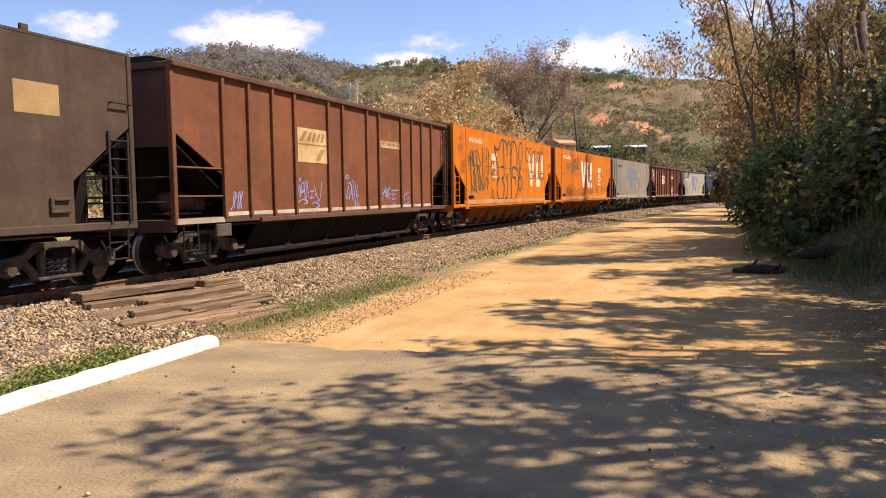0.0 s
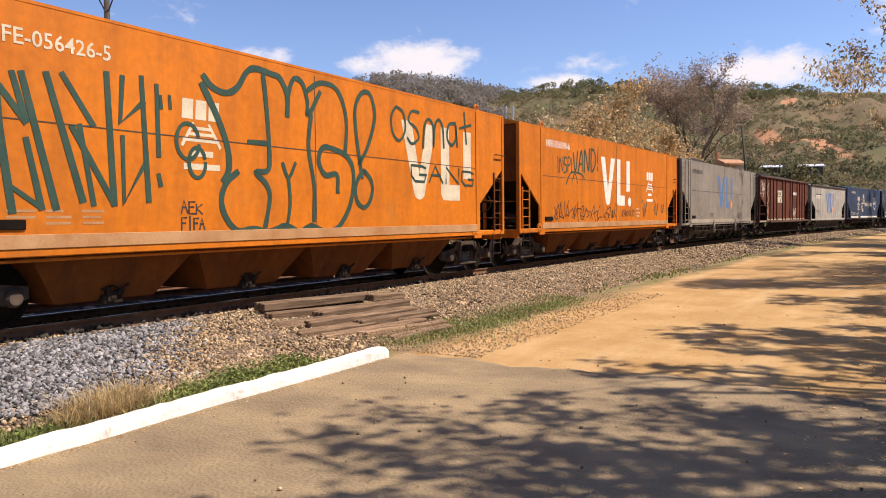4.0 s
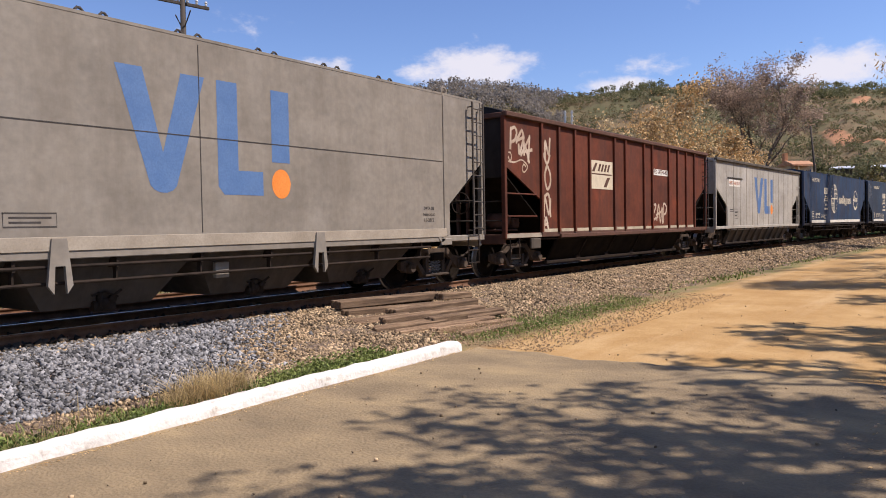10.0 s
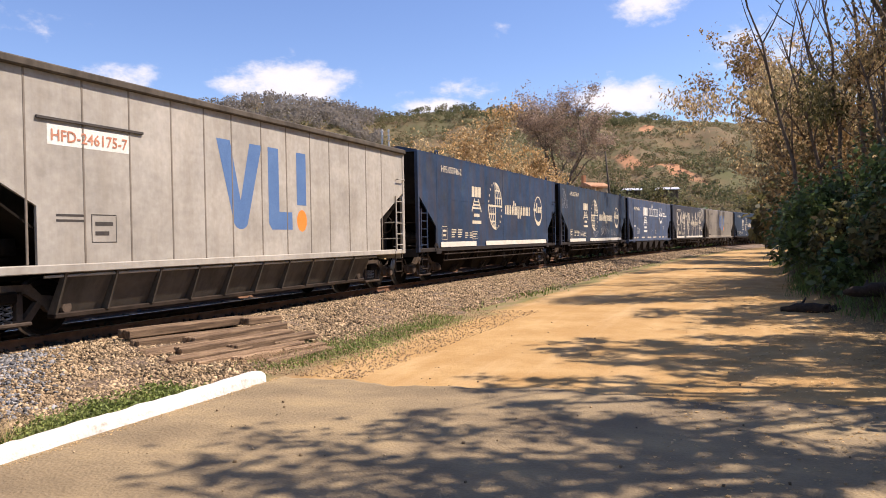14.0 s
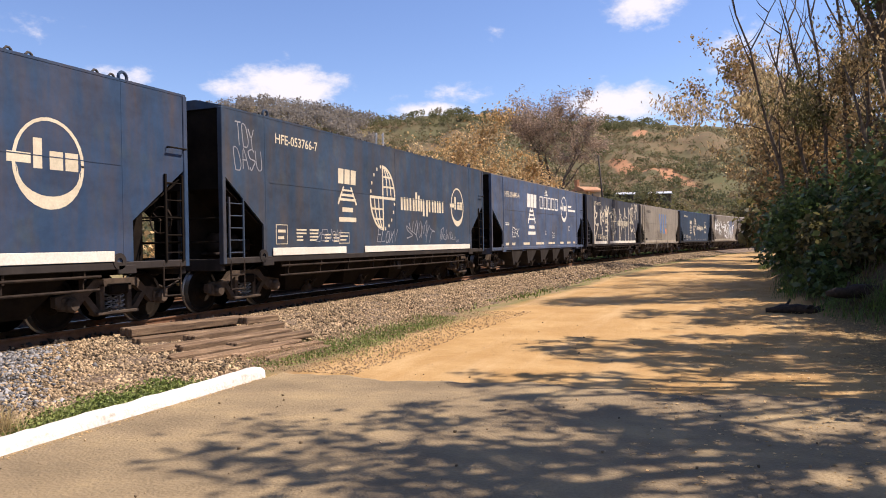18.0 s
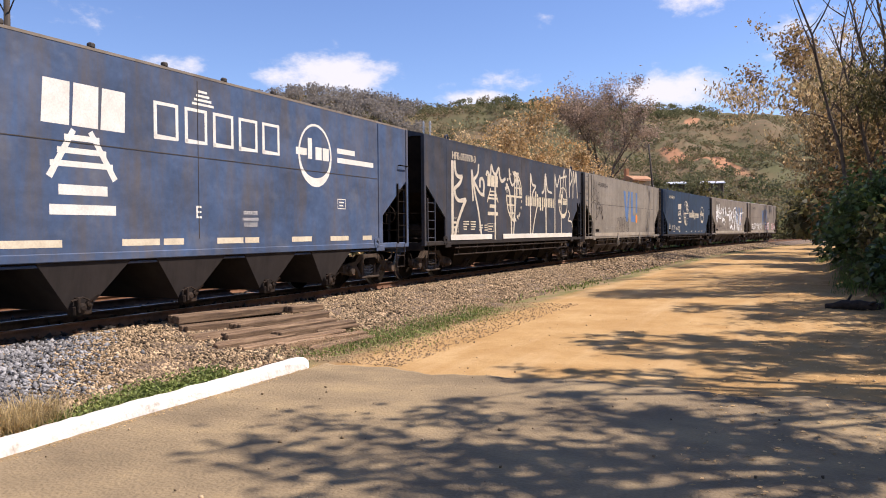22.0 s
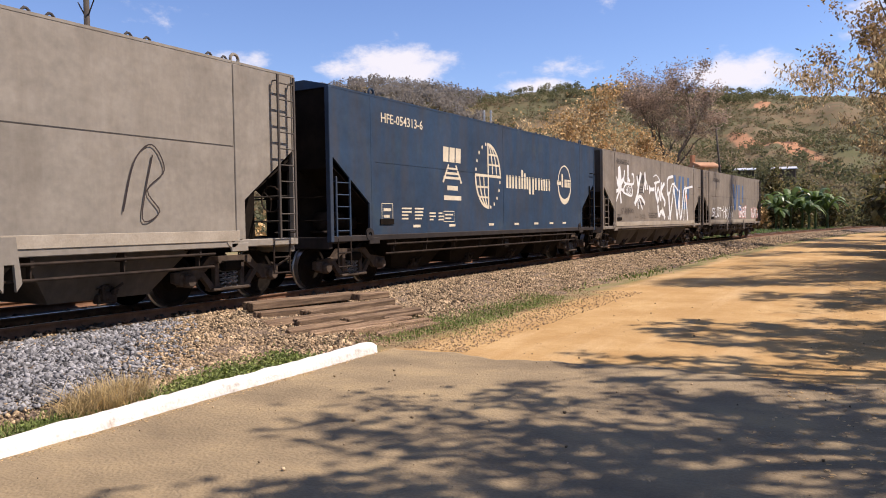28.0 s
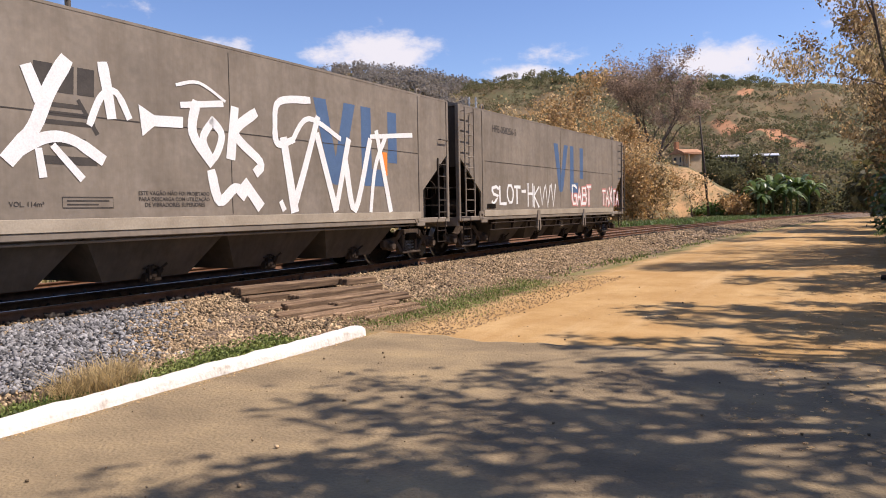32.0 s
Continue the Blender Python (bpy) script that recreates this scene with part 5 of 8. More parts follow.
# --- paintwork ---
def wedge_logo(root, blue, dot, u=6.0, drop=0.0):
    s = Spray()
    low = [(u + 0.66 + 0.22 * math.cos(w), 1.93 + 0.17 * math.sin(w)) for w in np.linspace(0, -math.pi, 8)]
    s.shape([(u, 3.4), (u + 0.38, 3.4), (u + 0.66, 2.3), (u + 0.96, 3.4), (u + 1.34, 3.4)] + low)
    s.shape([(u + 1.54, 3.4), (u + 1.9, 3.4), (u + 1.9, 2.12), (u + 2.36, 2.12), (u + 2.36, 1.76), (u + 1.64, 1.76), (u + 1.54, 1.88)])
    s.bar(u + 2.54, u + 2.90, 2.28, 3.39)
    s.pieces = [([(x, y, z - drop) for x, y, z in vs], fs) for vs, fs in s.pieces]
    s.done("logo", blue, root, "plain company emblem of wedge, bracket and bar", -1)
    if dot:
        Spray().disc(u + 2.72, 1.95 - drop, 0.19, 0.23).done("logo_dot", dot, root, "round dot of the emblem")


def block_mark(root, u, z, mat, k=1.0):
    """Three heavy blocks, a ladder-like trapezium and two lines."""
    s = Spray()
    for i in range(3):
        s.shape([(u + i * 0.30 * k, z - 0.36 * k), (u + (i * 0.30 + 0.25) * k, z - 0.36 * k), (u + (i * 0.30 + 0.27) * k, z), (u + i * 0.30 * k + 0.02, z)])
    for i in range(3):
        w = 0.22 + 0.10 * i
        s.bar(u + (0.43 - w) * k, u + (0.43 + w) * k, z - (0.55 + 0.11 * i) * k, z - (0.49 + 0.11 * i) * k)
    s.line([(u + 0.25 * k, z - 0.44 * k), (u, z - 0.84 * k)], 0.06 * k).line([(u + 0.62 * k, z - 0.44 * k), (u + 0.87 * k, z - 0.84 * k)], 0.06 * k)
    for i, (a, b) in enumerate(((0.18, 0.70), (0.02, 0.86))):
        s.bar(u + a * k, u + b * k, z - (1.04 + 0.24 * i) * k, z - (0.93 + 0.24 * i) * k)
    s.done("owner_mark", mat, root, "owner's mark of blocks and lines", -1)


def globe_mark(root, u, z, mat):
    """A disc of two opposite lattice quarters with a dotted ring."""
    s, r = Spray(), 0.84
    for q in (0, 180):
        sgn = 1 if q == 0 else -1
        s.ring(u, z, 0.72, r, 0.07, q, q + 90, 12)
        s.line([(u, z), (u + sgn * 0.72, z)], 0.07).line([(u, z), (u, z + sgn * r)], 0.07)
        for f in (0.36, 0.68):
            s.line([(u + sgn * 0.72 * math.cos(a) * f, z + sgn * r * math.sin(a)) for a in np.linspace(0.05, 1.5, 7)], 0.05)
            s.line([(u, z + sgn * r * f), (u + sgn * 0.72 * math.sqrt(1 - f * f), z + sgn * r * f)], 0.05)
    for q in (100, 118, 136, 154, 170, 280, 298, 316, 334, 350):
        s.disc(u + 0.70 * math.cos(radians(q)), z + r * math.sin(radians(q)), 0.04, 0.05, 8)
    s.done("emblem", mat, root, "round lattice emblem with dotted ring", 9.0)


def bar_word(root, u0, u1, z0, h, mat):
    """A company name shown as upright bars of its letters' sizes."""
    s = Spray()
    stems = ((0, 0, .66), (.17, 0, .66), (.34, 0, .66), (.52, 0, .66), (.72, 0, .66), (.89, 0, 1), (1.05, 0, .85), (1.21, 0, .66), (1.36, -.25, .66), (1.58, -.25, .66), (1.76, 0, .66), (1.98, 0, .66), (2.16, 0, .66), (2.34, 0, .66), (2.5, 0, .66), (2.7, 0, .66))
    k = (u1 - u0) / 2.8
    for u, lo, hi in stems:
        s.bar(u0 + u * k, u0 + (u + 0.11) * k, z0 + lo * h, z0 + hi * h)
    s.done("name_bar", mat, root, "", apart=-1)


def ring_mark(root, u, z, mat, k=1.0):
    s = Spray()
    s.ring(u, z, 0.56 * k, 0.62 * k, 0.05)
    s.shape([(u + 0.52 * k * math.cos(a), z - 0.05 + 0.56 * k * math.sin(a)) for a in np.linspace(math.pi, 2 * math.pi, 14)] + [(u + 0.50 * k * math.cos(a), z - 0.1 + 0.36 * k * math.sin(a)) for a in np.linspace(2 * math.pi, math.pi, 14)])
    s.bar(u - 0.66 * k, u - 0.3 * k, z - 0.02, z + 0.12 * k)
    for i, (w, h) in enumerate(((0.14, 0.42), (0.22, 0.26), (0.22, 0.26))):
        s.bar(u + (-0.26 + 0.26 * i) * k, u + (-0.26 + 0.26 * i + w) * k, z - 0.08, z - 0.08 + h * k)
    s.done("ring_emblem", mat, root, "round ring emblem", 9.0)


def data_lines(root, u, z, mat, cols=2, rows=4, w=0.5, seed=2):
    """Small technical lettering, too fine to read."""
    s, g = Spray(), random.Random(seed)
    for c in range(cols):
        for r in range(rows):
            s.bar(u + c * (w + 0.12), u + c * (w + 0.12) + w * g.uniform(0.6, 1.0), z - r * 0.075 - 0.035, z - r * 0.075)
    s.done("data_lettering", mat, root, "small data lettering as bars", 9.0)


def frame_table(root, u, z, w, h, mat):
    s = Spray()
    s.line([(u, z), (u + w, z), (u + w, z - h), (u, z - h), (u, z)], 0.018)
    s.bar(u + 0.06, u + w - 0.06, z - h * 0.4, z - h * 0.25).bar(u + 0.06, u + w * 0.7, z - h * 0.75, z - h * 0.6)
    s.done("data_frame", mat, root, "framed data panel", 9.0)


def plate(root, u, mat):
    part("maker_plate", Build().box(HALF + 0.02, HALF + 0.04, u, u + 0.5, 1.26, 1.38, 0.006), mat, root, "small cast maker's plate")


# relative places of the fronts along the train, body lengths and side heights
FRONTS = [0.0, 16.77, 31.6, 47.06, 62.83, 78.27, 93.82, 107.72, 123.55, 139.23, 154.77, 170.07, 186.0, 201.96, 217.45]
LENGTHS = [15.82, 14.0, 14.51, 15.0, 14.5, 14.45, 12.95, 14.88, 14.73, 14.59, 14.65, 14.97, 15.02, 14.9, 14.45]
HEIGHTS = [3.75, 3.78, 3.95, 3.93, 3.92, 3.78, 3.70, 3.88, 3.88, 3.88, 3.88, 3.90, 3.90, 3.92, 3.93]
TRAIN = []


def build_train():
    def add(k, *a, **kw):
        w = wagon(k, LENGTHS[k], HEIGHTS[k], *a, **kw)
        TRAIN.append(w)
        return w

    # 0 grey-brown hopper
    w = add(0, MUD, MUD, "plain", "grimy grey-brown covered hopper wagon with faded ochre panel", chutes=3, loops=False, smooth_side=True)
    Spray().bar(13.6, 14.36, 2.64, 3.09).done("ochre_panel", OCHRE, w, "faded ochre panel")
    # 1 rust gondola hopper
    w = add(1, RUST_O, RUST_B, "ribbed", "rust-brown ribbed hopper wagon with cream placard and blue tags", ribs_at=[1.44, 2.3, 3.17, 4.05, 5.6, 6.35, 7.75, 8.5, 10.06, 10.9, 11.72, 12.59])
    placard(w, 4.2, 8.66, PLACARD_O)
    s = Spray().tag("JMX", 1.6, 2.0, 1.2, 1.55, 0.03, 0.2, 3)
    s.line([(4.11, 1.70), (4.13, 1.42), (4.25, 1.72), (4.25, 1.42)], 0.03, True)
    s.line([(4.27, 1.85), (4.31, 1.82), (4.27, 1.78), (4.22, 1.81), (4.27, 1.85)], 0.03, True)
    s.line([(4.35, 1.75), (4.27, 1.42)], 0.03, True)
    s.line([(4.35, 1.75), (4.44, 1.71), (4.41, 1.55), (4.32, 1.52)], 0.03, True)
    s.line([(4.44, 1.78), (4.46, 1.45), (4.55, 1.45), (4.52, 1.79)], 0.03, True)
    s.line([(4.58, 1.79), (4.62, 1.48)], 0.03, True)
    s.line([(4.62, 1.42), (4.64, 1.41)], 0.03, True)
    s.line([(4.72, 1.54), (4.88, 1.55)], 0.03, True)
    s.line([(4.80, 1.54), (4.76, 1.38)], 0.03, True)
    s.line([(4.70, 1.38), (4.87, 1.40)], 0.03, True)
    s.line([(4.94, 1.47), (4.97, 1.45)], 0.03, True)
    s.line([(4.89, 1.68), (5.12, 1.31), (5.27, 1.78)], 0.03, True)
    s.line([(4.15, 1.27), (4.25, 1.33), (4.42, 1.35), (4.56, 1.29)], 0.03, True)
    s.line([(4.46, 1.40), (4.57, 1.28), (4.41, 1.25)], 0.03, True)
    s.line([(4.80, 1.24), (4.93, 1.28), (5.13, 1.18)], 0.03, True)
    s.line([(5.03, 1.32), (5.13, 1.18), (4.97, 1.16)], 0.03, True)
    s.line([(6.49, 1.91), (6.60, 1.96), (6.70, 1.92), (6.59, 1.87), (6.49, 1.91)], 0.03, True)
    s.line([(6.46, 1.74), (6.52, 1.34), (6.65, 1.69), (6.69, 1.33)], 0.03, True)
    s.line([(6.63, 1.77), (6.83, 1.66), (6.67, 1.37), (6.53, 1.44)], 0.03, True)
    s.line([(6.77, 1.80), (6.87, 1.33), (6.83, 1.73)], 0.03, True)
    s.line([(6.89, 1.84), (7.07, 1.11)], 0.03, True)
    s.line([(7.01, 1.81), (7.14, 1.26)], 0.03, True)
    s.line([(7.16, 1.72), (7.11, 1.41), (7.21, 1.44)], 0.03, True)
    s.line([(7.13, 1.21), (7.19, 1.24), (7.25, 1.21), (7.19, 1.17), (7.13, 1.21)], 0.03, True)
    s.line([(6.82, 1.48), (7.07, 1.10)], 0.03, True)
    s.line([(8.71, 1.28), (8.96, 1.65), (9.02, 1.31)], 0.03, True)
    s.line([(8.69, 1.46), (9.26, 1.65), (8.94, 1.40), (9.33, 1.48)], 0.03, True)
    s.line([(8.80, 1.60), (9.25, 1.31)], 0.03, True)
    s.line([(8.88, 1.69), (9.21, 1.44)], 0.03, True)
    s.line([(9.46, 1.59), (9.45, 1.31)], 0.03, True)
    s.line([(9.34, 1.57), (9.87, 1.57)], 0.03, True)
    s.line([(9.41, 1.44), (9.66, 1.46)], 0.03, True)
    s.line([(9.41, 1.29), (9.65, 1.33)], 0.03, True)
    s.line([(9.44, 1.18), (9.60, 1.14), (9.64, 1.22)], 0.03, True)
    s.line([(10.28, 1.21), (10.43, 1.57), (10.55, 1.26)], 0.03, True)
    s.line([(10.24, 1.39), (10.69, 1.51)], 0.03, True)
    s.line([(10.36, 1.17), (10.68, 1.21), (10.64, 1.39)], 0.03, True)
    s.done("graffiti_stroke", SPRAYB, w, "pale violet-blue spray tags", -1)
    # 2 orange hopper with the big green piece
    w = add(2, ORANGE, ORANGE, "plain", "orange covered hopper wagon with large green graffiti letters", stripe=STRIPE_O, loops=False)
    lettered("HFE-056426-5", 1.72, 3.3, 3.44, BEIGE, w)
    wedge_logo(w, BEIGE, None, 9.9)
    block_mark(w, 4.4, 3.12, BEIGE, 0.8)
    s = Spray(HALF + 0.0212)
    # five tall thin letters between quotes
    s.line([(1.83, 3.09), (1.85, 2.47), (1.97, 1.48)], 0.09)
    s.line([(1.83, 2.97), (2.16, 2.54)], 0.08)
    s.line([(2.02, 3.09), (2.16, 2.58)], 0.08)
    s.line([(2.13, 3.10), (2.50, 1.52)], 0.09)
    s.line([(2.16, 2.33), (2.32, 1.52)], 0.08)
    s.line([(1.96, 1.77), (2.32, 1.52)], 0.06)
    s.line([(2.43, 3.14), (2.85, 1.62)], 0.09)
    s.line([(2.63, 3.17), (3.03, 2.57), (2.73, 2.55), (3.29, 1.58)], 0.08)
    s.line([(2.84, 2.56), (3.00, 1.57)], 0.07)
    s.line([(3.23, 3.27), (3.29, 1.58)], 0.09)
    s.line([(3.46, 3.26), (3.41, 2.65), (3.77, 2.97)], 0.08)
    s.line([(3.75, 3.30), (3.82, 1.63)], 0.08)
    s.line([(3.44, 2.47), (3.44, 1.58), (3.79, 2.16)], 0.07)
    s.line([(3.99, 3.23), (4.00, 2.26)], 0.07)
    s.line([(3.99, 1.99), (4.02, 1.85)], 0.07)
    s.line([(1.61, 2.90), (1.62, 2.66)], 0.05)
    s.line([(1.71, 2.91), (1.72, 2.67)], 0.05)
    s.line([(4.05, 3.09), (4.06, 2.93)], 0.05)
    s.line([(4.20, 3.11), (4.21, 2.94)], 0.05)
    s.ring(4.5, 2.5, 0.2, 0.26, 0.06, 20, 350).ring(4.66, 2.2, 0.15, 0.22, 0.06, 20, 360)
    # bubble letters with deep lobes, and a looped exclamation mark
    s.line([(4.78, 3.36), (5.06, 2.90), (5.24, 2.48), (5.26, 2.14), (5.15, 1.96)], 0.11, True)
    s.line([(4.81, 3.49), (4.97, 3.35), (5.24, 3.30), (5.47, 3.42), (5.65, 3.67), (5.84, 3.77), (6.21, 3.74), (6.40, 3.70), (6.56, 3.44), (6.56, 3.11)], 0.1, True)
    s.line([(6.56, 3.11), (6.60, 3.49), (6.74, 3.75), (6.95, 3.69), (7.06, 3.41), (7.08, 3.17), (7.39, 3.60)], 0.09, True)
    s.line([(6.02, 3.68), (6.07, 3.28), (6.12, 2.64), (6.10, 2.18), (5.81, 2.12), (6.03, 1.95), (6.12, 1.72), (6.01, 1.26)], 0.09, True)
    s.line([(5.68, 2.59), (6.11, 2.60)], 0.08, True)
    s.line([(5.43, 2.10), (5.20, 1.92), (5.10, 1.66), (5.18, 1.40), (5.41, 1.19), (5.76, 1.21), (6.08, 1.16), (6.47, 1.25), (6.81, 1.15), (7.10, 1.24), (7.48, 1.14), (7.87, 1.23), (8.21, 1.65), (8.31, 2.19), (8.15, 2.50), (7.75, 2.63), (7.44, 2.63), (7.33, 2.39), (7.50, 2.15), (7.82, 2.17), (7.84, 1.86)], 0.1, True)
    s.line([(6.43, 2.29), (6.56, 2.06), (6.73, 2.31)], 0.07, True)
    s.line([(6.56, 2.06), (6.59, 1.63), (6.51, 1.25)], 0.07, True)
    s.line([(7.15, 3.17), (7.07, 2.62), (7.20, 1.94), (7.18, 1.34)], 0.09, True)
    s.line([(7.09, 3.61), (7.39, 3.77), (7.78, 3.76), (8.01, 3.53), (8.12, 3.13), (8.07, 2.60)], 0.09, True)
    s.line([(8.57, 2.15), (8.41, 2.94), (8.39, 3.47), (8.61, 3.77), (8.87, 3.75), (8.99, 3.33), (8.76, 2.76), (8.49, 2.41)], 0.09, True)
    s.line([(8.63, 2.28), (8.84, 2.12), (8.89, 1.91), (8.79, 1.68), (8.61, 1.58), (8.42, 1.68), (8.36, 1.91), (8.45, 2.13), (8.63, 2.28)], 0.09, True)
    s.line([(9.72, 3.64), (9.56, 3.45), (9.59, 3.11), (9.83, 2.96), (10.04, 3.21), (9.97, 3.55), (9.72, 3.64)], 0.06, True)
    s.line([(10.56, 3.62), (10.28, 3.61), (10.17, 3.40), (10.44, 3.27), (10.55, 3.08), (10.29, 2.93), (10.12, 3.04)], 0.06, True)
    s.line([(10.72, 2.88), (10.77, 3.34), (10.94, 3.52), (11.12, 3.37), (11.13, 2.92), (11.19, 3.38), (11.35, 3.55), (11.52, 3.40), (11.56, 2.95)], 0.07, True)
    s.line([(12.09, 3.54), (11.79, 3.48), (11.71, 3.18), (11.91, 3.03), (12.11, 3.21), (12.09, 3.51), (12.16, 3.02)], 0.07, True)
    s.line([(12.49, 3.84), (12.58, 3.12)], 0.06, True)
    s.line([(12.27, 3.45), (12.81, 3.58)], 0.06, True)
    s.tag("GANG", 10.2, 13.0, 2.15, 2.5, 0.05, 0, 9)
    s.done("graffiti_stroke", SPRAYG, w, "large bottle-green graffiti lettering", -1)
    s = Spray().tag("MIH!", 0.5, 1.1, 3.0, 3.35, 0.03, 0, 4).tag("ENDY!", 0.75, 1.3, 2.25, 2.75, 0.025, 0.1, 5).ring(0.75, 3.5, 0.12, 0.06, 0.03).tag("AEK", 4.35, 4.75, 1.45, 1.62, 0.025, 0, 2).tag("FIFA", 4.35, 4.78, 1.22, 1.4, 0.025, 0, 3)
    s.done("graffiti_stroke", SPRAYK, w, "small black spray tags", -1)
    data_lines(w, 1.9, 1.5, STRIPE_O, 3, 3, 0.35)
    plate(w, 1.62, GRIME_SHADE)
    # 3 orange hopper
    w = add(3, ORANGE, ORANGE, "plain", "orange covered hopper wagon with cream emblem and thin tags", stripe=STRIPE_O, loops=False)
    lettered("HFE-056398-6", 1.72, 3.4, 3.42, WHITE, w)
    wedge_logo(w, WHITE, None)
    Spray().disc(8.88, 1.9, 0.17, 0.17).done("logo_dot", WHITE, w, "round dot of the emblem")
    block_mark(w, 10.85, 3.1, WHITE, 0.9)
    for k, word in enumerate(("DATA DE", "FABRICAÇÃO", "04-2011")):
        lettered(word, 9.62 + (0.04, 0.0, 0.05)[k], 10.02 - (0.04, 0.0, 0.05)[k], 1.62 - 0.14 * k, WHITE, w)
    s = Spray()
    s.line([(2.52, 3.16), (2.53, 2.70)], 0.05, True)
    s.line([(2.64, 2.71), (2.67, 3.14), (2.88, 2.75), (2.90, 3.19)], 0.06, True)
    s.line([(3.19, 3.16), (3.02, 3.17), (2.99, 2.98), (3.15, 2.94), (3.14, 2.75), (2.96, 2.71)], 0.06, True)
    s.line([(3.26, 2.74), (3.28, 3.18), (3.44, 3.15), (3.41, 2.98), (3.27, 2.94)], 0.06, True)
    s.line([(3.55, 3.17), (3.55, 2.75)], 0.05, True)
    s.line([(3.68, 3.35), (3.84, 2.77), (4.02, 3.41)], 0.09, True)
    s.line([(4.08, 2.79), (4.32, 3.48), (4.44, 2.82)], 0.09, True)
    s.line([(4.15, 3.02), (4.42, 3.06)], 0.07, True)
    s.line([(4.56, 2.81), (4.61, 3.52), (4.91, 2.86), (4.99, 3.57)], 0.1, True)
    s.line([(5.14, 3.56), (5.15, 2.88), (5.45, 3.02), (5.51, 3.35), (5.36, 3.55), (5.14, 3.56)], 0.09, True)
    s.line([(5.75, 3.67), (5.70, 3.17)], 0.08, True)
    s.line([(5.70, 3.01), (5.71, 2.91)], 0.08, True)
    s.line([(3.13, 2.37), (3.43, 2.69), (3.75, 2.76), (4.32, 2.72), (4.55, 2.60)], 0.06, True)
    s.line([(3.57, 2.45), (3.80, 2.72), (4.01, 2.44)], 0.05, True)
    s.line([(10.42, 1.74), (10.46, 1.36)], 0.10).bar(10.34, 10.42, 1.9, 2.0).line([(10.55, 1.84), (10.64, 1.36), (10.84, 1.86)], 0.11)
    s.line([(11.9, 1.74), (11.94, 1.45)], 0.10).bar(11.84, 11.92, 1.9, 1.98).line([(12.02, 1.86), (12.12, 1.42), (12.32, 1.86)], 0.11)
    s.line([(12.74, 1.8), (12.77, 1.52)], 0.08).line([(12.85, 1.82), (12.94, 1.50), (13.1, 1.84)], 0.09)
    s.done("graffiti_stroke", SPRAYG, w, "dark green spray tags", -1)
    s = Spray().tag("XERROVOLTO", 8.0, 9.4, 1.38, 1.58, 0.028, 0.1, 9)
    s.line([(2.28, 1.65), (2.50, 1.33), (2.33, 1.34), (2.51, 1.52)], 0.035, True)
    s.line([(2.18, 1.27), (2.37, 1.50), (2.56, 1.73)], 0.035, True)
    s.line([(2.58, 1.22), (2.62, 1.39), (2.74, 1.83), (2.76, 1.51), (2.96, 1.33), (2.63, 1.39)], 0.035, True)
    s.line([(2.57, 1.74), (2.60, 1.55), (2.61, 1.35)], 0.035, True)
    s.line([(3.02, 1.85), (3.04, 1.38), (3.19, 1.65), (3.31, 1.87)], 0.035, True)
    s.line([(3.25, 1.69), (3.31, 1.40), (3.09, 1.46)], 0.035, True)
    s.line([(3.32, 1.39), (3.39, 1.51), (3.56, 1.59)], 0.035, True)
    s.line([(3.60, 1.64), (3.79, 1.34), (3.70, 1.33), (3.80, 1.53), (3.82, 1.72)], 0.035, True)
    s.line([(3.61, 1.34), (3.82, 1.70)], 0.035, True)
    s.line([(3.99, 1.83), (3.99, 1.54), (4.08, 1.21)], 0.035, True)
    s.line([(3.84, 1.39), (3.92, 1.58), (3.98, 1.62), (4.28, 1.62)], 0.035, True)
    s.line([(4.50, 1.71), (4.37, 1.69), (4.25, 1.47), (4.29, 1.31), (4.47, 1.29), (4.49, 1.36), (4.28, 1.40)], 0.035, True)
    s.line([(4.42, 1.47), (4.53, 1.68), (4.54, 1.36), (4.71, 1.66), (4.72, 1.53)], 0.035, True)
    s.line([(4.69, 1.64), (4.94, 1.45), (4.74, 1.33)], 0.035, True)
    s.line([(4.97, 1.55), (5.12, 1.51), (5.23, 1.27)], 0.035, True)
    s.line([(5.07, 1.33), (5.38, 1.73), (5.41, 1.51), (5.53, 1.16)], 0.035, True)
    s.line([(5.28, 1.45), (5.56, 1.53)], 0.035, True)
    s.line([(5.56, 1.55), (5.71, 1.53), (5.61, 1.38), (5.76, 1.55), (5.93, 1.76)], 0.035, True)
    s.line([(5.68, 1.42), (5.70, 1.22), (5.81, 1.35)], 0.035, True)
    s.line([(5.78, 1.28), (5.93, 1.36), (6.11, 1.33)], 0.035, True)
    s.line([(6.46, 1.50), (6.23, 1.38), (6.43, 1.35)], 0.035, True)
    s.line([(6.40, 1.24), (6.64, 1.70)], 0.035, True)
    s.line([(6.52, 1.53), (6.77, 1.41)], 0.035, True)
    s.line([(6.64, 1.61), (6.84, 1.70), (6.91, 1.64), (6.80, 1.41), (6.51, 1.24)], 0.035, True)
    s.line([(6.66, 1.42), (6.91, 1.14)], 0.035, True)
    s.line([(7.00, 1.30), (7.06, 1.59), (7.12, 1.34), (7.02, 1.41)], 0.035, True)
    s.line([(7.13, 1.57), (7.18, 1.34), (7.41, 1.87)], 0.035, True)
    s.line([(7.22, 1.55), (7.46, 1.34)], 0.035, True)
    s.done("graffiti_stroke", SPRAYK, w, "scrawled black tags along the sill", -1)
    plate(w, 1.62, GRIME_SHADE)
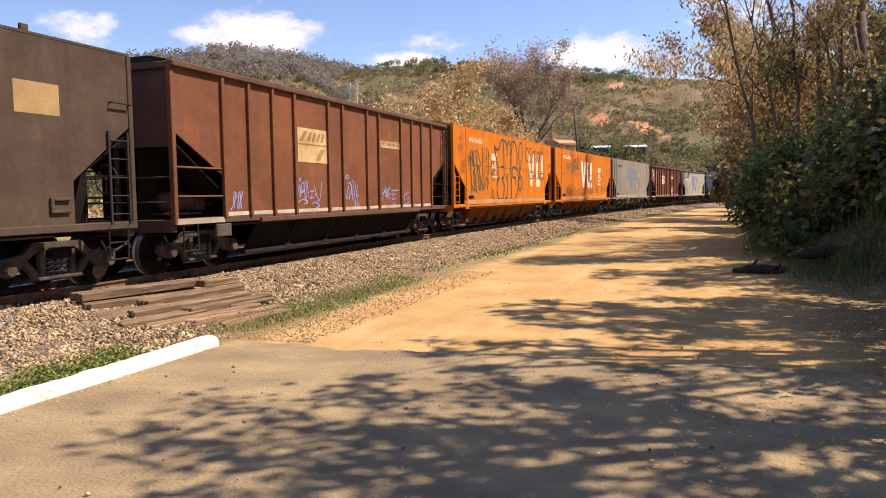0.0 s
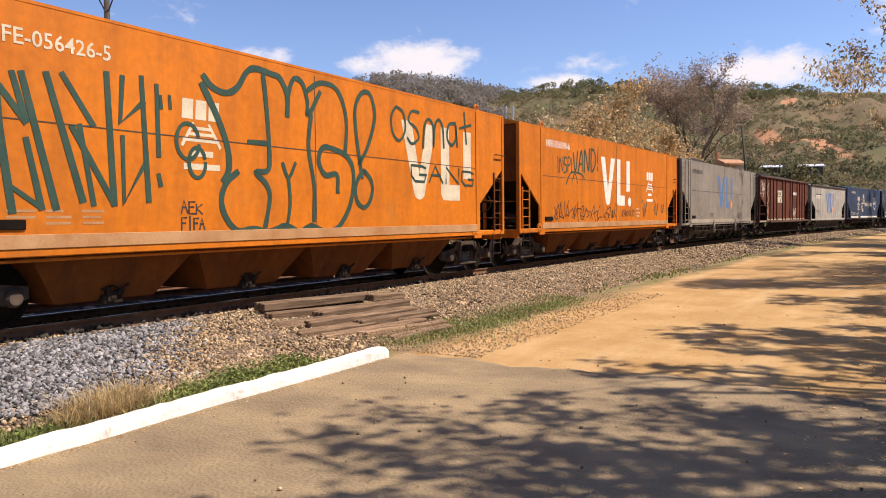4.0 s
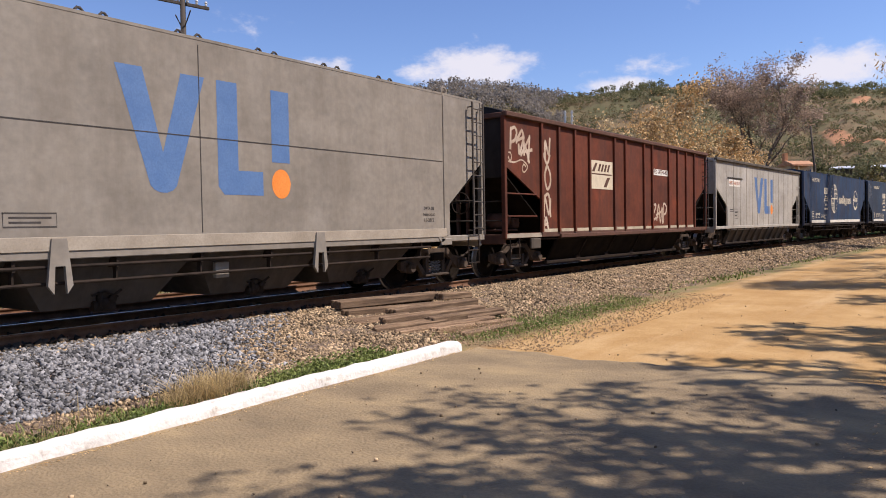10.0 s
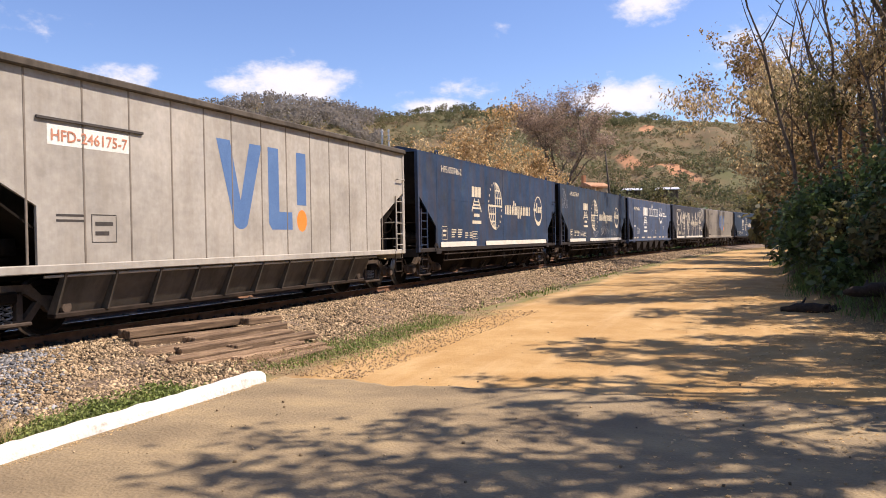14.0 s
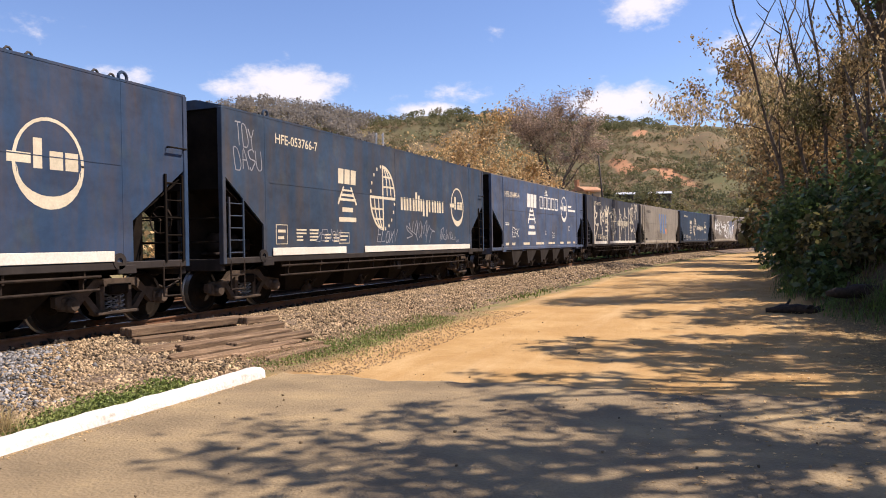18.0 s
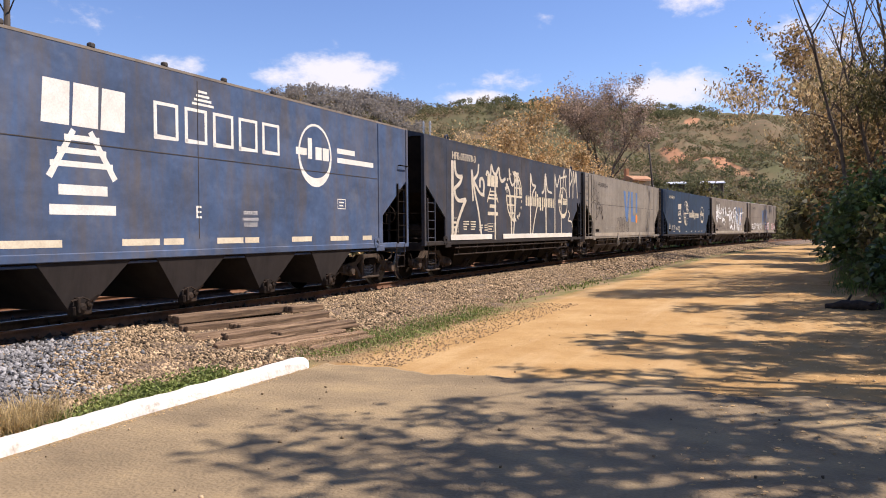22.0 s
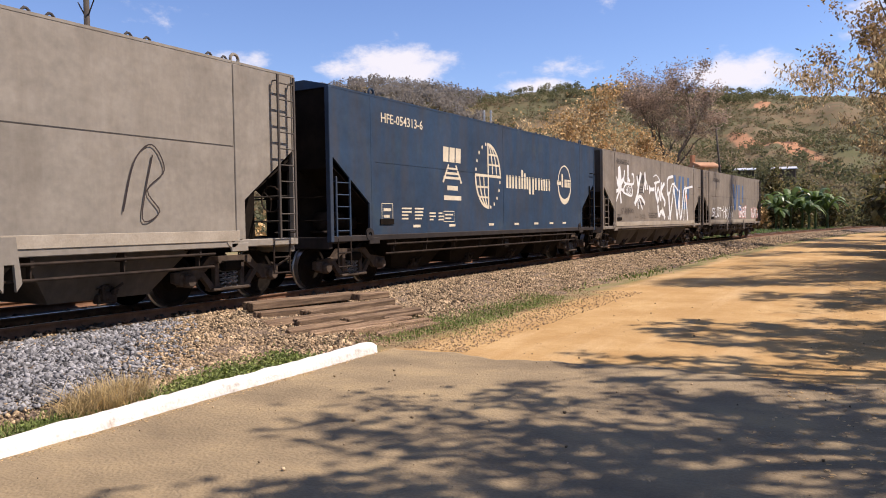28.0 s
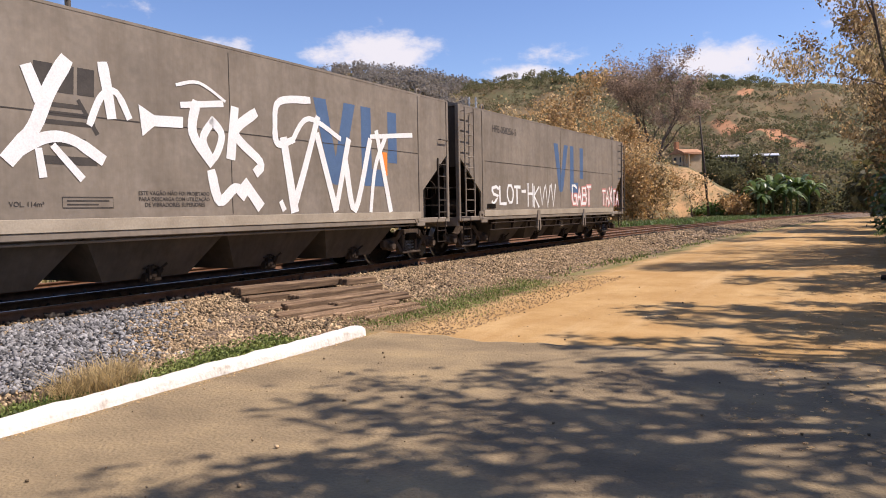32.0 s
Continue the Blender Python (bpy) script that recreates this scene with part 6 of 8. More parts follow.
    # 4 grey hopper with blue emblem
    w = add(4, GREY, GREY, "plain", "warm grey covered hopper wagon with blue and orange emblem", stripe=STRIPE_G, front_ladder=True, rods=True)
    lettered("HFE-058125-9", 1.7, 3.32, 3.37, INK, w)
    part("roof_board", Build().box(HALF - 0.10, HALF - 0.06, 1.75, 3.5, HEIGHTS[4] + 0.02, HEIGHTS[4] + 0.15, 0.006), INK, w, "dark board on the roof edge")
    lettered("HFE-058125-9", -1.0, 0.6, 3.4, FAINT, w, x=0.075, face=0)
    wedge_logo(w, LOGOB, LOGOO)
    data_lines(w, 3.0, 1.5, FAINT, 1, 2, 0.35)
    data_lines(w, 3.9, 1.6, FAINT, 2, 3, 0.3)
    frame_table(w, 4.62, 1.48, 0.6, 0.16, INK)
    for k, word in enumerate(("DATA DE", "FABRICAÇÃO", "11-2012")):
        lettered(word, 12.33 + (0.03, 0.0, 0.04)[k], 12.72 - (0.03, 0.0, 0.04)[k], 1.58 - 0.12 * k, INK, w)
    plate(w, 1.62, GRIME_SHADE)
    # 5 rust gondola hopper
    w = add(5, RUST, RUST_B, "ribbed", "rust-red ribbed hopper wagon with cream placard and pale tags", set_back=0.25)
    placard(w, 4.47, 8.96)
    s = Spray(HALF + 0.0172, 0.25)
    s.line([(0.06, 3.50), (0.03, 3.03)], 0.075, True)
    s.line([(0.06, 3.48), (0.23, 3.53), (0.32, 3.42), (0.23, 3.24), (0.05, 3.17)], 0.075, True)
    s.line([(0.30, 3.19), (0.56, 3.49), (0.65, 3.15)], 0.075, True)
    s.line([(0.32, 3.23), (0.65, 3.34)], 0.075, True)
    s.line([(0.40, 3.14), (0.44, 2.92), (0.62, 3.27), (0.65, 2.92)], 0.075, True)
    s.line([(0.50, 2.90), (0.91, 3.35)], 0.075, True)
    s.line([(0.72, 3.12), (0.88, 2.75)], 0.075, True)
    s.line([(0.91, 3.38), (0.84, 2.78)], 0.075, True)
    s.line([(0.59, 2.98), (1.01, 3.06)], 0.075, True)
    s.line([(-0.05, 2.93), (0.04, 2.92), (0.07, 2.81), (0.00, 2.73), (-0.06, 2.83)], 0.035, True)
    s.line([(-0.06, 2.72), (0.23, 2.72), (0.53, 2.79), (0.78, 2.67), (0.75, 2.57), (0.62, 2.50), (0.55, 2.58), (0.62, 2.69), (0.72, 2.63)], 0.035, True)
    s.line([(1.66, 2.94), (1.67, 3.33), (1.84, 2.99), (1.91, 3.40)], 0.075, True)
    s.line([(1.58, 3.00), (1.75, 2.77), (1.90, 2.98)], 0.075, True)
    s.line([(1.75, 2.73), (1.63, 2.44), (1.75, 2.13), (1.91, 2.28), (1.90, 2.53), (1.75, 2.73)], 0.075, True)
    s.line([(1.58, 1.45), (1.61, 1.94), (1.82, 1.49), (1.91, 1.88)], 0.075, True)
    s.line([(1.56, 1.91), (1.82, 1.99), (1.90, 1.45)], 0.075, True)
    s.line([(1.56, 1.14), (1.67, 1.42), (1.78, 1.13)], 0.075, True)
    s.line([(1.58, 1.24), (1.76, 1.25)], 0.075, True)
    s.line([(8.62, 1.77), (9.03, 1.81), (8.67, 1.35), (9.18, 1.43)], 0.075, True)
    s.line([(9.08, 1.32), (9.26, 1.84), (9.40, 1.24), (9.56, 1.74), (9.60, 1.22)], 0.075, True)
    s.line([(9.03, 1.49), (9.48, 1.61)], 0.075, True)
    s.line([(9.67, 1.26), (9.68, 1.84), (9.95, 1.79), (9.90, 1.57), (9.63, 1.49)], 0.075, True)
    s.done("graffiti_stroke", SPRAYF, w, "pale cream spray tags", -1)
    # 6 pale lined hopper
    w = add(6, PALE, PALE, "lined", "pale grey seamed hopper wagon with blue and orange emblem", chutes=5)
    Spray().bar(1.64, 3.1, 2.7, 2.98).done("number_panel", WHITE, w, "white number panel")
    lettered("HFD-246175-7", 1.7, 3.05, 2.76, REDL, w, x=HALF + 0.024)
    part("door_rail", Build().box(HALF + 0.02, HALF + 0.05, 1.46, 3.36, 3.03, 3.07, 0.004), INK, w, "dark rail over the side door")
    wedge_logo(w, LOGOB, LOGOO, 5.12, 0.2)
    data_lines(w, 1.75, 1.75, INK, 1, 2, 0.5)
    frame_table(w, 2.35, 1.75, 0.45, 0.4, INK)
    # 7, 8, 10, 12 dark blue hoppers
    def blue(k, mat, text, label, stripe=CREAM, **kw):
        w = add(k, mat, UNDER, "plain", label, rods=True, **kw)
        if stripe:
            z0, z1 = 1.06, 1.22
            part("sill_stripe", Build().box(HALF + 0.03, HALF + 0.045, 1.55, 4.55, z0, z1, 0.004), stripe, w, "white stripe along the sill")
            part("sill_stripe", Build().box(HALF + 0.03, HALF + 0.045, 5.5, 13.2, z0, z1, 0.004), stripe, w, "white stripe along the sill")
        lettered(text, 1.72, 3.35, 3.40, BEIGE, w)
        block_mark(w, 4.25, 3.1, BEIGE)
        globe_mark(w, 6.6, 2.5, BEIGE)
        bar_word(w, 7.7, 10.85, 2.22, 0.55, BEIGE)
        ring_mark(w, 12.1, 2.46, BEIGE)
        data_lines(w, 2.45, 1.62, BEIGE, 2, 4, 0.4)
        data_lines(w, 3.6, 1.52, BEIGE, 2, 3, 0.28)
        frame_table(w, 4.25, 1.55, 0.5, 0.25, BEIGE)
        frame_table(w, 1.7, 1.7, 0.4, 0.4, BEIGE)
        return w
    blue(7, NAVY_B, "HFE-053746-2", "dark blue covered hopper wagon with cream emblems")
    w = blue(8, NAVY, "HFE-053766-7", "faded dark blue hopper wagon with thin grey tags")
    s = Spray().tag("TDY", 0.45, 1.05, 3.2, 3.6, 0.025, -0.1, 2, True).tag("DASU", 0.4, 1.3, 2.75, 3.15, 0.025, -0.15, 3, True).tag("ZENOU", 3.2, 4.3, 1.35, 1.6, 0.025, 0.3, 4).tag("ELOXV", 6.2, 7.4, 1.32, 1.65, 0.03, 0.3, 5)
    s.line([(8.24, 1.86), (8.30, 1.68), (8.06, 1.77), (8.13, 1.64), (8.45, 1.50), (8.07, 1.42)], 0.035, True)
    s.line([(8.52, 1.91), (8.44, 1.64), (8.38, 1.63)], 0.030, True)
    s.line([(8.32, 1.64), (8.59, 1.57), (8.71, 1.50), (8.82, 1.36)], 0.030, True)
    s.line([(8.76, 1.93), (8.57, 1.60), (8.75, 1.56), (8.86, 1.93), (8.71, 1.50)], 0.030, True)
    s.line([(8.91, 1.51), (8.93, 1.77), (9.07, 1.91), (9.11, 1.63), (8.97, 1.45), (8.91, 1.51)], 0.025, True)
    s.line([(9.09, 1.44), (9.15, 1.81), (9.24, 1.56), (9.31, 1.80), (9.39, 1.49), (9.52, 1.95), (9.31, 1.78)], 0.025, True)
    s.line([(9.53, 1.95), (9.51, 1.60), (9.42, 1.29)], 0.025, True)
    s.line([(9.44, 1.46), (9.70, 1.79), (9.79, 1.70), (10.12, 1.62), (9.87, 1.61), (9.70, 1.30)], 0.025, True)
    s.line([(8.33, 1.20), (8.37, 1.23)], 0.030, True)
    s.line([(10.54, 1.34), (10.66, 1.71), (10.65, 1.38), (10.86, 1.75), (10.63, 1.67)], 0.030, True)
    s.line([(10.78, 1.38), (10.93, 1.55), (10.81, 1.47), (11.01, 1.38), (11.08, 1.72), (11.07, 1.38), (11.19, 1.55), (11.22, 1.38), (11.38, 1.60), (11.46, 1.38), (11.47, 1.64), (11.65, 1.47), (11.49, 1.41), (11.78, 1.38), (11.86, 1.47), (11.98, 1.30), (12.15, 1.38), (12.08, 1.23)], 0.025, True)
    s.done("graffiti_stroke", SPRAYS, w, "thin grey spray tags", -1)
    # 9 faded blue wagon with pyramid chutes
    w = add(9, SLATE, SLATE, "chutes", "faded blue hopper wagon with white lettering and hopper chutes", chutes=5, lugs=False, loops=False, roof_mat=GREY_D)
    lettered("HFE-054443-4", 1.57, 3.4, 3.10, BEIGE, w)
    s = Spray()
    for k in range(3):
        u = 4.48 + 0.46 * k
        s.shape([(u, 2.78), (u + 0.42, 2.78), (u + 0.44, 3.37), (u + 0.04, 3.37)])
    for k in range(3):
        s.bar(4.82 - 0.11 * k, 5.38 + 0.11 * k, 2.58 - 0.18 * k, 2.66 - 0.18 * k)
    s.line([(4.95, 2.7), (4.6, 2.1)], 0.09).line([(5.25, 2.7), (5.62, 2.1)], 0.09).bar(4.72, 5.5, 1.84, 1.98).bar(4.58, 5.64, 1.57, 1.71)
    s.done("owner_mark", WHITE, w, "owner's mark of blocks and lines", -1)
    s = Spray()
    for k in range(5):
        u = 6.4 + 0.64 * k
        s.line([(u, 2.8), (u, 3.32), (u + 0.44, 3.32), (u + 0.44, 2.8), (u, 2.8)], 0.075)
    for k in range(4):
        s.bar(7.32 - 0.05 * k, 7.52 + 0.05 * k, 3.62 - 0.07 * k, 3.66 - 0.07 * k)
    s.done("name_frame", WHITE, w, "", -1)
    ring_mark(w, 10.6, 2.88, WHITE)
    Spray().bar(11.4, 12.1, 3.0, 3.11).bar(11.4, 12.9, 2.80, 2.91).done("name_line", WHITE, w, "", -1)
    lettered("E", 7.23, 7.35, 1.56, WHITE, w)
    for k, word in enumerate(("DATA DE", "FABRICAÇÃO", "01-2010")):
        lettered(word, 8.36 + (0.03, 0.0, 0.04)[k], 8.79 - (0.03, 0.0, 0.04)[k], 1.64 - 0.11 * k, WHITE, w)
    Spray().tag("GSK", 2.4, 3.3, 1.45, 1.8, 0.03, 0.2, 2).done("graffiti_stroke", WHITE, w, "thin white tag", -1)
    s = Spray()
    for u, u2 in ((1.6, 2.0), (2.4, 2.8), (3.9, 4.76), (5.74, 6.45), (6.53, 6.95), (7.71, 8.37), (8.42, 8.8), (9.78, 10.44), (11.11, 11.81), (12.4, 12.8)):
        s.bar(u, u2, 1.13, 1.23)
    s.done("sill_mark", BEIGE, w, "", -1)
    data_lines(w, 1.6, 2.05, WHITE, 1, 2, 0.45)
    frame_table(w, 11.4, 2.02, 0.3, 0.2, WHITE)
    for k in range(10):
        u = 1.3 + (LENGTHS[9] - 2.6) * k / 9
        part("roof_bolt", Build().box(HALF - 0.06, HALF + 0.03, u - 0.05, u + 0.05, HEIGHTS[9] + 0.02, HEIGHTS[9] + 0.10, 0.02), INK, w)
    # 10 dark blue with tall cream letters
    w = blue(10, NAVY_G, "HFE-053978-3", "dark blue hopper wagon covered with tall cream graffiti letters", loops=False)
    s = Spray(HALF + 0.0212)
    s.line([(1.73, 3.29), (1.72, 2.30), (1.71, 1.20)], 0.15, True)
    s.line([(1.88, 3.31), (1.93, 3.04), (2.09, 2.91), (2.36, 2.91)], 0.12, True)
    s.line([(2.36, 2.91), (2.22, 2.73), (1.87, 2.55)], 0.12, True)
    s.line([(1.84, 2.54), (1.93, 2.32), (2.16, 2.21), (2.60, 2.25)], 0.12, True)
    s.line([(2.60, 2.23), (2.30, 1.90), (2.03, 1.54), (1.87, 1.20)], 0.13, True)
    s.line([(3.14, 2.26), (3.04, 3.16), (3.12, 2.88), (3.48, 3.06), (3.57, 3.35)], 0.10, True)
    s.line([(3.07, 3.13), (3.26, 2.54), (3.54, 1.91), (3.76, 1.18)], 0.11, True)
    s.line([(3.15, 2.88), (3.41, 2.67), (3.69, 2.48), (3.96, 2.45)], 0.11, True)
    s.line([(3.66, 2.70), (3.68, 2.91), (3.89, 2.93), (3.97, 2.73), (3.92, 2.45)], 0.11, True)
    s.line([(4.16, 3.09), (4.26, 3.19), (4.48, 3.08), (4.57, 3.42), (4.74, 3.20), (4.98, 3.14)], 0.10, True)
    s.line([(4.89, 3.16), (4.87, 2.15), (4.86, 1.08)], 0.12, True)
    s.line([(4.96, 3.14), (5.19, 3.37), (5.27, 3.09), (5.46, 2.96), (5.73, 3.05)], 0.11, True)
    s.line([(6.11, 3.39), (6.21, 3.03), (6.48, 2.89), (6.93, 3.31)], 0.10, True)
    s.line([(6.95, 3.31), (6.75, 2.61), (6.48, 1.19)], 0.10, True)
    s.line([(5.77, 2.73), (6.00, 2.78), (6.21, 2.37), (6.31, 1.19)], 0.11, True)
    s.line([(6.50, 3.27), (6.82, 3.17), (7.07, 2.85), (7.22, 2.58)], 0.08, True)
    s.line([(8.21, 3.37), (8.19, 2.28), (8.19, 1.19)], 0.10, True)
    s.line([(8.24, 3.34), (8.41, 3.01), (8.76, 2.96), (8.44, 2.71), (8.30, 2.28)], 0.09, True)
    s.line([(8.97, 2.32), (8.64, 1.76), (8.38, 1.19)], 0.09, True)
    s.line([(9.46, 2.75), (9.69, 2.87), (9.87, 3.48), (10.10, 2.90), (10.60, 2.80)], 0.09, True)
    s.line([(9.89, 3.44), (9.92, 1.18)], 0.12, True)
    s.line([(11.02, 3.53), (10.99, 1.19)], 0.10, True)
    s.line([(11.02, 3.50), (11.29, 3.07), (11.67, 3.54), (11.78, 2.75), (11.83, 1.18)], 0.09, True)
    s.line([(12.00, 2.67), (12.24, 3.85), (12.55, 2.71)], 0.08, True)
    s.line([(11.80, 3.46), (12.55, 3.57)], 0.08, True)
    s.line([(12.93, 2.73), (13.00, 3.89), (13.33, 3.54), (13.04, 3.22)], 0.09, True)
    s.line([(13.45, 2.72), (13.52, 3.85), (13.75, 3.35), (13.92, 3.85), (14.1, 2.75)], 0.10, True)
    s.line([(12.76, 2.15), (12.97, 1.97), (12.76, 1.75), (13.26, 1.68), (13.33, 1.44)], 0.07, True)
    s.disc(5.95, 3.04, 0.06, 0.05)
    s.disc(5.85, 2.88, 0.06, 0.05)
    s.disc(6.66, 1.71, 0.06, 0.05)
    s.disc(6.86, 1.81, 0.06, 0.05)
    s.disc(7.01, 1.85, 0.06, 0.05)
    s.done("graffiti_stroke", SPRAYC, w, "tall cream graffiti lettering with runs", -1)
    # 11 grey hopper with spider-like tag
    w = add(11, GREY, GREY, "plain", "warm grey hopper wagon with blue emblem and thin black tags", stripe=STRIPE_G, front_ladder=True, rods=True)
    lettered("HFE-058233-6", 2.0, 3.6, 3.40, INK, w)
    lettered("HFE-058233-6", -1.0, 0.6, 3.4, FAINT, w, x=0.075, face=0)
    wedge_logo(w, LOGOB, LOGOO, 6.56)
    s = Spray(HALF + 0.037).tag("ARA", 0.95, 1.7, 2.95, 3.6, 0.022, 0, 3)
    for pts in ([(1.0, 2.95), (1.4, 2.7), (1.8, 2.85), (1.95, 2.65), (1.8, 2.55)], [(0.9, 2.5), (1.3, 2.65), (1.7, 2.4), (1.75, 2.0), (1.5, 1.85)], [(1.7, 2.45), (2.1, 2.65), (2.5, 2.35), (2.6, 2.1)], [(1.75, 2.3), (2.2, 2.4), (2.35, 2.1), (2.7, 2.3)], [(1.65, 2.2), (1.8, 1.95), (2.0, 2.1), (2.3, 2.5)], [(1.7, 3.6), (1.75, 2.0), (1.6, 1.85)]):
        s.line(pts, 0.028, True)
    s.ring(2.0, 2.95, 0.14, 0.16, 0.022).ring(2.55, 2.35, 0.12, 0.14, 0.025).disc(2.7, 1.95, 0.08, 0.09)
    for i, ch in enumerate("SARUE"):
        s.ring(5.45 + 0.48 * i, 1.6, 0.26, 0.36 + 0.04 * (i % 2), 0.022, 30 * i, 30 * i + 340)
        s.tag(ch, 5.28 + 0.48 * i, 5.65 + 0.48 * i, 1.42, 1.8, 0.018, 0, i)
    s.line([(11.4, 1.5), (11.6, 2.2), (11.9, 2.45), (12.1, 2.1), (11.8, 1.8), (12.0, 1.5), (11.7, 1.4), (11.9, 2.3)], 0.022, True)
    s.done("graffiti_stroke", SPRAYK, w, "thin black spray doodles", -1)
    data_lines(w, 3.3, 1.5, FAINT, 1, 2, 0.35)
    data_lines(w, 4.2, 1.6, FAINT, 2, 3, 0.3)
    plate(w, 1.62, GRIME_SHADE)
    # 12 brighter blue
    w = blue(12, STEELB, "HFE-054313-6", "bright dark blue covered hopper wagon with cream emblems", None)
    s = Spray()
    for u, c in ((2.9, 0), (4.5, 1), (6.6, 2), (8.2, 3), (9.6, 4), (10.8, 5), (11.9, 6)):
        s.bar(u, u + 0.3, 1.18, 1.24)
    s.done("sill_mark", BEIGE, w, "", -1)
    plate(w, 1.62, GRIME_SHADE)
    # 13 grey with white graffiti
    w = add(13, GREY_D, GREY_D, "plain", "dusty grey-brown hopper wagon with bold white graffiti", stripe=STRIPE_G, loops=False)
    lettered("HFE-056503-2", 1.46, 3.05, 3.5, INK, w)
    block_mark(w, 4.12, 3.18, INK, 1.0)
    wedge_logo(w, LOGOF, None, 9.6)
    Spray().bar(11.9, 12.1, 2.0, 2.5).done("logo_dot", LOGOO, w, "faded orange bar of the emblem")
    lettered("ESTE VAGÃO NÃO FOI PROJETADO", 5.62, 6.95, 1.52, INK, w)
    lettered("PARA DESCARGA COM UTILIZAÇÃO", 5.62, 6.95, 1.435, INK, w)
    lettered("DE VIBRADORES SUPERIORES", 5.72, 6.85, 1.35, INK, w)
    lettered("VOL. 114m³", 3.75, 4.2, 1.36, INK, w)
    frame_table(w, 4.45, 1.48, 0.75, 0.14, INK)
    frame_table(w, 1.6, 1.5, 0.4, 0.12, INK)
    Spray().tag("TGY TOSSX", 2.0, 3.0, 1.5, 1.75, 0.022, 0.2, 4).tag("NAUKA", 2.9, 3.6, 1.55, 1.75, 0.022, 0.2, 5).done("graffiti_stroke", SPRAYK, w, "thin black tag", -1)
    s = Spray(HALF + 0.0212)
    s.shape([(1.7, 2.5), (1.72, 3.35), (1.95, 3.45), (2.1, 3.0), (2.12, 2.5), (1.9, 2.3)]).shape([(1.5, 3.0), (1.85, 2.75), (1.8, 2.5), (1.6, 2.65)]).shape([(2.05, 2.6), (2.4, 2.85), (2.35, 3.0), (2.0, 2.85)])
    s.line([(1.85, 2.5), (1.5, 2.4)], 0.14).line([(1.9, 2.5), (1.5, 2.05)], 0.11).line([(1.95, 2.45), (2.05, 1.98)], 0.13).line([(2.0, 2.5), (2.4, 2.45)], 0.13)
    s.line([(2.5, 3.25), (2.4, 2.9), (2.6, 2.75), (3.5, 2.75), (3.65, 2.95), (3.55, 3.15), (3.4, 3.15)], 0.10, True).line([(2.9, 2.8), (2.9, 3.45)], 0.15).line([(2.9, 3.0), (3.1, 2.85)], 0.12)
    s.line([(2.3, 2.45), (2.6, 2.7), (3.3, 2.7), (3.4, 2.3), (2.8, 2.3), (2.3, 2.4)], 0.09, True).tag("HOZ", 2.65, 3.3, 2.35, 2.62, 0.035, 0, 3)
    s.line([(4.06, 3.06), (4.19, 2.74)], 0.17)
    s.line([(4.56, 3.22), (4.32, 2.82), (4.11, 2.35), (3.79, 1.96)], 0.2, True)
    s.line([(3.82, 2.00), (4.25, 2.23), (4.62, 2.23), (5.04, 2.00)], 0.15, True)
    s.line([(4.16, 2.06), (4.20, 1.76)], 0.1)
    s.line([(4.37, 2.12), (4.73, 1.74)], 0.1)
    s.line([(4.89, 2.47), (5.08, 2.85), (5.31, 2.93), (5.50, 2.61)], 0.1, True)
    s.line([(5.12, 3.26), (5.17, 2.97), (5.22, 2.61)], 0.16, True)
    s.line([(6.37, 3.18), (6.81, 3.27), (7.34, 3.05)], 0.05, True)
    s.line([(6.46, 2.89), (7.27, 3.00)], 0.1)
    s.line([(6.73, 2.93), (6.65, 2.48), (7.00, 2.05)], 0.17, True)
    s.line([(7.06, 2.70), (7.25, 2.48), (7.05, 2.11), (6.85, 2.40), (7.06, 2.70)], 0.14, True)
    s.line([(7.55, 2.92), (7.44, 2.18)], 0.19)
    s.line([(8.01, 2.92), (7.55, 2.55), (8.12, 2.11), (8.03, 1.94)], 0.17, True)
    s.line([(7.01, 1.87), (7.16, 1.44), (7.51, 1.65), (7.71, 1.54)], 0.18, True)
    s.line([(7.75, 1.72), (8.07, 1.37)], 0.2)
    s.line([(9.47, 3.32), (8.65, 3.20), (8.52, 2.79), (8.58, 2.45), (8.99, 2.55)], 0.13, True)
    s.line([(8.74, 2.51), (8.98, 1.30)], 0.2, True)
    s.line([(8.98, 1.35), (9.34, 2.13), (9.71, 3.00)], 0.15, True)
    s.line([(8.96, 2.52), (9.45, 2.98), (10.40, 2.68)], 0.1, True)
    s.line([(9.69, 2.68), (10.21, 1.29)], 0.16, True)
    s.line([(10.25, 1.34), (10.68, 2.65)], 0.15, True)
    s.line([(10.57, 2.25), (10.86, 1.26), (11.44, 2.70)], 0.16, True)
    s.line([(11.70, 2.90), (12.19, 1.25)], 0.15, True)
    s.line([(11.49, 2.80), (13.14, 2.96)], 0.1, True)
    s.line([(12.03, 2.81), (11.63, 2.18), (11.43, 1.25)], 0.12, True)
    s.line([(8.63, 1.41), (8.69, 1.30)], 0.11)
    s.shape([(5.67, 2.81), (5.94, 2.68), (6.47, 2.71), (6.46, 2.54), (5.93, 2.52), (5.72, 2.36)])
    s.done("graffiti_stroke", SPRAYW, w, "bold white graffiti lettering", -1)
    plate(w, 1.6, GRIME_SHADE)
    # 14 the last wagon
    w = add(14, GREY_D, GREY_D, "plain", "dusty grey last hopper wagon with faded blue emblem, white tags", stripe=STRIPE_G, front_ladder=True, rods=True, loops=False)
    lettered("HFE-058256-5", 2.0, 3.6, 3.40, INK, w)
    wedge_logo(w, LOGOF, None, 6.6)
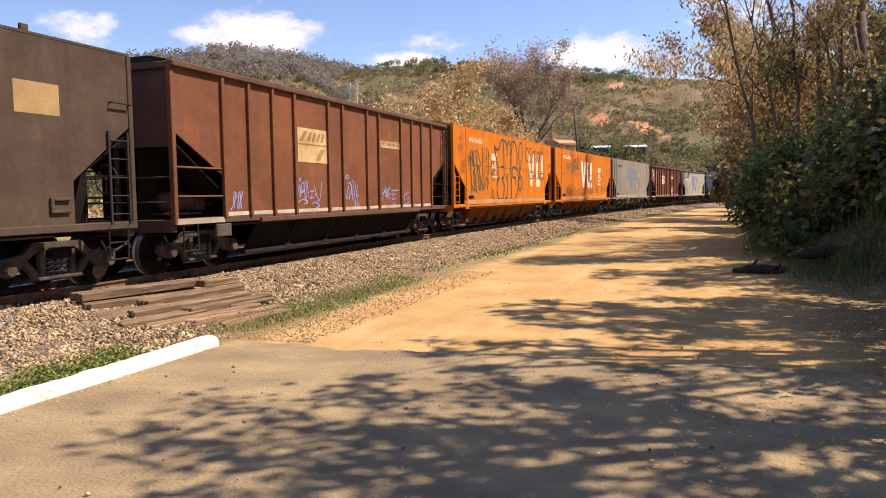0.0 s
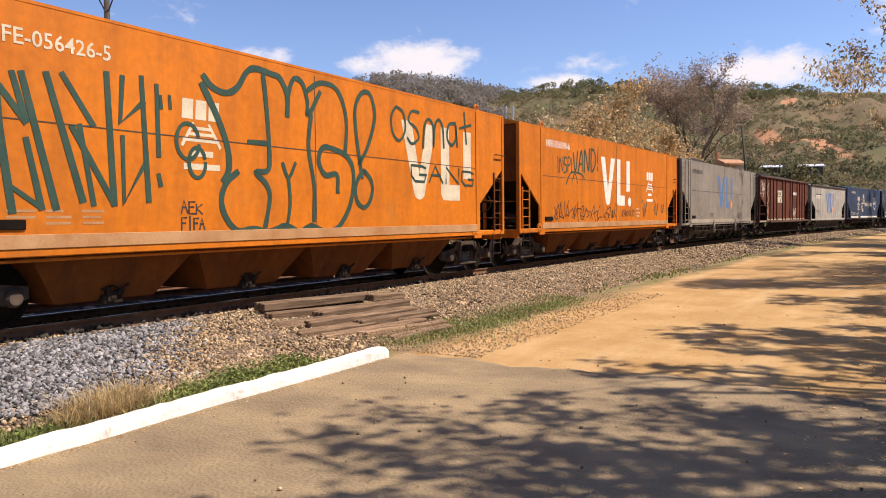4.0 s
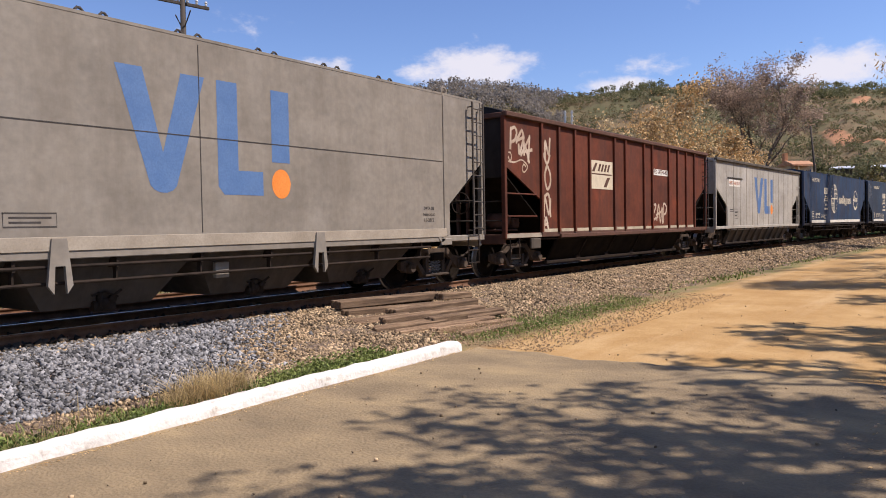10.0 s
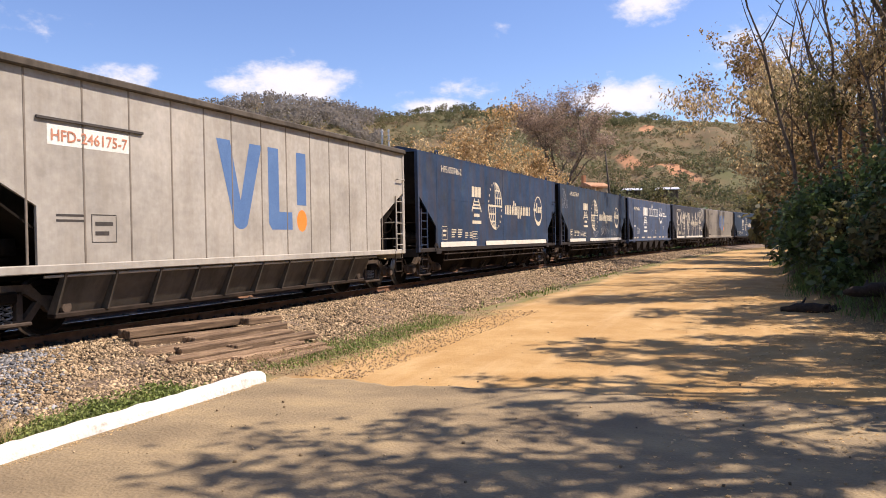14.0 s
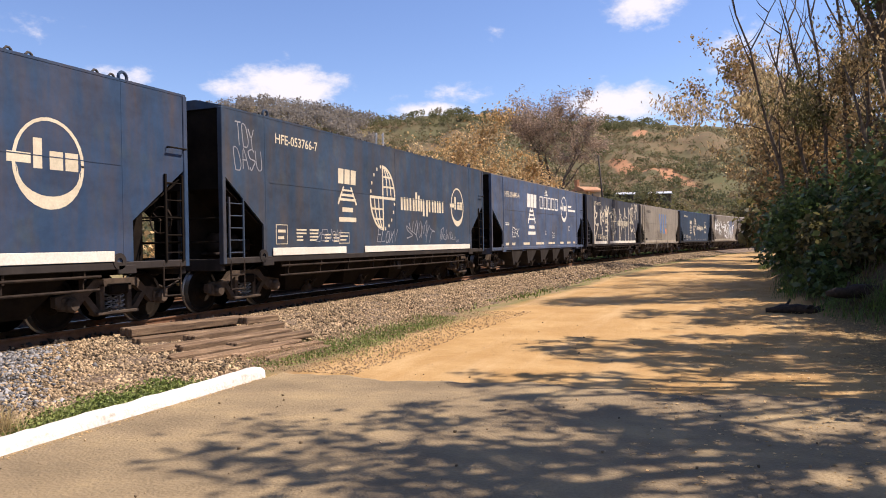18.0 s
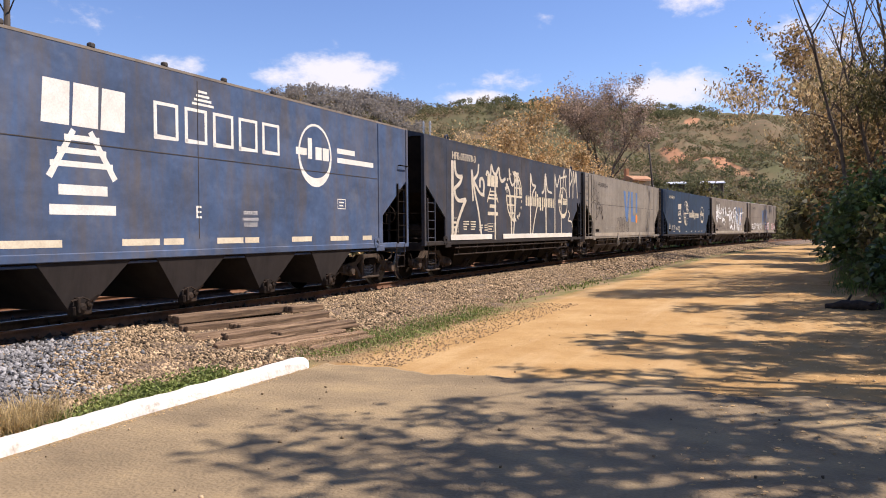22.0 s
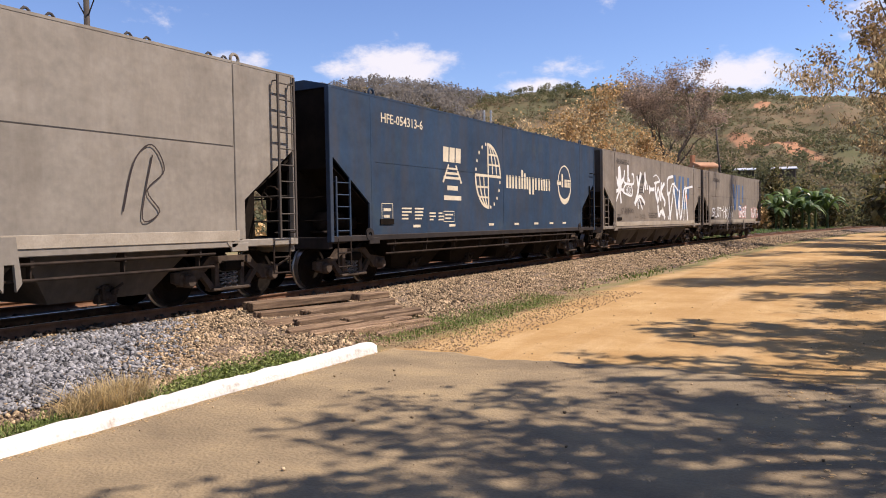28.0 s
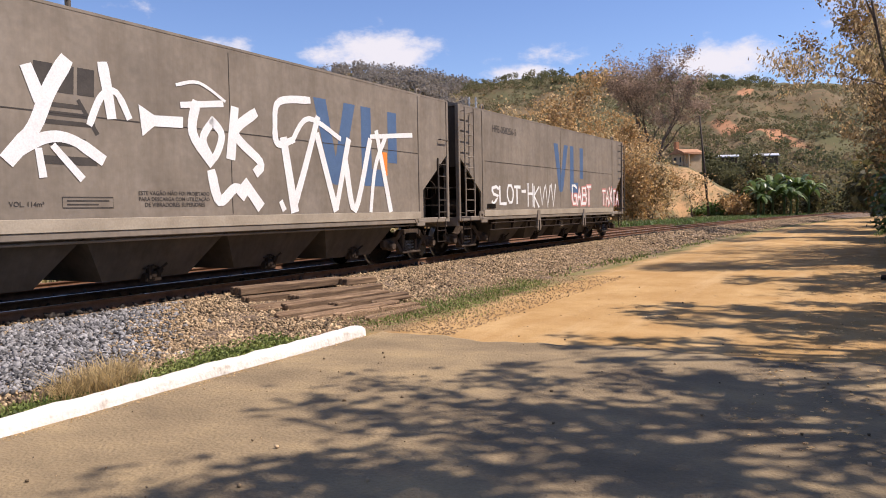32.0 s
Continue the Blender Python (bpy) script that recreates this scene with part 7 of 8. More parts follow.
    Spray().tag("SLOT-", 1.9, 4.4, 1.4, 1.95, 0.09, 0, 4).tag("HKVVV", 4.4, 6.8, 1.3, 1.95, 0.07, 0, 5).done("graffiti_stroke", SPRAYW, w, "white tags along the lower side", -1)
    Spray().tag("GABT", 8.3, 10.4, 1.35, 1.95, 0.20, 0, 6).tag("TAXTA", 11.7, 13.9, 1.35, 1.95, 0.19, 0, 7).done("graffiti_stroke", SPRAYR, w, "pinkish red outlines of spray tags", -1)
    Spray(HALF + 0.0225).tag("GABT", 8.3, 10.4, 1.35, 1.95, 0.09, 0, 6).tag("TAXTA", 11.7, 13.9, 1.35, 1.95, 0.08, 0, 7).done("graffiti_stroke", SPRAYW, w, "white filling of spray tags", -1)
    plate(w, 1.62, GRIME_SHADE)


def placard(root, u, u2, mat=BEIGE):
    """The cream placard with its slanted brown bars, and the number panel."""
    part("placard", Build().box(HALF + 0.016, HALF + 0.022, u, u + 1.42, 2.22, 3.02, 0.002), mat, root, "cream placard")
    s = Spray(HALF + 0.0225)
    s.bar(u + 0.05, u + 1.36, 2.62, 2.66).shape([(u + 0.05, 2.70), (u + 0.22, 2.70), (u + 0.42, 2.95), (u + 0.28, 2.95)]).shape([(u + 0.8, 2.28), (u + 1.0, 2.28), (u + 1.25, 2.56), (u + 1.05, 2.56)])
    for i in range(4):
        s.shape([(u + 0.42 + 0.2 * i, 2.72), (u + 0.54 + 0.2 * i, 2.72), (u + 0.66 + 0.2 * i, 2.93), (u + 0.54 + 0.2 * i, 2.93)])
    s.done("placard_mark", RUST_B if mat is BEIGE else OCHRE_D, root, "brown slanted emblem bars", 9.0)
    part("number_panel", Build().box(HALF + 0.016, HALF + 0.021, u2, u2 + 1.38, 2.80, 3.0, 0.002), WHITE if mat is BEIGE else mat, root, "white number panel")
    lettered("HFD 643540-8E", u2 + 0.05, u2 + 1.33, 2.85, RUST_B, root, x=HALF + 0.0225)


build_train()


# ---- plants ----
BARK = surface("grey_brown_bark", ((0.07, 0.05, 0.035), (0.17, 0.13, 0.095)), scale=8, fine=40, rough=0.95, bump=0.6, dist=0.02)
ROTTEN = surface("rotten_dark_wood", ((0.016, 0.012, 0.009), (0.065, 0.046, 0.032)), scale=9, fine=40, rough=0.95, bump=0.8, dist=0.03)
L_GREEN = surface("dark_green_leaf", ((0.055, 0.092, 0.030), (0.135, 0.19, 0.066)), scale=1.5, fine=20, rough=0.33, bump=0, island=0.6, trans=0.36)
L_FRESH = surface("fresh_green_leaf", ((0.07, 0.13, 0.025), (0.15, 0.21, 0.05)), scale=1.5, fine=20, rough=0.55, bump=0, island=0.5, trans=0.3)
L_GOLD = surface("golden_brown_leaf", ((0.30, 0.21, 0.10), (0.54, 0.40, 0.21), (0.20, 0.175, 0.075)), scale=1.2, fine=20, rough=0.7, bump=0, island=0.7, trans=0.38)
L_OLIVE = surface("olive_leaf", ((0.07, 0.076, 0.029), (0.145, 0.13, 0.052), (0.26, 0.175, 0.072)), scale=1.0, fine=20, rough=0.65, bump=0, island=0.65, trans=0.48)
L_BROWN = surface("dry_brown_leaf", ((0.17, 0.105, 0.048), (0.36, 0.235, 0.105), (0.13, 0.115, 0.048)), scale=1.0, fine=20, rough=0.75, bump=0, island=0.65, trans=0.45)
L_YELLOW = surface("yellowing_leaf", ((0.39, 0.225, 0.088), (0.57, 0.385, 0.175), (0.32, 0.205, 0.088)), scale=0.5, fine=10, rough=0.7, bump=0, island=0.5, trans=0.3)
L_TWIG = surface("bare_grey_twigs", ((0.27, 0.19, 0.14), (0.46, 0.35, 0.26)), scale=0.5, fine=10, rough=0.9, bump=0, island=0.5, trans=0.48)
L_WOOD = surface("far_woodland_leaf", ((0.088, 0.10, 0.045), (0.155, 0.15, 0.07), (0.22, 0.17, 0.095)), scale=0.06, fine=0.8, rough=0.8, bump=0, island=0.12, trans=0.5)
L_BRUSH = surface("dry_brush", ((0.14, 0.122, 0.065), (0.23, 0.175, 0.10), (0.165, 0.16, 0.078)), scale=0.05, fine=0.8, rough=0.9, bump=0, island=0.12, trans=0.5)
L_GREYW = surface("grey_leafless_wood", ((0.20, 0.175, 0.14), (0.31, 0.275, 0.235)), scale=0.09, fine=0.8, rough=0.9, bump=0, island=0.12, trans=0.5)
GRASS_G = surface("green_grass_blade", ((0.10, 0.145, 0.028), (0.26, 0.29, 0.085)), scale=1.5, fine=20, rough=0.7, bump=0, island=0.55, trans=0.3)
GRASS_D = surface("dry_grass_blade", ((0.38, 0.28, 0.13), (0.62, 0.48, 0.25)), scale=1.5, fine=20, rough=0.8, bump=0, island=0.45, trans=0.5)


def leaf_cloud(centres, size, hang=0.0, long=2.0, rng=RNG, wide=0.42):
    """Small folded leaves at the given points: four corners each, pointing every way, or hanging."""
    n = len(centres)
    d = rng.normal(size=(n, 3))
    d[:, 2] = d[:, 2] * (1 - hang) - hang * 1.6
    d /= np.linalg.norm(d, axis=1)[:, None]
    o = np.cross(d, rng.normal(size=(n, 3)))
    o /= np.linalg.norm(o, axis=1)[:, None] + 1e-9
    nrm = np.cross(d, o)
    s = (size * (0.6 + 0.8 * rng.random(n)))[:, None]
    v = np.stack([centres, centres + d * s * 0.45 * long / 2 + o * s * wide + nrm * s * 0.1, centres + d * s * long / 2 * 1.0, centres + d * s * 0.45 * long / 2 - o * s * wide + nrm * s * 0.1], 1)
    f = np.arange(4 * n).reshape(n, 4)
    return v.reshape(-1, 3), f


def limbs(rng, base, height, spread, levels=3, kids=4, r0=0.14, lean=(0, 0), first=0.3, droop=0.0, keep=0.62):
    """Branching limbs as (points, radii); returns them and the twig ends."""
    out, tips = [], []

    def grow(p, d, length, r, lev):
        n = 5
        pts, rr = [p.copy()], [r]
        for k in range(n):
            d = d + rng.normal(size=3) * 0.16 + np.array([0, 0, 0.05 - droop * lev * 0.1])
            d /= np.linalg.norm(d)
            p = p + d * length / n
            pts.append(p.copy())
            rr.append(r * (1 - 0.62 * (k + 1) / n))
        out.append((pts, rr))
        if lev == 0:
            tips.extend(pts[2:])
            return
        for c in range(kids):
            i = rng.integers(2, n + 1) if lev < levels else rng.integers(max(1, int(n * first)), n + 1)
            a = rng.uniform(0, 6.28)
            side = np.array([math.cos(a), math.sin(a), 0]) * spread
            nd = d * 0.7 + side + np.array([0, 0, 0.18])
            nd /= np.linalg.norm(nd)
            grow(pts[i].copy(), nd, length * rng.uniform(0.5, 0.72), rr[i] * keep, lev - 1)

    d0 = np.array([lean[0], lean[1], 1.0])
    grow(np.array(base, float), d0 / np.linalg.norm(d0), height * 0.55, r0, levels)
    return out, np.array(tips)


def tree(name, x, y, z, height, label, leaf, n_leaves, leaf_size, seed, spread=0.75, levels=3, kids=4, lean=(0, 0), hang=0.3, fuzz=0.35, r0=0.14, bare=0.0, category="tree", droop=0.0, long=2.0, wide=0.42, keep=0.62):
    rng = np.random.default_rng(seed)
    root = tagged(new(name), label, category)
    wood, tips = limbs(rng, (0, 0, -0.15), height, spread, levels, kids, r0, lean, 0.3, droop, keep)
    trunk, branches = Build(), Build()
    for k, (pts, rr) in enumerate(wood):
        (trunk if k == 0 else branches).tube(pts, rr, 7 if k == 0 else (5 if rr[0] > 0.03 else 3))
    part("trunk", trunk, BARK, root, smooth=True)
    part("branchwork", branches.mesh("branchwork", BARK, tidy=False), BARK, root)
    if n_leaves:
        keep = tips[tips[:, 2] < np.quantile(tips[:, 2], 1 - bare)] if bare else tips
        c = keep[rng.integers(0, len(keep), n_leaves)] + rng.normal(size=(n_leaves, 3)) * fuzz * (0.4 + rng.random((n_leaves, 1)))
        c[:, 2] = np.maximum(c[:, 2], 0.05)
        v, f = leaf_cloud(c, leaf_size, hang, long, rng, wide)
        part("crown", quick_mesh("crown", v, f, leaf), leaf, root)
    root.matrix_basis = pose(x, y, z)
    return root


def broad_tree(name, x, y, zc, rx, ry, rz, clumps, label, leaf, seed, leaves=130, size=0.12, puff=0.25):
    """A tall tree with a clear stem: limbs rise to a broad crown of loose leaf clumps."""
    rng = np.random.default_rng(seed)
    root = tagged(new(name), label, "tree")
    c = rng.normal(size=(clumps, 3))
    c *= (rng.random((clumps, 1)) ** 0.4) / np.linalg.norm(c, axis=1)[:, None] * np.array([rx, ry, rz])
    c += np.array([0, 0, zc])
    fork = np.array([0.5, 0.2, zc - rz - 1.2])
    trunk = Build().tube([(0.9, 0.3, -0.2), (0.75, 0.25, fork[2] * 0.5), tuple(fork)], [0.24, 0.19, 0.15], 9)
    ends = c[rng.choice(clumps, 9, replace=False)]
    wood = Build()
    for e in ends:
        mid = fork * 0.5 + e * 0.5 + np.array([0, 0, 0.4]) + rng.normal(size=3) * 0.2
        wood.tube([tuple(fork), tuple(mid), tuple(e)], [0.10, 0.06, 0.025], 6)
    for p in c:
        e = ends[np.argmin(np.linalg.norm(ends - p, axis=1))]
        q = e * 0.75 + fork * 0.25
        wood.tube([tuple(q), tuple((q + p) / 2 + rng.normal(size=3) * 0.15), tuple(p)], [0.03, 0.02, 0.008], 4)
    part("trunk", trunk, BARK, root, smooth=True)
    part("branchwork", wood.mesh("branchwork", BARK, tidy=False), BARK, root)
    n = clumps * leaves
    p = c[rng.integers(0, clumps, n)] + rng.normal(size=(n, 3)) * puff * (0.5 + 0.8 * rng.random((n, 1)))
    v, f = leaf_cloud(p, size, 0.3, 2.4, rng)
    part("crown", quick_mesh("crown", v, f, leaf), leaf, root)
    root.matrix_basis = pose(x, y, gz(x, y))
    return root


def bare_tree(x, y, top, dx, seed):
    """A dead stem with a few upright side shoots."""
    rng = np.random.default_rng(seed)
    root = tagged(new("bare_tree"), "leafless grey tree with thin upright branches", "tree")
    z0 = gz(x, y)
    ts = np.linspace(0, 1, 9)
    stem = [np.array([dx * t ** 1.4 + rng.normal() * 0.06, rng.normal() * 0.06, -0.2 + (top - z0) * t]) for t in ts]
    part("trunk", Build().tube([tuple(p) for p in stem], [0.085 - 0.065 * t for t in ts], 7), BARK, root, smooth=True)
    b = Build()
    for k in range(5):
        i = 3 + k
        p, d = stem[i], np.array([rng.normal() * 0.35, rng.normal() * 0.25, 1.0])
        pts = [p]
        for q in range(4):
            d = d + np.array([rng.normal() * 0.14, rng.normal() * 0.1, 0.06])
            pts.append(pts[-1] + d * (top * 0.055 * rng.uniform(0.6, 1.3)))
        b.tube([tuple(p) for p in pts], [0.030, 0.025, 0.020, 0.014, 0.008], 5)
        o = np.array([rng.normal() * 0.5, rng.normal() * 0.3, 0.6])
        b.tube([tuple(pts[2]), tuple(pts[2] + o * 0.5), tuple(pts[2] + o * 0.9 + np.array([0, 0, 0.15]))], [0.024, 0.017, 0.008], 4)
    part("branchwork", b.mesh("branchwork", BARK, tidy=False), BARK, root)
    root.matrix_basis = pose(x, y, z0)


def shrub(name, x, y, z, rx, ry, h, label, leaf, n, size, seed, hang=0.2, long=2.0, category="shrub", stems=7):
    """A bush: stems from the base and a lumpy, gappy mass of leaves."""
    rng = np.random.default_rng(seed)
    root = tagged(new(name), label, category)
    lumps = np.stack([rng.normal(size=26) * rx * 0.45, rng.normal(size=26) * ry * 0.45, (0.2 + 0.8 * rng.random(26)) * h * 0.85], 1)
    lumps[:, 2] *= np.clip(1.15 - np.hypot(lumps[:, 0] / rx, lumps[:, 1] / ry) * 0.55, 0.25, 1)
    b = Build()
    for k in range(stems):
        t = lumps[rng.integers(0, 26)]
        b.tube([(t[0] * 0.15, t[1] * 0.15, -0.1), (t[0] * 0.5, t[1] * 0.5, t[2] * 0.5), tuple(t)], [0.05, 0.035, 0.012], 5)
    part("stem_clump", b, BARK, root)
    c = lumps[rng.integers(0, 26, n)] + rng.normal(size=(n, 3)) * np.array([rx, ry, h]) * 0.16
    c[:, 2] = np.abs(c[:, 2]) + 0.02
    v, f = leaf_cloud(c, size, hang, long, rng)
    part("foliage", quick_mesh("foliage", v, f, leaf), leaf, root)
    root.matrix_basis = pose(x, y, z)
    return root


def gz(x, y):
    return float(ground_height(np.array([float(x)]), np.array([float(y)]))[0])


def grass(name, pts, h, material, label, w=0.008, lean=0.5):
    n = len(pts)
    a = RNG.random(n) * 6.28
    hh = h * (0.4 + 0.9 * RNG.random(n))
    d = np.stack([np.cos(a), np.sin(a), 0 * a], 1)
    o = np.stack([-np.sin(a), np.cos(a), 0 * a], 1) * w
    tip = pts + d * (hh * lean * RNG.random(n))[:, None] + np.array([0, 0, 1.0]) * hh[:, None]
    mid = pts + d * (hh * lean * 0.2)[:, None] + np.array([0, 0, 1.0]) * hh[:, None] * 0.55
    v = np.stack([pts - o, pts + o, mid + o * 0.8, mid - o * 0.8, tip + o * 0.12, tip - o * 0.12], 1).reshape(-1, 3)
    k = 6 * np.arange(n)[:, None]
    f = np.concatenate([k + np.array([[0, 1, 2, 3]]), k + np.array([[3, 2, 4, 5]])])
    return tagged(new(name, quick_mesh(name, v, f, material)), label, "grass", kind="stuff")


def verge_points(n, y0, y1, x0, x1, clump=0.25, k=60):
    cx, cy = RNG.uniform(x0, x1, k), RNG.uniform(y0, y1, k)
    i = RNG.integers(0, k, n)
    x, y = cx[i] + RNG.normal(size=n) * clump, cy[i] + RNG.normal(size=n) * clump * 1.6
    z = np.array([max(shoulder(q - track(s)[0]) if abs(q - track(s)[0]) < 3.8 else -1, -0.05) for q, s in zip(x, y)])
    return np.stack([x, y, z], 1)


def build_grass():
    p = verge_points(12000, -2, 6.9, -6.45, -5.95, 0.11, 34)
    p = p[p[:, 0] < -5.80 - 0.024 * (p[:, 1] - 2)]
    grass("verge_grass", p, 0.08, GRASS_G, "low green weeds between kerb and ballast", 0.010, 1.4)
    p = verge_points(1500, 3.9, 4.7, -6.6, -6.15, 0.08, 7)
    p = p[p[:, 0] < -5.80]
    grass("dry_grass_tuft", p, 0.25, GRASS_D, "tuft of bent dry straw-coloured grass", 0.005, 1.7)
    p = np.concatenate([verge_points(6500, 0.5, 6.9, -6.3, -5.98, 0.10, 30), verge_points(4200, 4.9, 7.2, -6.62, -6.1, 0.10, 22)])
    p = p[p[:, 0] < -5.82 - 0.024 * (p[:, 1] - 2)]
    p[:, 2] += 0.02 + 0.10 * RNG.random(len(p)) ** 1.5
    v, f = leaf_cloud(p, 0.034, 0.0)
    tagged(new("verge_weeds", quick_mesh("verge_weeds", v, f, GRASS_G)), "leafy green weeds along the kerb", "weeds", kind="stuff")
    p = verge_points(700, -1, 3.2, -6.5, -6.0, 0.14, 9)
    p = p[p[:, 0] < -5.80]
    grass("dry_grass", p, 0.20, GRASS_D, "dry grass beside the kerb", 0.003, 1.3)
    p = verge_points(9000, 9.3, 15.5, -6.5, -5.5, 0.24, 26)
    grass("roadside_grass", p, 0.075, GRASS_G, "green grass strip between ballast and dirt road", 0.009, 1.6)
    n = 3600
    s = 17 + 75 * RNG.random(n) ** 1.3
    lat = 3.4 + RNG.normal(size=n) * 0.35 + 0.3 * np.sin(s * 0.6)
    p = np.array([beside(a, b, -0.03) for a, b in zip(s, lat)])
    grass("far_roadside_grass", p, 0.08, GRASS_G, "grass along the foot of the ballast", 0.02, 1.0)
    n = 16000
    s = -5 + 130 * RNG.random(n)
    lat = -7.0 - 8 * RNG.random(n) ** 1.3
    p = np.array([beside(a, b, -0.02) for a, b in zip(s, lat)])
    grass("far_side_grass", p, 0.35, L_OLIVE, "dull green grass beyond the railway", 0.035, 0.8)
    k = 180
    cy = 11.5 + 36 * RNG.random(k) ** 1.5
    cx = np.interp(cy, [9, 14, 17, 21, 31, 44, 60], [3.6, 2.7, 1.7, 1.1, 1.0, 1.1, 2.2]) + 0.35 + 2.4 * RNG.random(k) ** 1.3
    i = RNG.integers(0, k, 13000)
    x, y = cx[i] + RNG.normal(size=13000) * 0.2, cy[i] + RNG.normal(size=13000) * 0.3
    grass("bank_grass", np.stack([x, y, ground_height(x, y)], 1), 0.26, L_FRESH, "tufts of green grass on the roadside bank", 0.008, 1.3)
    k = 26
    cx, cy = RNG.uniform(3.4, 5.2, k), RNG.uniform(15.5, 19.5, k)
    i = RNG.integers(0, k, 1500)
    x, y = cx[i] + RNG.normal(size=1500) * 0.12, cy[i] + RNG.normal(size=1500) * 0.12
    grass("bank_reeds", np.stack([x, y, ground_height(x, y)], 1), 0.6, L_FRESH, "long-bladed green grass on the brow of the bank", 0.016, 0.9)
    n = 500
    x, y = RNG.uniform(2.4, 4.6, n), 15 + 7 * RNG.random(n)
    grass("dead_stalks", np.stack([x, y, ground_height(x, y)], 1), 0.5, BARK, "brown dead stalks on the bank", 0.006, 1.4)
    n = 9000
    s = 55 + 55 * RNG.random(n)
    lat = -2.6 - 7.5 * RNG.random(n) ** 1.2
    p = np.array([beside(a, b, 0.0) for a, b in zip(s, lat)])
    grass("trackside_grass", p, 0.42, L_FRESH, "fresh green grass on the far side of the curve", 0.035, 1.0)


build_grass()


def build_litter():
    """Fallen leaves and pebbles on the road."""
    n = 6000
    x, y = 2.4 - 3.2 * RNG.random(n) ** 1.6, 5 + 22 * RNG.random(n)
    v, f = leaf_cloud(np.stack([x, y, np.where(y < 8.3, 0.036, 0.016) + 0.012 * RNG.random(n)], 1), 0.04, 0.0)
    v[:, 2] = 0.03 + (v[:, 2] - 0.03) * 0.25
    tagged(new("fallen_leaves", quick_mesh("fallen_leaves", v, f, L_YELLOW)), "dry yellow fallen leaves on the road's edge", "leaves", kind="stuff")
    n = 1500
    y = 0.5 + 7.6 * RNG.random(n)
    x = -5.60 - 0.024 * (y - 2.0) + 0.11 + 0.10 * RNG.random(n) ** 2
    v, f = leaf_cloud(np.stack([x, y, np.full(n, 0.034)], 1), 0.016, 0.0)
    v[:, 2] = 0.03 + (v[:, 2] - 0.03) * 0.35
    tagged(new("kerb_litter", quick_mesh("kerb_litter", v, f, L_YELLOW)), "dry leaf crumbs along the kerb's foot", "leaves", kind="stuff")
    n = 380
    x, y = RNG.uniform(-5.4, 1.5, n), 1.5 + 14 * RNG.random(n)
    c = np.stack([x, y, np.where(y < 8.2, 0.034, 0.006)], 1)
    cube = np.array([(a, b, d) for a in (-1, 1) for b in (-1, 1) for d in (-1, 1)], float)
    r = 0.004 + 0.011 * RNG.random(n) ** 3
    v = cube[None] * (0.5 + 0.5 * RNG.random((n, 8, 1))) * r[:, None, None] + c[:, None]
    quads = np.array([(0, 1, 3, 2), (4, 6, 7, 5), (0, 4, 5, 1), (2, 3, 7, 6), (0, 2, 6, 4), (1, 5, 7, 3)])
    tagged(new("pebbles", quick_mesh("pebbles", v.reshape(-1, 3), (quads[None] + 8 * np.arange(n)[:, None, None]).reshape(-1, 4), STONE_T)), "small pebbles scattered on road and asphalt", "pebbles", kind="stuff")


build_litter()


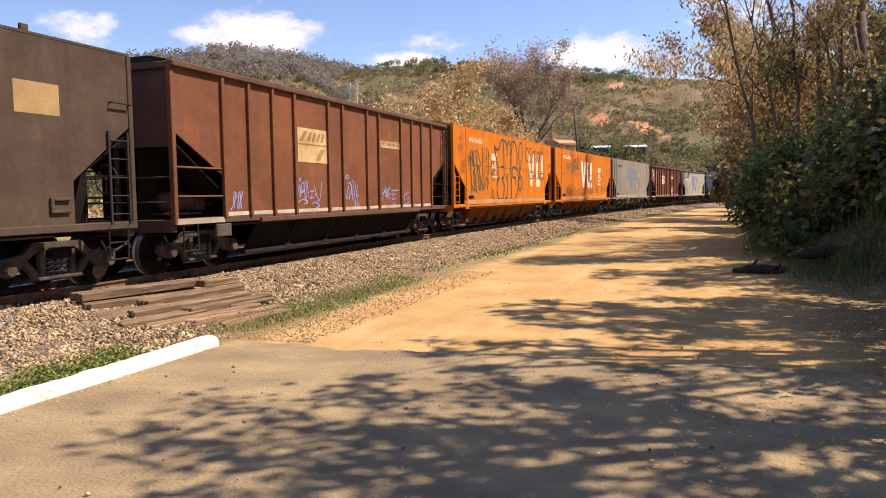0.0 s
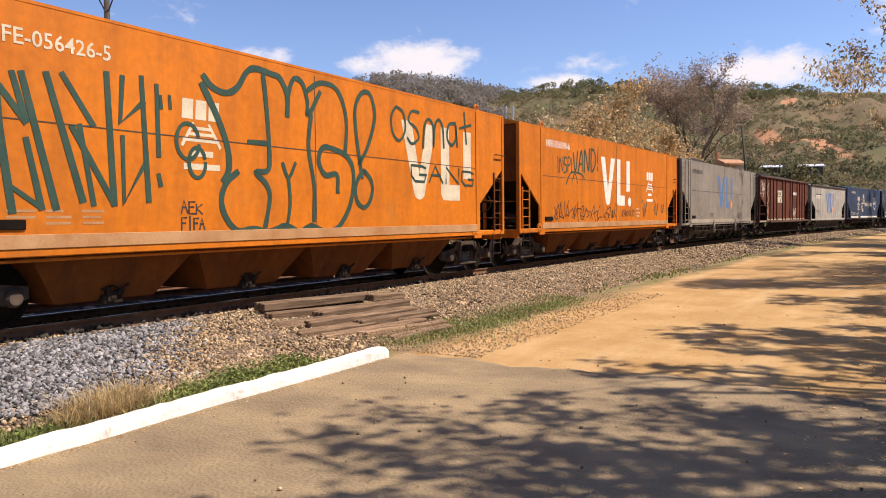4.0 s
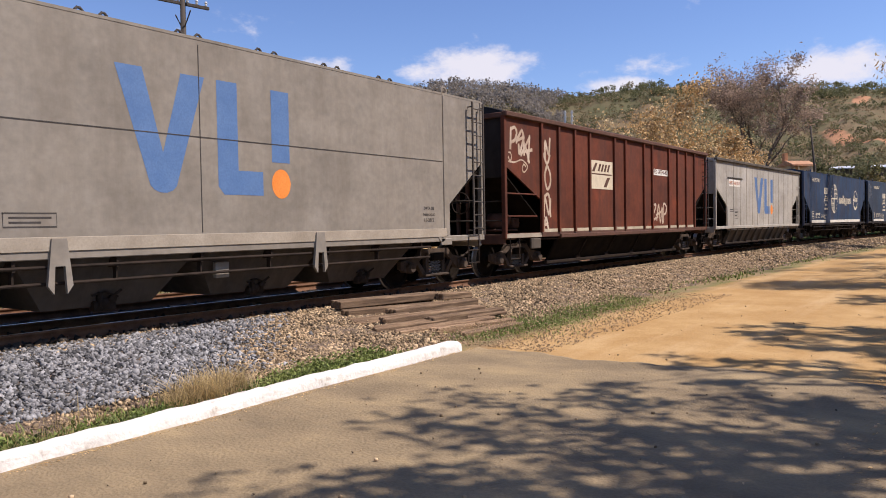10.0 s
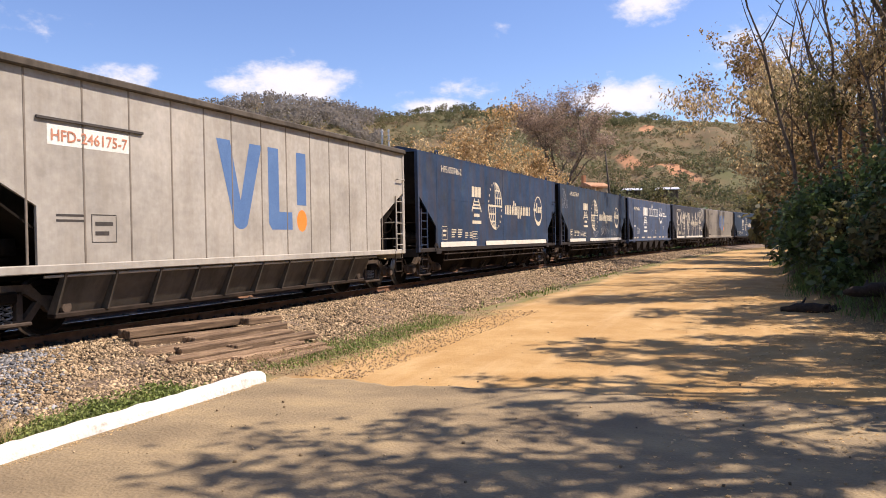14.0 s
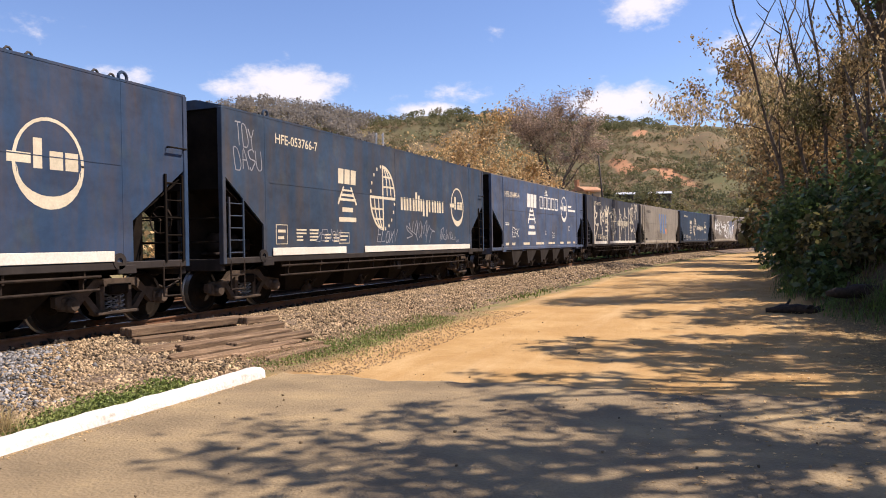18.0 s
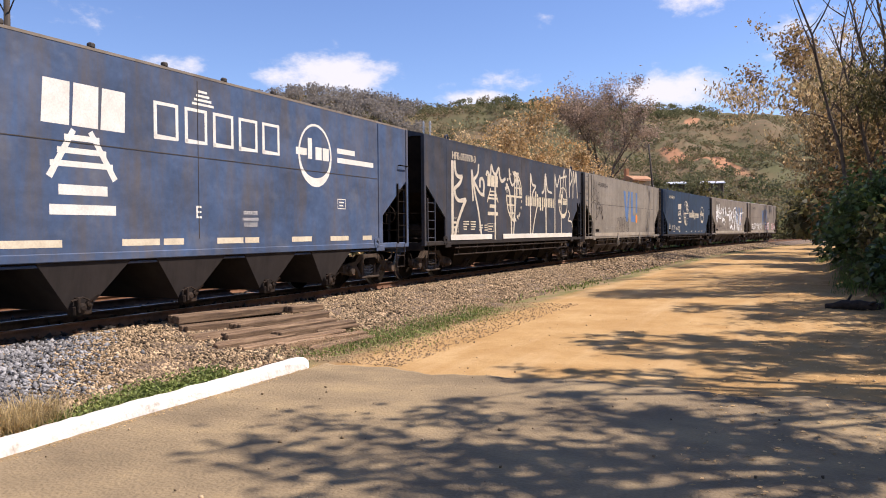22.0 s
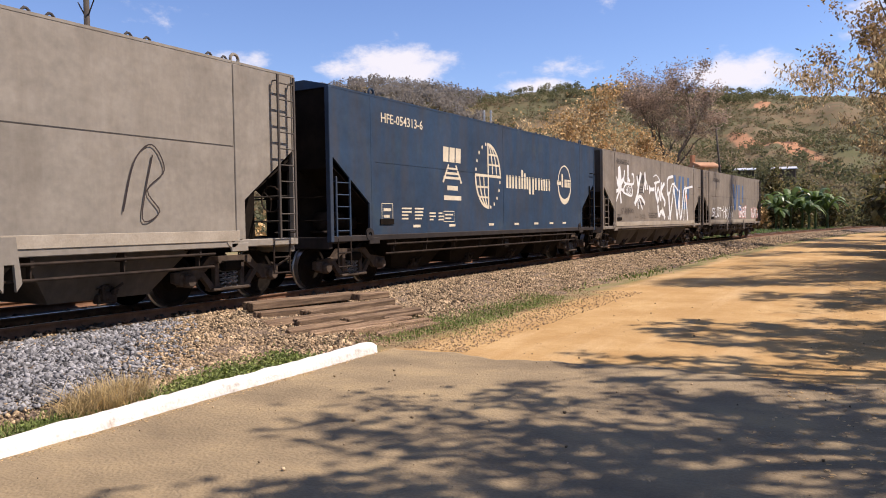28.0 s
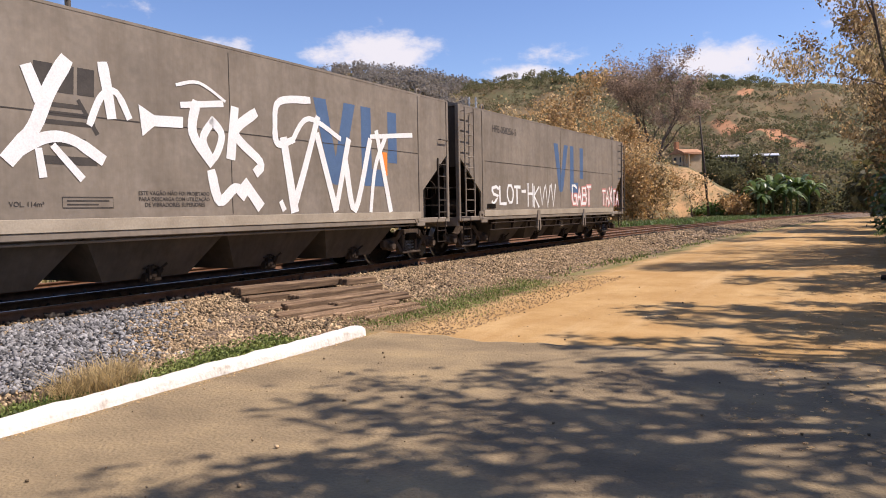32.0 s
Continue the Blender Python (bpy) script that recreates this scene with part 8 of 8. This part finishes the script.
def build_roadside_trees():
    # trees over the right side of the road; the first ones stand out of view and cast the shade
    for x, y, z, rx, ry, rz, clumps, seed, leaves, puff in ((4.5, 8.3, 9.5, 2.4, 2.4, 2.3, 60, 11, 52, 0.25), (6.0, 11.8, 9.5, 3.0, 2.4, 2.2, 66, 12, 38, 0.15), (4.4, 5.5, 9.5, 2.6, 1.9, 2.0, 46, 13, 58, 0.26), (7.4, 8.2, 9.5, 2.6, 2.8, 2.3, 66, 15, 46, 0.2), (6.4, 15.2, 9.0, 3.0, 2.2, 2.0, 100, 14, 46, 0.14), (6.6, 20.6, 8.0, 3.0, 2.4, 2.2, 78, 16, 55, 0.16), (9.0, 15.6, 9.0, 2.4, 3.4, 2.4, 70, 18, 52, 0.17), (9.6, 11.4, 9.0, 2.4, 2.4, 2.4, 60, 19, 60, 0.17)):
        broad_tree("shade_tree", x, y, z, rx, ry, rz, clumps, "tall leafy roadside tree with a broad crown", L_OLIVE, seed, leaves, 0.14, puff)
    broad_tree("roadside_tree", 3.6, 24.8, 9.2, 1.5, 1.6, 2.5, 46, "tall dark green roadside tree", L_GREEN, 17, 110, 0.11, 0.25)
    # the golden trees that lean over the road
    spec = [(4.2, 23.5, 9.8, L_GOLD, 5200, 21, (-0.22, 0.0), 0.4), (5.6, 26.5, 8.5, L_OLIVE, 5600, 22, (-0.12, 0), 0.3), (3.6, 29.5, 9.5, L_GOLD, 4800, 23, (-0.20, 0), 0.4), (6.4, 21.5, 10, L_OLIVE, 7500, 24, (-0.05, 0), 0.0),
            (4.4, 35, 10, L_GOLD, 4200, 25, (-0.2, 0), 0.1), (5.0, 42, 10, L_GOLD, 4200, 26, (-0.2, 0), 0.15), (7.5, 31, 11, L_OLIVE, 8000, 27, (-0.1, 0), 0.0), (5.5, 52, 12, L_OLIVE, 9000, 28, (-0.2, 0), 0.1),
            (7, 64, 13, L_OLIVE, 8000, 29, (-0.15, 0), 0), (8, 78, 13, L_GREEN, 8000, 30, (-0.1, 0), 0), (9, 94, 14, L_OLIVE, 7000, 31, (-0.1, 0), 0)]
    for x, y, h, leaf, n, seed, lean, bare in spec:
        lab = {"golden_brown_leaf": "roadside tree with dry golden-brown leaves and bare upper twigs", "dark_green_leaf": "dark green roadside tree", "olive_leaf": "olive-leaved roadside tree, partly dry"}[leaf.name]
        tree("roadside_tree", x, y, gz(x, y), h, lab, leaf, n, 0.095 if y < 40 else 0.2, seed, 0.75, 3, 4, lean, 0.75, 0.24, bare=bare, droop=0.1, long=3.0, wide=0.3)
    # bare dead branches that stand up over the crowns
    for x, y, top, dx, seed in ((1.9, 27.0, 10.8, -2.2, 41), (2.6, 27.5, 8.6, -1.6, 42), (2.9, 26.5, 11.5, -0.9, 43), (3.3, 26.0, 12.5, -0.5, 44), (3.7, 25.5, 12.5, 0.1, 45), (4.3, 25.2, 12.5, -0.3, 46), (3.1, 28.5, 10.5, -1.8, 47)):
        bare_tree(x, y, top, dx, seed)
    # a brown-leaved limb that hangs far out over the curve
    for x, y, h, n, seed in ((4.8, 51, 11.5, 5200, 128), (5.2, 56, 11.0, 4200, 129)):
        tree("overhanging_tree", x, y, gz(x, y), h, "leaning roadside tree with dry brown leaves over the road", L_BROWN, n, 0.16, seed, 0.5, 3, 4, (-0.8, -0.05), 0.6, 0.3, r0=0.16, long=2.6, wide=0.35)
    # the dark shrub and undergrowth on the bank
    for x, y, rx, ry, h, n, leaf, seed in ((2.55, 25.5, 2.0, 2.2, 2.7, 9000, L_GREEN, 51), (4.4, 21.5, 2.0, 2.4, 3.3, 8000, L_GREEN, 52), (2.4, 31, 1.6, 2.5, 2.6, 6000, L_GREEN, 53), (5.0, 18.5, 1.6, 2.0, 2.4, 4500, L_GREEN, 54),
                                           (3.4, 38, 2.0, 3, 3.6, 5000, L_OLIVE, 55), (4.0, 48, 2.4, 4, 4.4, 5000, L_OLIVE, 56), (5.5, 60, 3, 4, 5, 5000, L_GREEN, 57), (7.0, 74, 3.5, 5, 6, 5000, L_OLIVE, 58), (5.5, 25, 2.5, 3, 5.5, 2400, L_OLIVE, 59),
                                           (9, 92, 4, 6, 7, 5000, L_GREEN, 60), (13, 108, 6, 6, 8, 6000, L_OLIVE, 61)):
        shrub("bank_shrub", x, y, gz(x, y) - 0.05, rx, ry, h, "dense dark green shrub on the roadside bank" if leaf is L_GREEN else "tangled olive-green shrub on the roadside bank", leaf, n, 0.125 if y < 36 else 0.3, seed, 0.35, 2.9)
    # shrubs out of view, added to throw shade on the near road
    for x, y, rx, h, n, seed in ((3.7, 6.6, 1.3, 3.4, 800, 62), (4.0, 9.6, 1.4, 4.2, 1300, 63), (4.0, 4.4, 1.2, 2.8, 500, 64), (4.0, 13.0, 1.1, 3.0, 1800, 65)):
        shrub("bank_shrub", x, y, gz(x, y), rx, rx, h, "dense dark green shrub on the roadside bank", L_GREEN, n, 0.17, seed)
    for x, y, rx, h, n, leaf, seed in ((2.4, 28.6, 1.5, 5.6, 4200, L_BROWN, 173), (3.9, 25.2, 1.4, 5.6, 1500, L_BROWN, 174), (3.4, 31.5, 1.8, 7.0, 6000, L_OLIVE, 175)):
        shrub("tall_shrub", x, y, gz(x, y) - 0.05, rx, rx, h, "tall tangled roadside shrub with brown and olive leaves", leaf, n, 0.12, seed, 0.55, 2.6, stems=14)
    for x, y, rx, h, n, seed in ((2.2, 20.4, 0.7, 0.8, 1000, 182), (2.0, 22.4, 0.7, 0.9, 1000, 184), (3.2, 19.6, 0.9, 1.2, 1300, 186), (4.4, 15.2, 1.0, 1.4, 1500, 187), (2.8, 20.8, 0.9, 1.5, 1800, 68), (3.9, 19.2, 1.5, 2.6, 3000, 69), (5.2, 17.0, 1.8, 3.6, 3500, 70), (2.4, 22.8, 0.9, 1.5, 1800, 171), (6.0, 14.0, 1.6, 3.4, 2500, 172)):
        shrub("bank_shrub", x, y, gz(x, y) - 0.05, rx, rx, h, "low dark green undergrowth on the roadside bank", L_GREEN if seed % 3 else L_OLIVE, n, 0.15, seed, 0.3, 2.6)
    for x, y, l, r, turn in ((1.25, 18.3, 1.3, 0.10, 62), (2.5, 17.6, 1.6, 0.11, 85)):
        g = np.random.default_rng(int(l * 100))
        ts = np.linspace(0, 1, 9)
        pts = [(-l / 2 + l * t, g.normal() * 0.03, 0.05 * math.sin(3.1 * t) + g.normal() * 0.012) for t in ts]
        b = Build().tube(pts, [r * (0.35 + 0.9 * math.sin(2.9 * t + 0.12) ** 0.7 + g.normal() * 0.12) for t in ts], 10)
        for k, (t, d) in enumerate(((2, 0.22), (5, -0.28), (6, 0.18))):
            p = pts[t]
            b.tube([p, (p[0] + 0.1, p[1] + d * 0.6, p[2] + 0.10), (p[0] + 0.16, p[1] + d, p[2] + 0.22 - 0.1 * k)], [r * 0.5, r * 0.34, r * 0.2], 6)
        ob = new("fallen_log", b.mesh("fallen_log", ROTTEN, True))
        ob.matrix_basis = pose(x, y, max(gz(x, y), 0) + r * 0.30, 0, 0, turn - 70)
        tagged(ob, "dark rotten log with broken stubs at the foot of the bank", "log")


build_roadside_trees()


def build_far_side():
    """What stands behind the railway."""
    rng = np.random.default_rng(9)
    # scrub close behind the track
    for k in range(11):
        s = -9 + 6.5 * k + rng.uniform(-1, 1)
        x, y, _ = beside(s, -9.5 - rng.uniform(0, 3), 0)
        shrub("trackside_shrub", x, y, gz(x, y), 2.2, 2.6, rng.uniform(2.0, 3.0), "dry yellow-green bush beyond the railway", L_YELLOW if k % 2 else L_OLIVE, 2600, 0.2, 100 + k)
    # golden trees and the hedge below the hill
    for x, y, h, n, seed in ((-29.5, 86, 15.0, 1500, 71), (-33.5, 84, 13, 900, 72), (-26, 92, 12.5, 1200, 73)):
        tree("golden_tree", x, y, gz(x, y), h, "tall thin tree with golden yellow leaves", L_YELLOW, n * 3, 0.27, seed, 0.6, 3, 4, (0, 0), 0.4, 0.5, r0=0.2)
    for k in range(12):
        a = radians(13.4 + 1.12 * k)
        r = 84 + rng.uniform(-4, 4)
        x, y = -r * math.sin(a), r * math.cos(a)
        shrub("golden_hedge_tree", x, y, gz(x, y), 2.5, 2.5, min(8.4 + 0.72 * k, 12.0) + rng.uniform(-0.5, 0.6), "dense hedge tree with golden-brown leaves", L_YELLOW if k % 3 else L_GOLD, 5000, 0.26, 120 + k, category="tree")
    for x, y, h, n, seed, sp in ((-27.5, 122, 19.5, 6000, 81, 0.62), (-31.5, 124, 18.5, 5000, 82, 0.62), (-29.5, 127, 17, 4000, 83, 0.62)):
        tree("grey_twig_tree", x, y, gz(x, y), h, "big spreading tree with bare grey-brown twigs", L_TWIG, n, 0.42, seed, sp, 4, 4, (0, 0), 0.1, 0.5, r0=0.32, long=2.2, wide=0.16)
    # small half-bare tree in front of the cut slope, and low bushes
    for x, y, h, n, seed in ((-19.6, 93, 9.0, 2600, 84), (-21.5, 90, 9.6, 3000, 85), (-17.6, 97, 6.0, 500, 86)):
        tree("small_tree", x, y, gz(x, y), h, "small half-bare tree with pale golden leaves", L_YELLOW, n, 0.24, seed, 0.85, 3, 4, (0, 0), 0.3, 0.4, r0=0.11)
    for x, y, h, leaf, seed in ((-13.0, 100, 3.0, L_YELLOW, 91), (-11.4, 102, 4.6, L_OLIVE, 92), (-8.4, 103, 6.6, L_OLIVE, 93), (-15.6, 101, 1.6, L_FRESH, 94), (-11.2, 105, 6.6, L_OLIVE, 99), (-18, 139, 5.0, L_WOOD, 101), (-14.5, 141, 5.5, L_WOOD, 102), (-21.5, 140, 5.0, L_WOOD, 103), (-5, 112, 5.5, L_OLIVE, 95), (-9, 116, 6, L_OLIVE, 96), (1, 116, 7.5, L_OLIVE, 97), (5, 120, 9, L_GREEN, 98)):
        shrub("slope_bush", x, y, gz(x, y), 2.6, 2.4, h, "green bush below the cut earth slope", leaf, 2600, 0.34, seed)
    # broad strap-leaved plants
    for k, (x, y, h) in enumerate(((-10.0, 97, 5.6), (-8.6, 99, 6.6), (-7.2, 97.5, 5.8), (-5.9, 99, 6.4), (-4.6, 98.5, 5.4), (-9.3, 95.5, 4.2), (-6.4, 96, 4.6))):
        root = tagged(new("banana_plant"), "banana-like plant with long drooping green leaves", "plant", "row of banana plants")
        b = Build().tube([(0, 0, -0.1), (0.05, 0, h * 0.35), (0, 0.05, h * 0.5)], [0.16, 0.13, 0.09], 8)
        part("stem", b, L_GREEN, root)
        for q in range(11):
            a = q * 2.4 + k
            lb = Build()
            pts = []
            for t in np.linspace(0, 1, 7):
                rr = h * 0.42 * t
                pts.append(np.array([math.cos(a) * rr, math.sin(a) * rr, h * (0.45 + (0.75 + 0.1 * (q % 4)) * t - 0.78 * t * t) + 0.02 * q]))
            w = [0.05, 0.26, 0.34, 0.36, 0.32, 0.22, 0.03]
            o = np.array([-math.sin(a), math.cos(a), 0])
            vs = []
            for p, ww in zip(pts, w):
                vs += [tuple(p - o * ww + np.array([0, 0, -0.08])), tuple(p), tuple(p + o * ww + np.array([0, 0, -0.08]))]
            fs = [(3 * i + j, 3 * i + j + 1, 3 * i + j + 4, 3 * i + j + 3) for i in range(6) for j in range(2)]
            part("leaf", lb.add(vs, fs), L_GREEN if q % 3 else L_FRESH, root)
        root.matrix_basis = pose(x, y, gz(x, y))


build_far_side()


def build_far_woods():
    """Scrub and woods on the hillside: one mass of small crowns."""
    rng = np.random.default_rng(17)

    def crowns(name, n, az, rad, size, leaves, leaf, label, lift=0.0, flake=0.2):
        a, r = np.radians(rng.uniform(*az, n)), rng.uniform(rad[0] ** 0.5, rad[1] ** 0.5, n) ** 2
        x, y = -r * np.sin(a), r * np.cos(a)
        z = ground_height(x, y) + np.where(r > 180, waves(x, y, 21, 18) * 1.1, 0)
        s = size * (0.5 + rng.random(n))
        c = rng.normal(size=(n, leaves, 3))
        c /= np.linalg.norm(c, axis=2)[..., None]
        c *= (0.25 + 0.75 * rng.random((n, leaves, 1)) ** 0.4) * (0.55 + 0.2 * rng.normal(size=(n, 1, 3)).clip(-1, 1)) * np.array([1, 1, 0.8])
        c = (c + np.array([0, 0, 0.4])) * s[:, None, None] + np.stack([x, y, z + lift], 1)[:, None]
        v, f = leaf_cloud(c.reshape(-1, 3), 1.0, 0.0, 1.6, rng)
        v = v.reshape(n, leaves, 4, 3)
        mid = c[:, :, None]
        v = mid + (v - mid) * (s * flake)[:, None, None, None]
        ob = new(name, quick_mesh(name, v.reshape(-1, 3), f, leaf))
        tagged(ob, label, "woods", kind="stuff")

    crowns("hillside_scrub", 6500, (-22, 64), (170, 545), 2.2, 32, L_WOOD, "olive scrub and small trees on the hillside", flake=0.26)
    crowns("hillside_brush", 12000, (-14, 46), (175, 545), 1.7, 16, L_BRUSH, "dry brown brush on the hillside", flake=0.36)
    crowns("hillside_shrubs", 300, (-12, 30), (220, 520), 4.6, 90, L_WOOD, "larger shrubs and trees on the hillside", flake=0.16)
    crowns("ridge_woods", 420, (5, 29), (505, 565), 4.4, 60, L_WOOD, "dark green woods along the hill's crest", flake=0.2)
    crowns("grey_ridge_woods", 1500, (27, 62), (440, 570), 6.5, 70, L_GREYW, "grey leafless woods along the hill's crest", flake=0.17)
    crowns("lower_woods", 220, (-6, 7), (135, 210), 3.4, 80, L_WOOD, "olive woods at the foot of the hill", flake=0.2)
    crowns("valley_trees", 240, (24, 66), (115, 190), 4.2, 90, L_WOOD, "trees at the foot of the hill", -1.0, flake=0.18)


build_far_woods()

# ---- poles and buildings ----
POLEWOOD = surface("dark_pole_wood", ((0.035, 0.028, 0.022), (0.085, 0.068, 0.052)), scale=3, fine=30, rough=0.9, stretch=(5, 5, 0.5))
PLASTER = surface("ochre_plaster", ((0.48, 0.34, 0.20), (0.58, 0.43, 0.27)), scale=1.5, rough=0.9)
BRICKRED = surface("bare_red_brick", ((0.38, 0.17, 0.08), (0.48, 0.24, 0.12)), scale=3, rough=0.9)
TILE = surface("clay_roof_tile", ((0.34, 0.17, 0.09), (0.48, 0.27, 0.15)), scale=2, rough=0.9)
SHEET = surface("pale_metal_sheet", ((0.45, 0.46, 0.47), (0.6, 0.61, 0.62)), scale=0.8, rough=0.5)
DARKHOLE = surface("dark_window_glass", ((0.02, 0.022, 0.025), (0.035, 0.035, 0.04)), rough=0.2)
CERAMIC = surface("pale_insulator", ((0.5, 0.5, 0.5), (0.62, 0.61, 0.6)), rough=0.4)


def utility_pole(x, y, z, h, arms, label):
    root = tagged(new("utility_pole"), label, "pole")
    part("shaft", Build().tube([(0, 0, -0.3), (0, 0, h * 0.5), (0, 0, h)], [0.16, 0.13, 0.10], 10), POLEWOOD, root, smooth=True)
    for k, (dz, w, turn) in enumerate(arms):
        b = Build()
        b.box(-w / 2, w / 2, -0.05, 0.05, h - dz - 0.06, h - dz + 0.06, 0.01)
        arm = part("crossarm", b, POLEWOOD, root)
        arm.matrix_basis = pose(0, 0, 0, 0, 0, turn)
        for q in range(6):
            u = -w / 2 + 0.12 + (w - 0.24) * q / 5
            part("insulator", Build().lathe([(0, 0.03), (0.05, 0.06), (0.09, 0.035), (0.14, 0.065), (0.19, 0.04), (0.22, 0.02)], (u, 0, h - dz + 0.06), 10, "z"), CERAMIC, arm)
    root.matrix_basis = pose(x, y, z)
    return root


p = utility_pole(-25.6, 17.6, gz(-25.6, 17.6), 11.2, ((0.25, 2.5, 34), (0.55, 2.2, 80)), "dark timber utility pole with crossarms and insulators")
part("brace", Build().cyl((-0.5, 0, 10.3), (0, 0, 9.6), 0.025, 6).cyl((0.5, 0, 10.3), (0, 0, 9.6), 0.025, 6), POLEWOOD, p)
pole2 = utility_pole(-15.9, 98.2, gz(-15.9, 98.2), 13.0, (), "thin dark telegraph pole leaning beside the curve")
pole2.matrix_basis = pose(-15.9, 98.2, gz(-15.9, 98.2), 0, -5)


def build_houses():
    # the house on the shelf above the cut slope
    x, y = -22.0, 116.5
    z = gz(x, y) - 0.2
    root = tagged(new("hill_house"), "small ochre house with clay roof above the cut slope", "house")
    wall = part("wall", Build().box(-1.5, 1.3, -1.6, 1.6, -0.8, 2.1, 0.02), PLASTER, root)
    part("roof", Build().prism([(-1.8, 2.0), (1.6, 2.0), (1.6, 2.14), (0.0, 2.75), (-1.8, 2.14)], "y", -1.9, 1.9), TILE, root)
    for u in (-0.8, 0.6):
        part("window", Build().box(u - 0.3, u + 0.3, -1.63, -1.58, 0.7, 1.5, 0.005), DARKHOLE, wall)
    part("porch_roof", Build().box(1.0, 3.0, -2.1, 0.4, 1.75, 1.86, 0.02), TILE, root)
    for u in (1.2, 2.0, 2.85):
        part("porch_post", Build().box(u - 0.07, u + 0.07, -1.95, -1.8, -0.8, 1.76), PLASTER, root)
    part("chimney", Build().box(-1.3, -0.75, -1.5, -0.9, 1.9, 3.9, 0.03), BRICKRED, root, "tall brick chimney")
    root.matrix_basis = pose(x, y, z, 0, 0, -42)
    # pale sheds on the lower hillside
    for x, y, w, turn in ((-21.0, 150, 3.5, 8), (-14.2, 152, 3.8, 4)):
        root = tagged(new("shed"), "long low shed with pale metal roof on the hillside", "shed", "sheds on the hillside")
        part("wall", Build().box(-w / 2, w / 2, -2, 2, -6, 2.0, 0.02), BARK, root)
        part("roof", Build().prism([(-2.6, 1.95), (2.6, 2.6), (2.6, 2.75), (-2.6, 2.1)], "x", -w / 2 - 0.4, w / 2 + 0.4), SHEET, root)
        root.matrix_basis = pose(x, y, 8.6, 0, 0, turn)
    for k, (x, y, h) in enumerate(((-22.0, 145, 6.9), (-19.6, 145, 7.1), (-15.6, 147, 8.9), (-12.6, 147, 8.4), (-17.4, 146, 8.6), (-24.0, 146, 6.6))):
        shrub("hillside_bush", x, y, gz(x, y) - 0.1, 2.0, 1.6, h, "olive bush before the sheds on the hillside", L_WOOD, 1500, 0.45, 201 + k, 0.2, 1.8, "bush")
    # two slim pale masts on the hillside
    for az in (26.3, 26.8):
        r = 170.0
        x, y = -r * math.sin(radians(az)), r * math.cos(radians(az))
        z = gz(x, y)
        b = Build().tube([(0, 0, -1), (0, 0, 27.2 - z)], [0.22, 0.18], 8)
        for q in range(3):
            b.box(-0.4, 0.4, -0.08, 0.08, 26.6 - z - q * 0.9, 26.75 - z - q * 0.9)
        ob = new("mast", b.mesh("mast", CERAMIC))
        ob.matrix_basis = pose(x, y, z)
        tagged(ob, "slim pale mast with short arms on the hillside", "mast", "pair of masts")


build_houses()


# ---- what moves ----
def run_of_train(t):
    """How far along the track the first wagon's front stands at t seconds."""
    return 5.603e-05 * t ** 3 - 0.0146894 * t ** 2 - 5.678576 * t - 5.69364


def motions():
    for k, w in enumerate(TRAIN):
        rows, L = [], LENGTHS[k]
        for n in range(65):
            t = n * 0.5
            s = run_of_train(t) + FRONTS[k]
            a, b = Vector(beside(s + 1.22, 0, RAIL_Z)), Vector(beside(s + L - 1.22, 0, RAIL_Z))
            d = (b - a).normalized()
            o = a - d * 1.22
            rows.append((t, pose(o.x, o.y, o.z, 0, 0, math.degrees(math.atan2(-d.x, d.y)))))
        walk(w, rows)
    start = run_of_train(0.0)
    for ws, y in WHEELS:
        walk(ws, [(n * 0.1, pose(0, y, WHEEL_R, math.degrees((start - run_of_train(n * 0.1)) / WHEEL_R), 0, 0)) for n in range(321)])


motions()
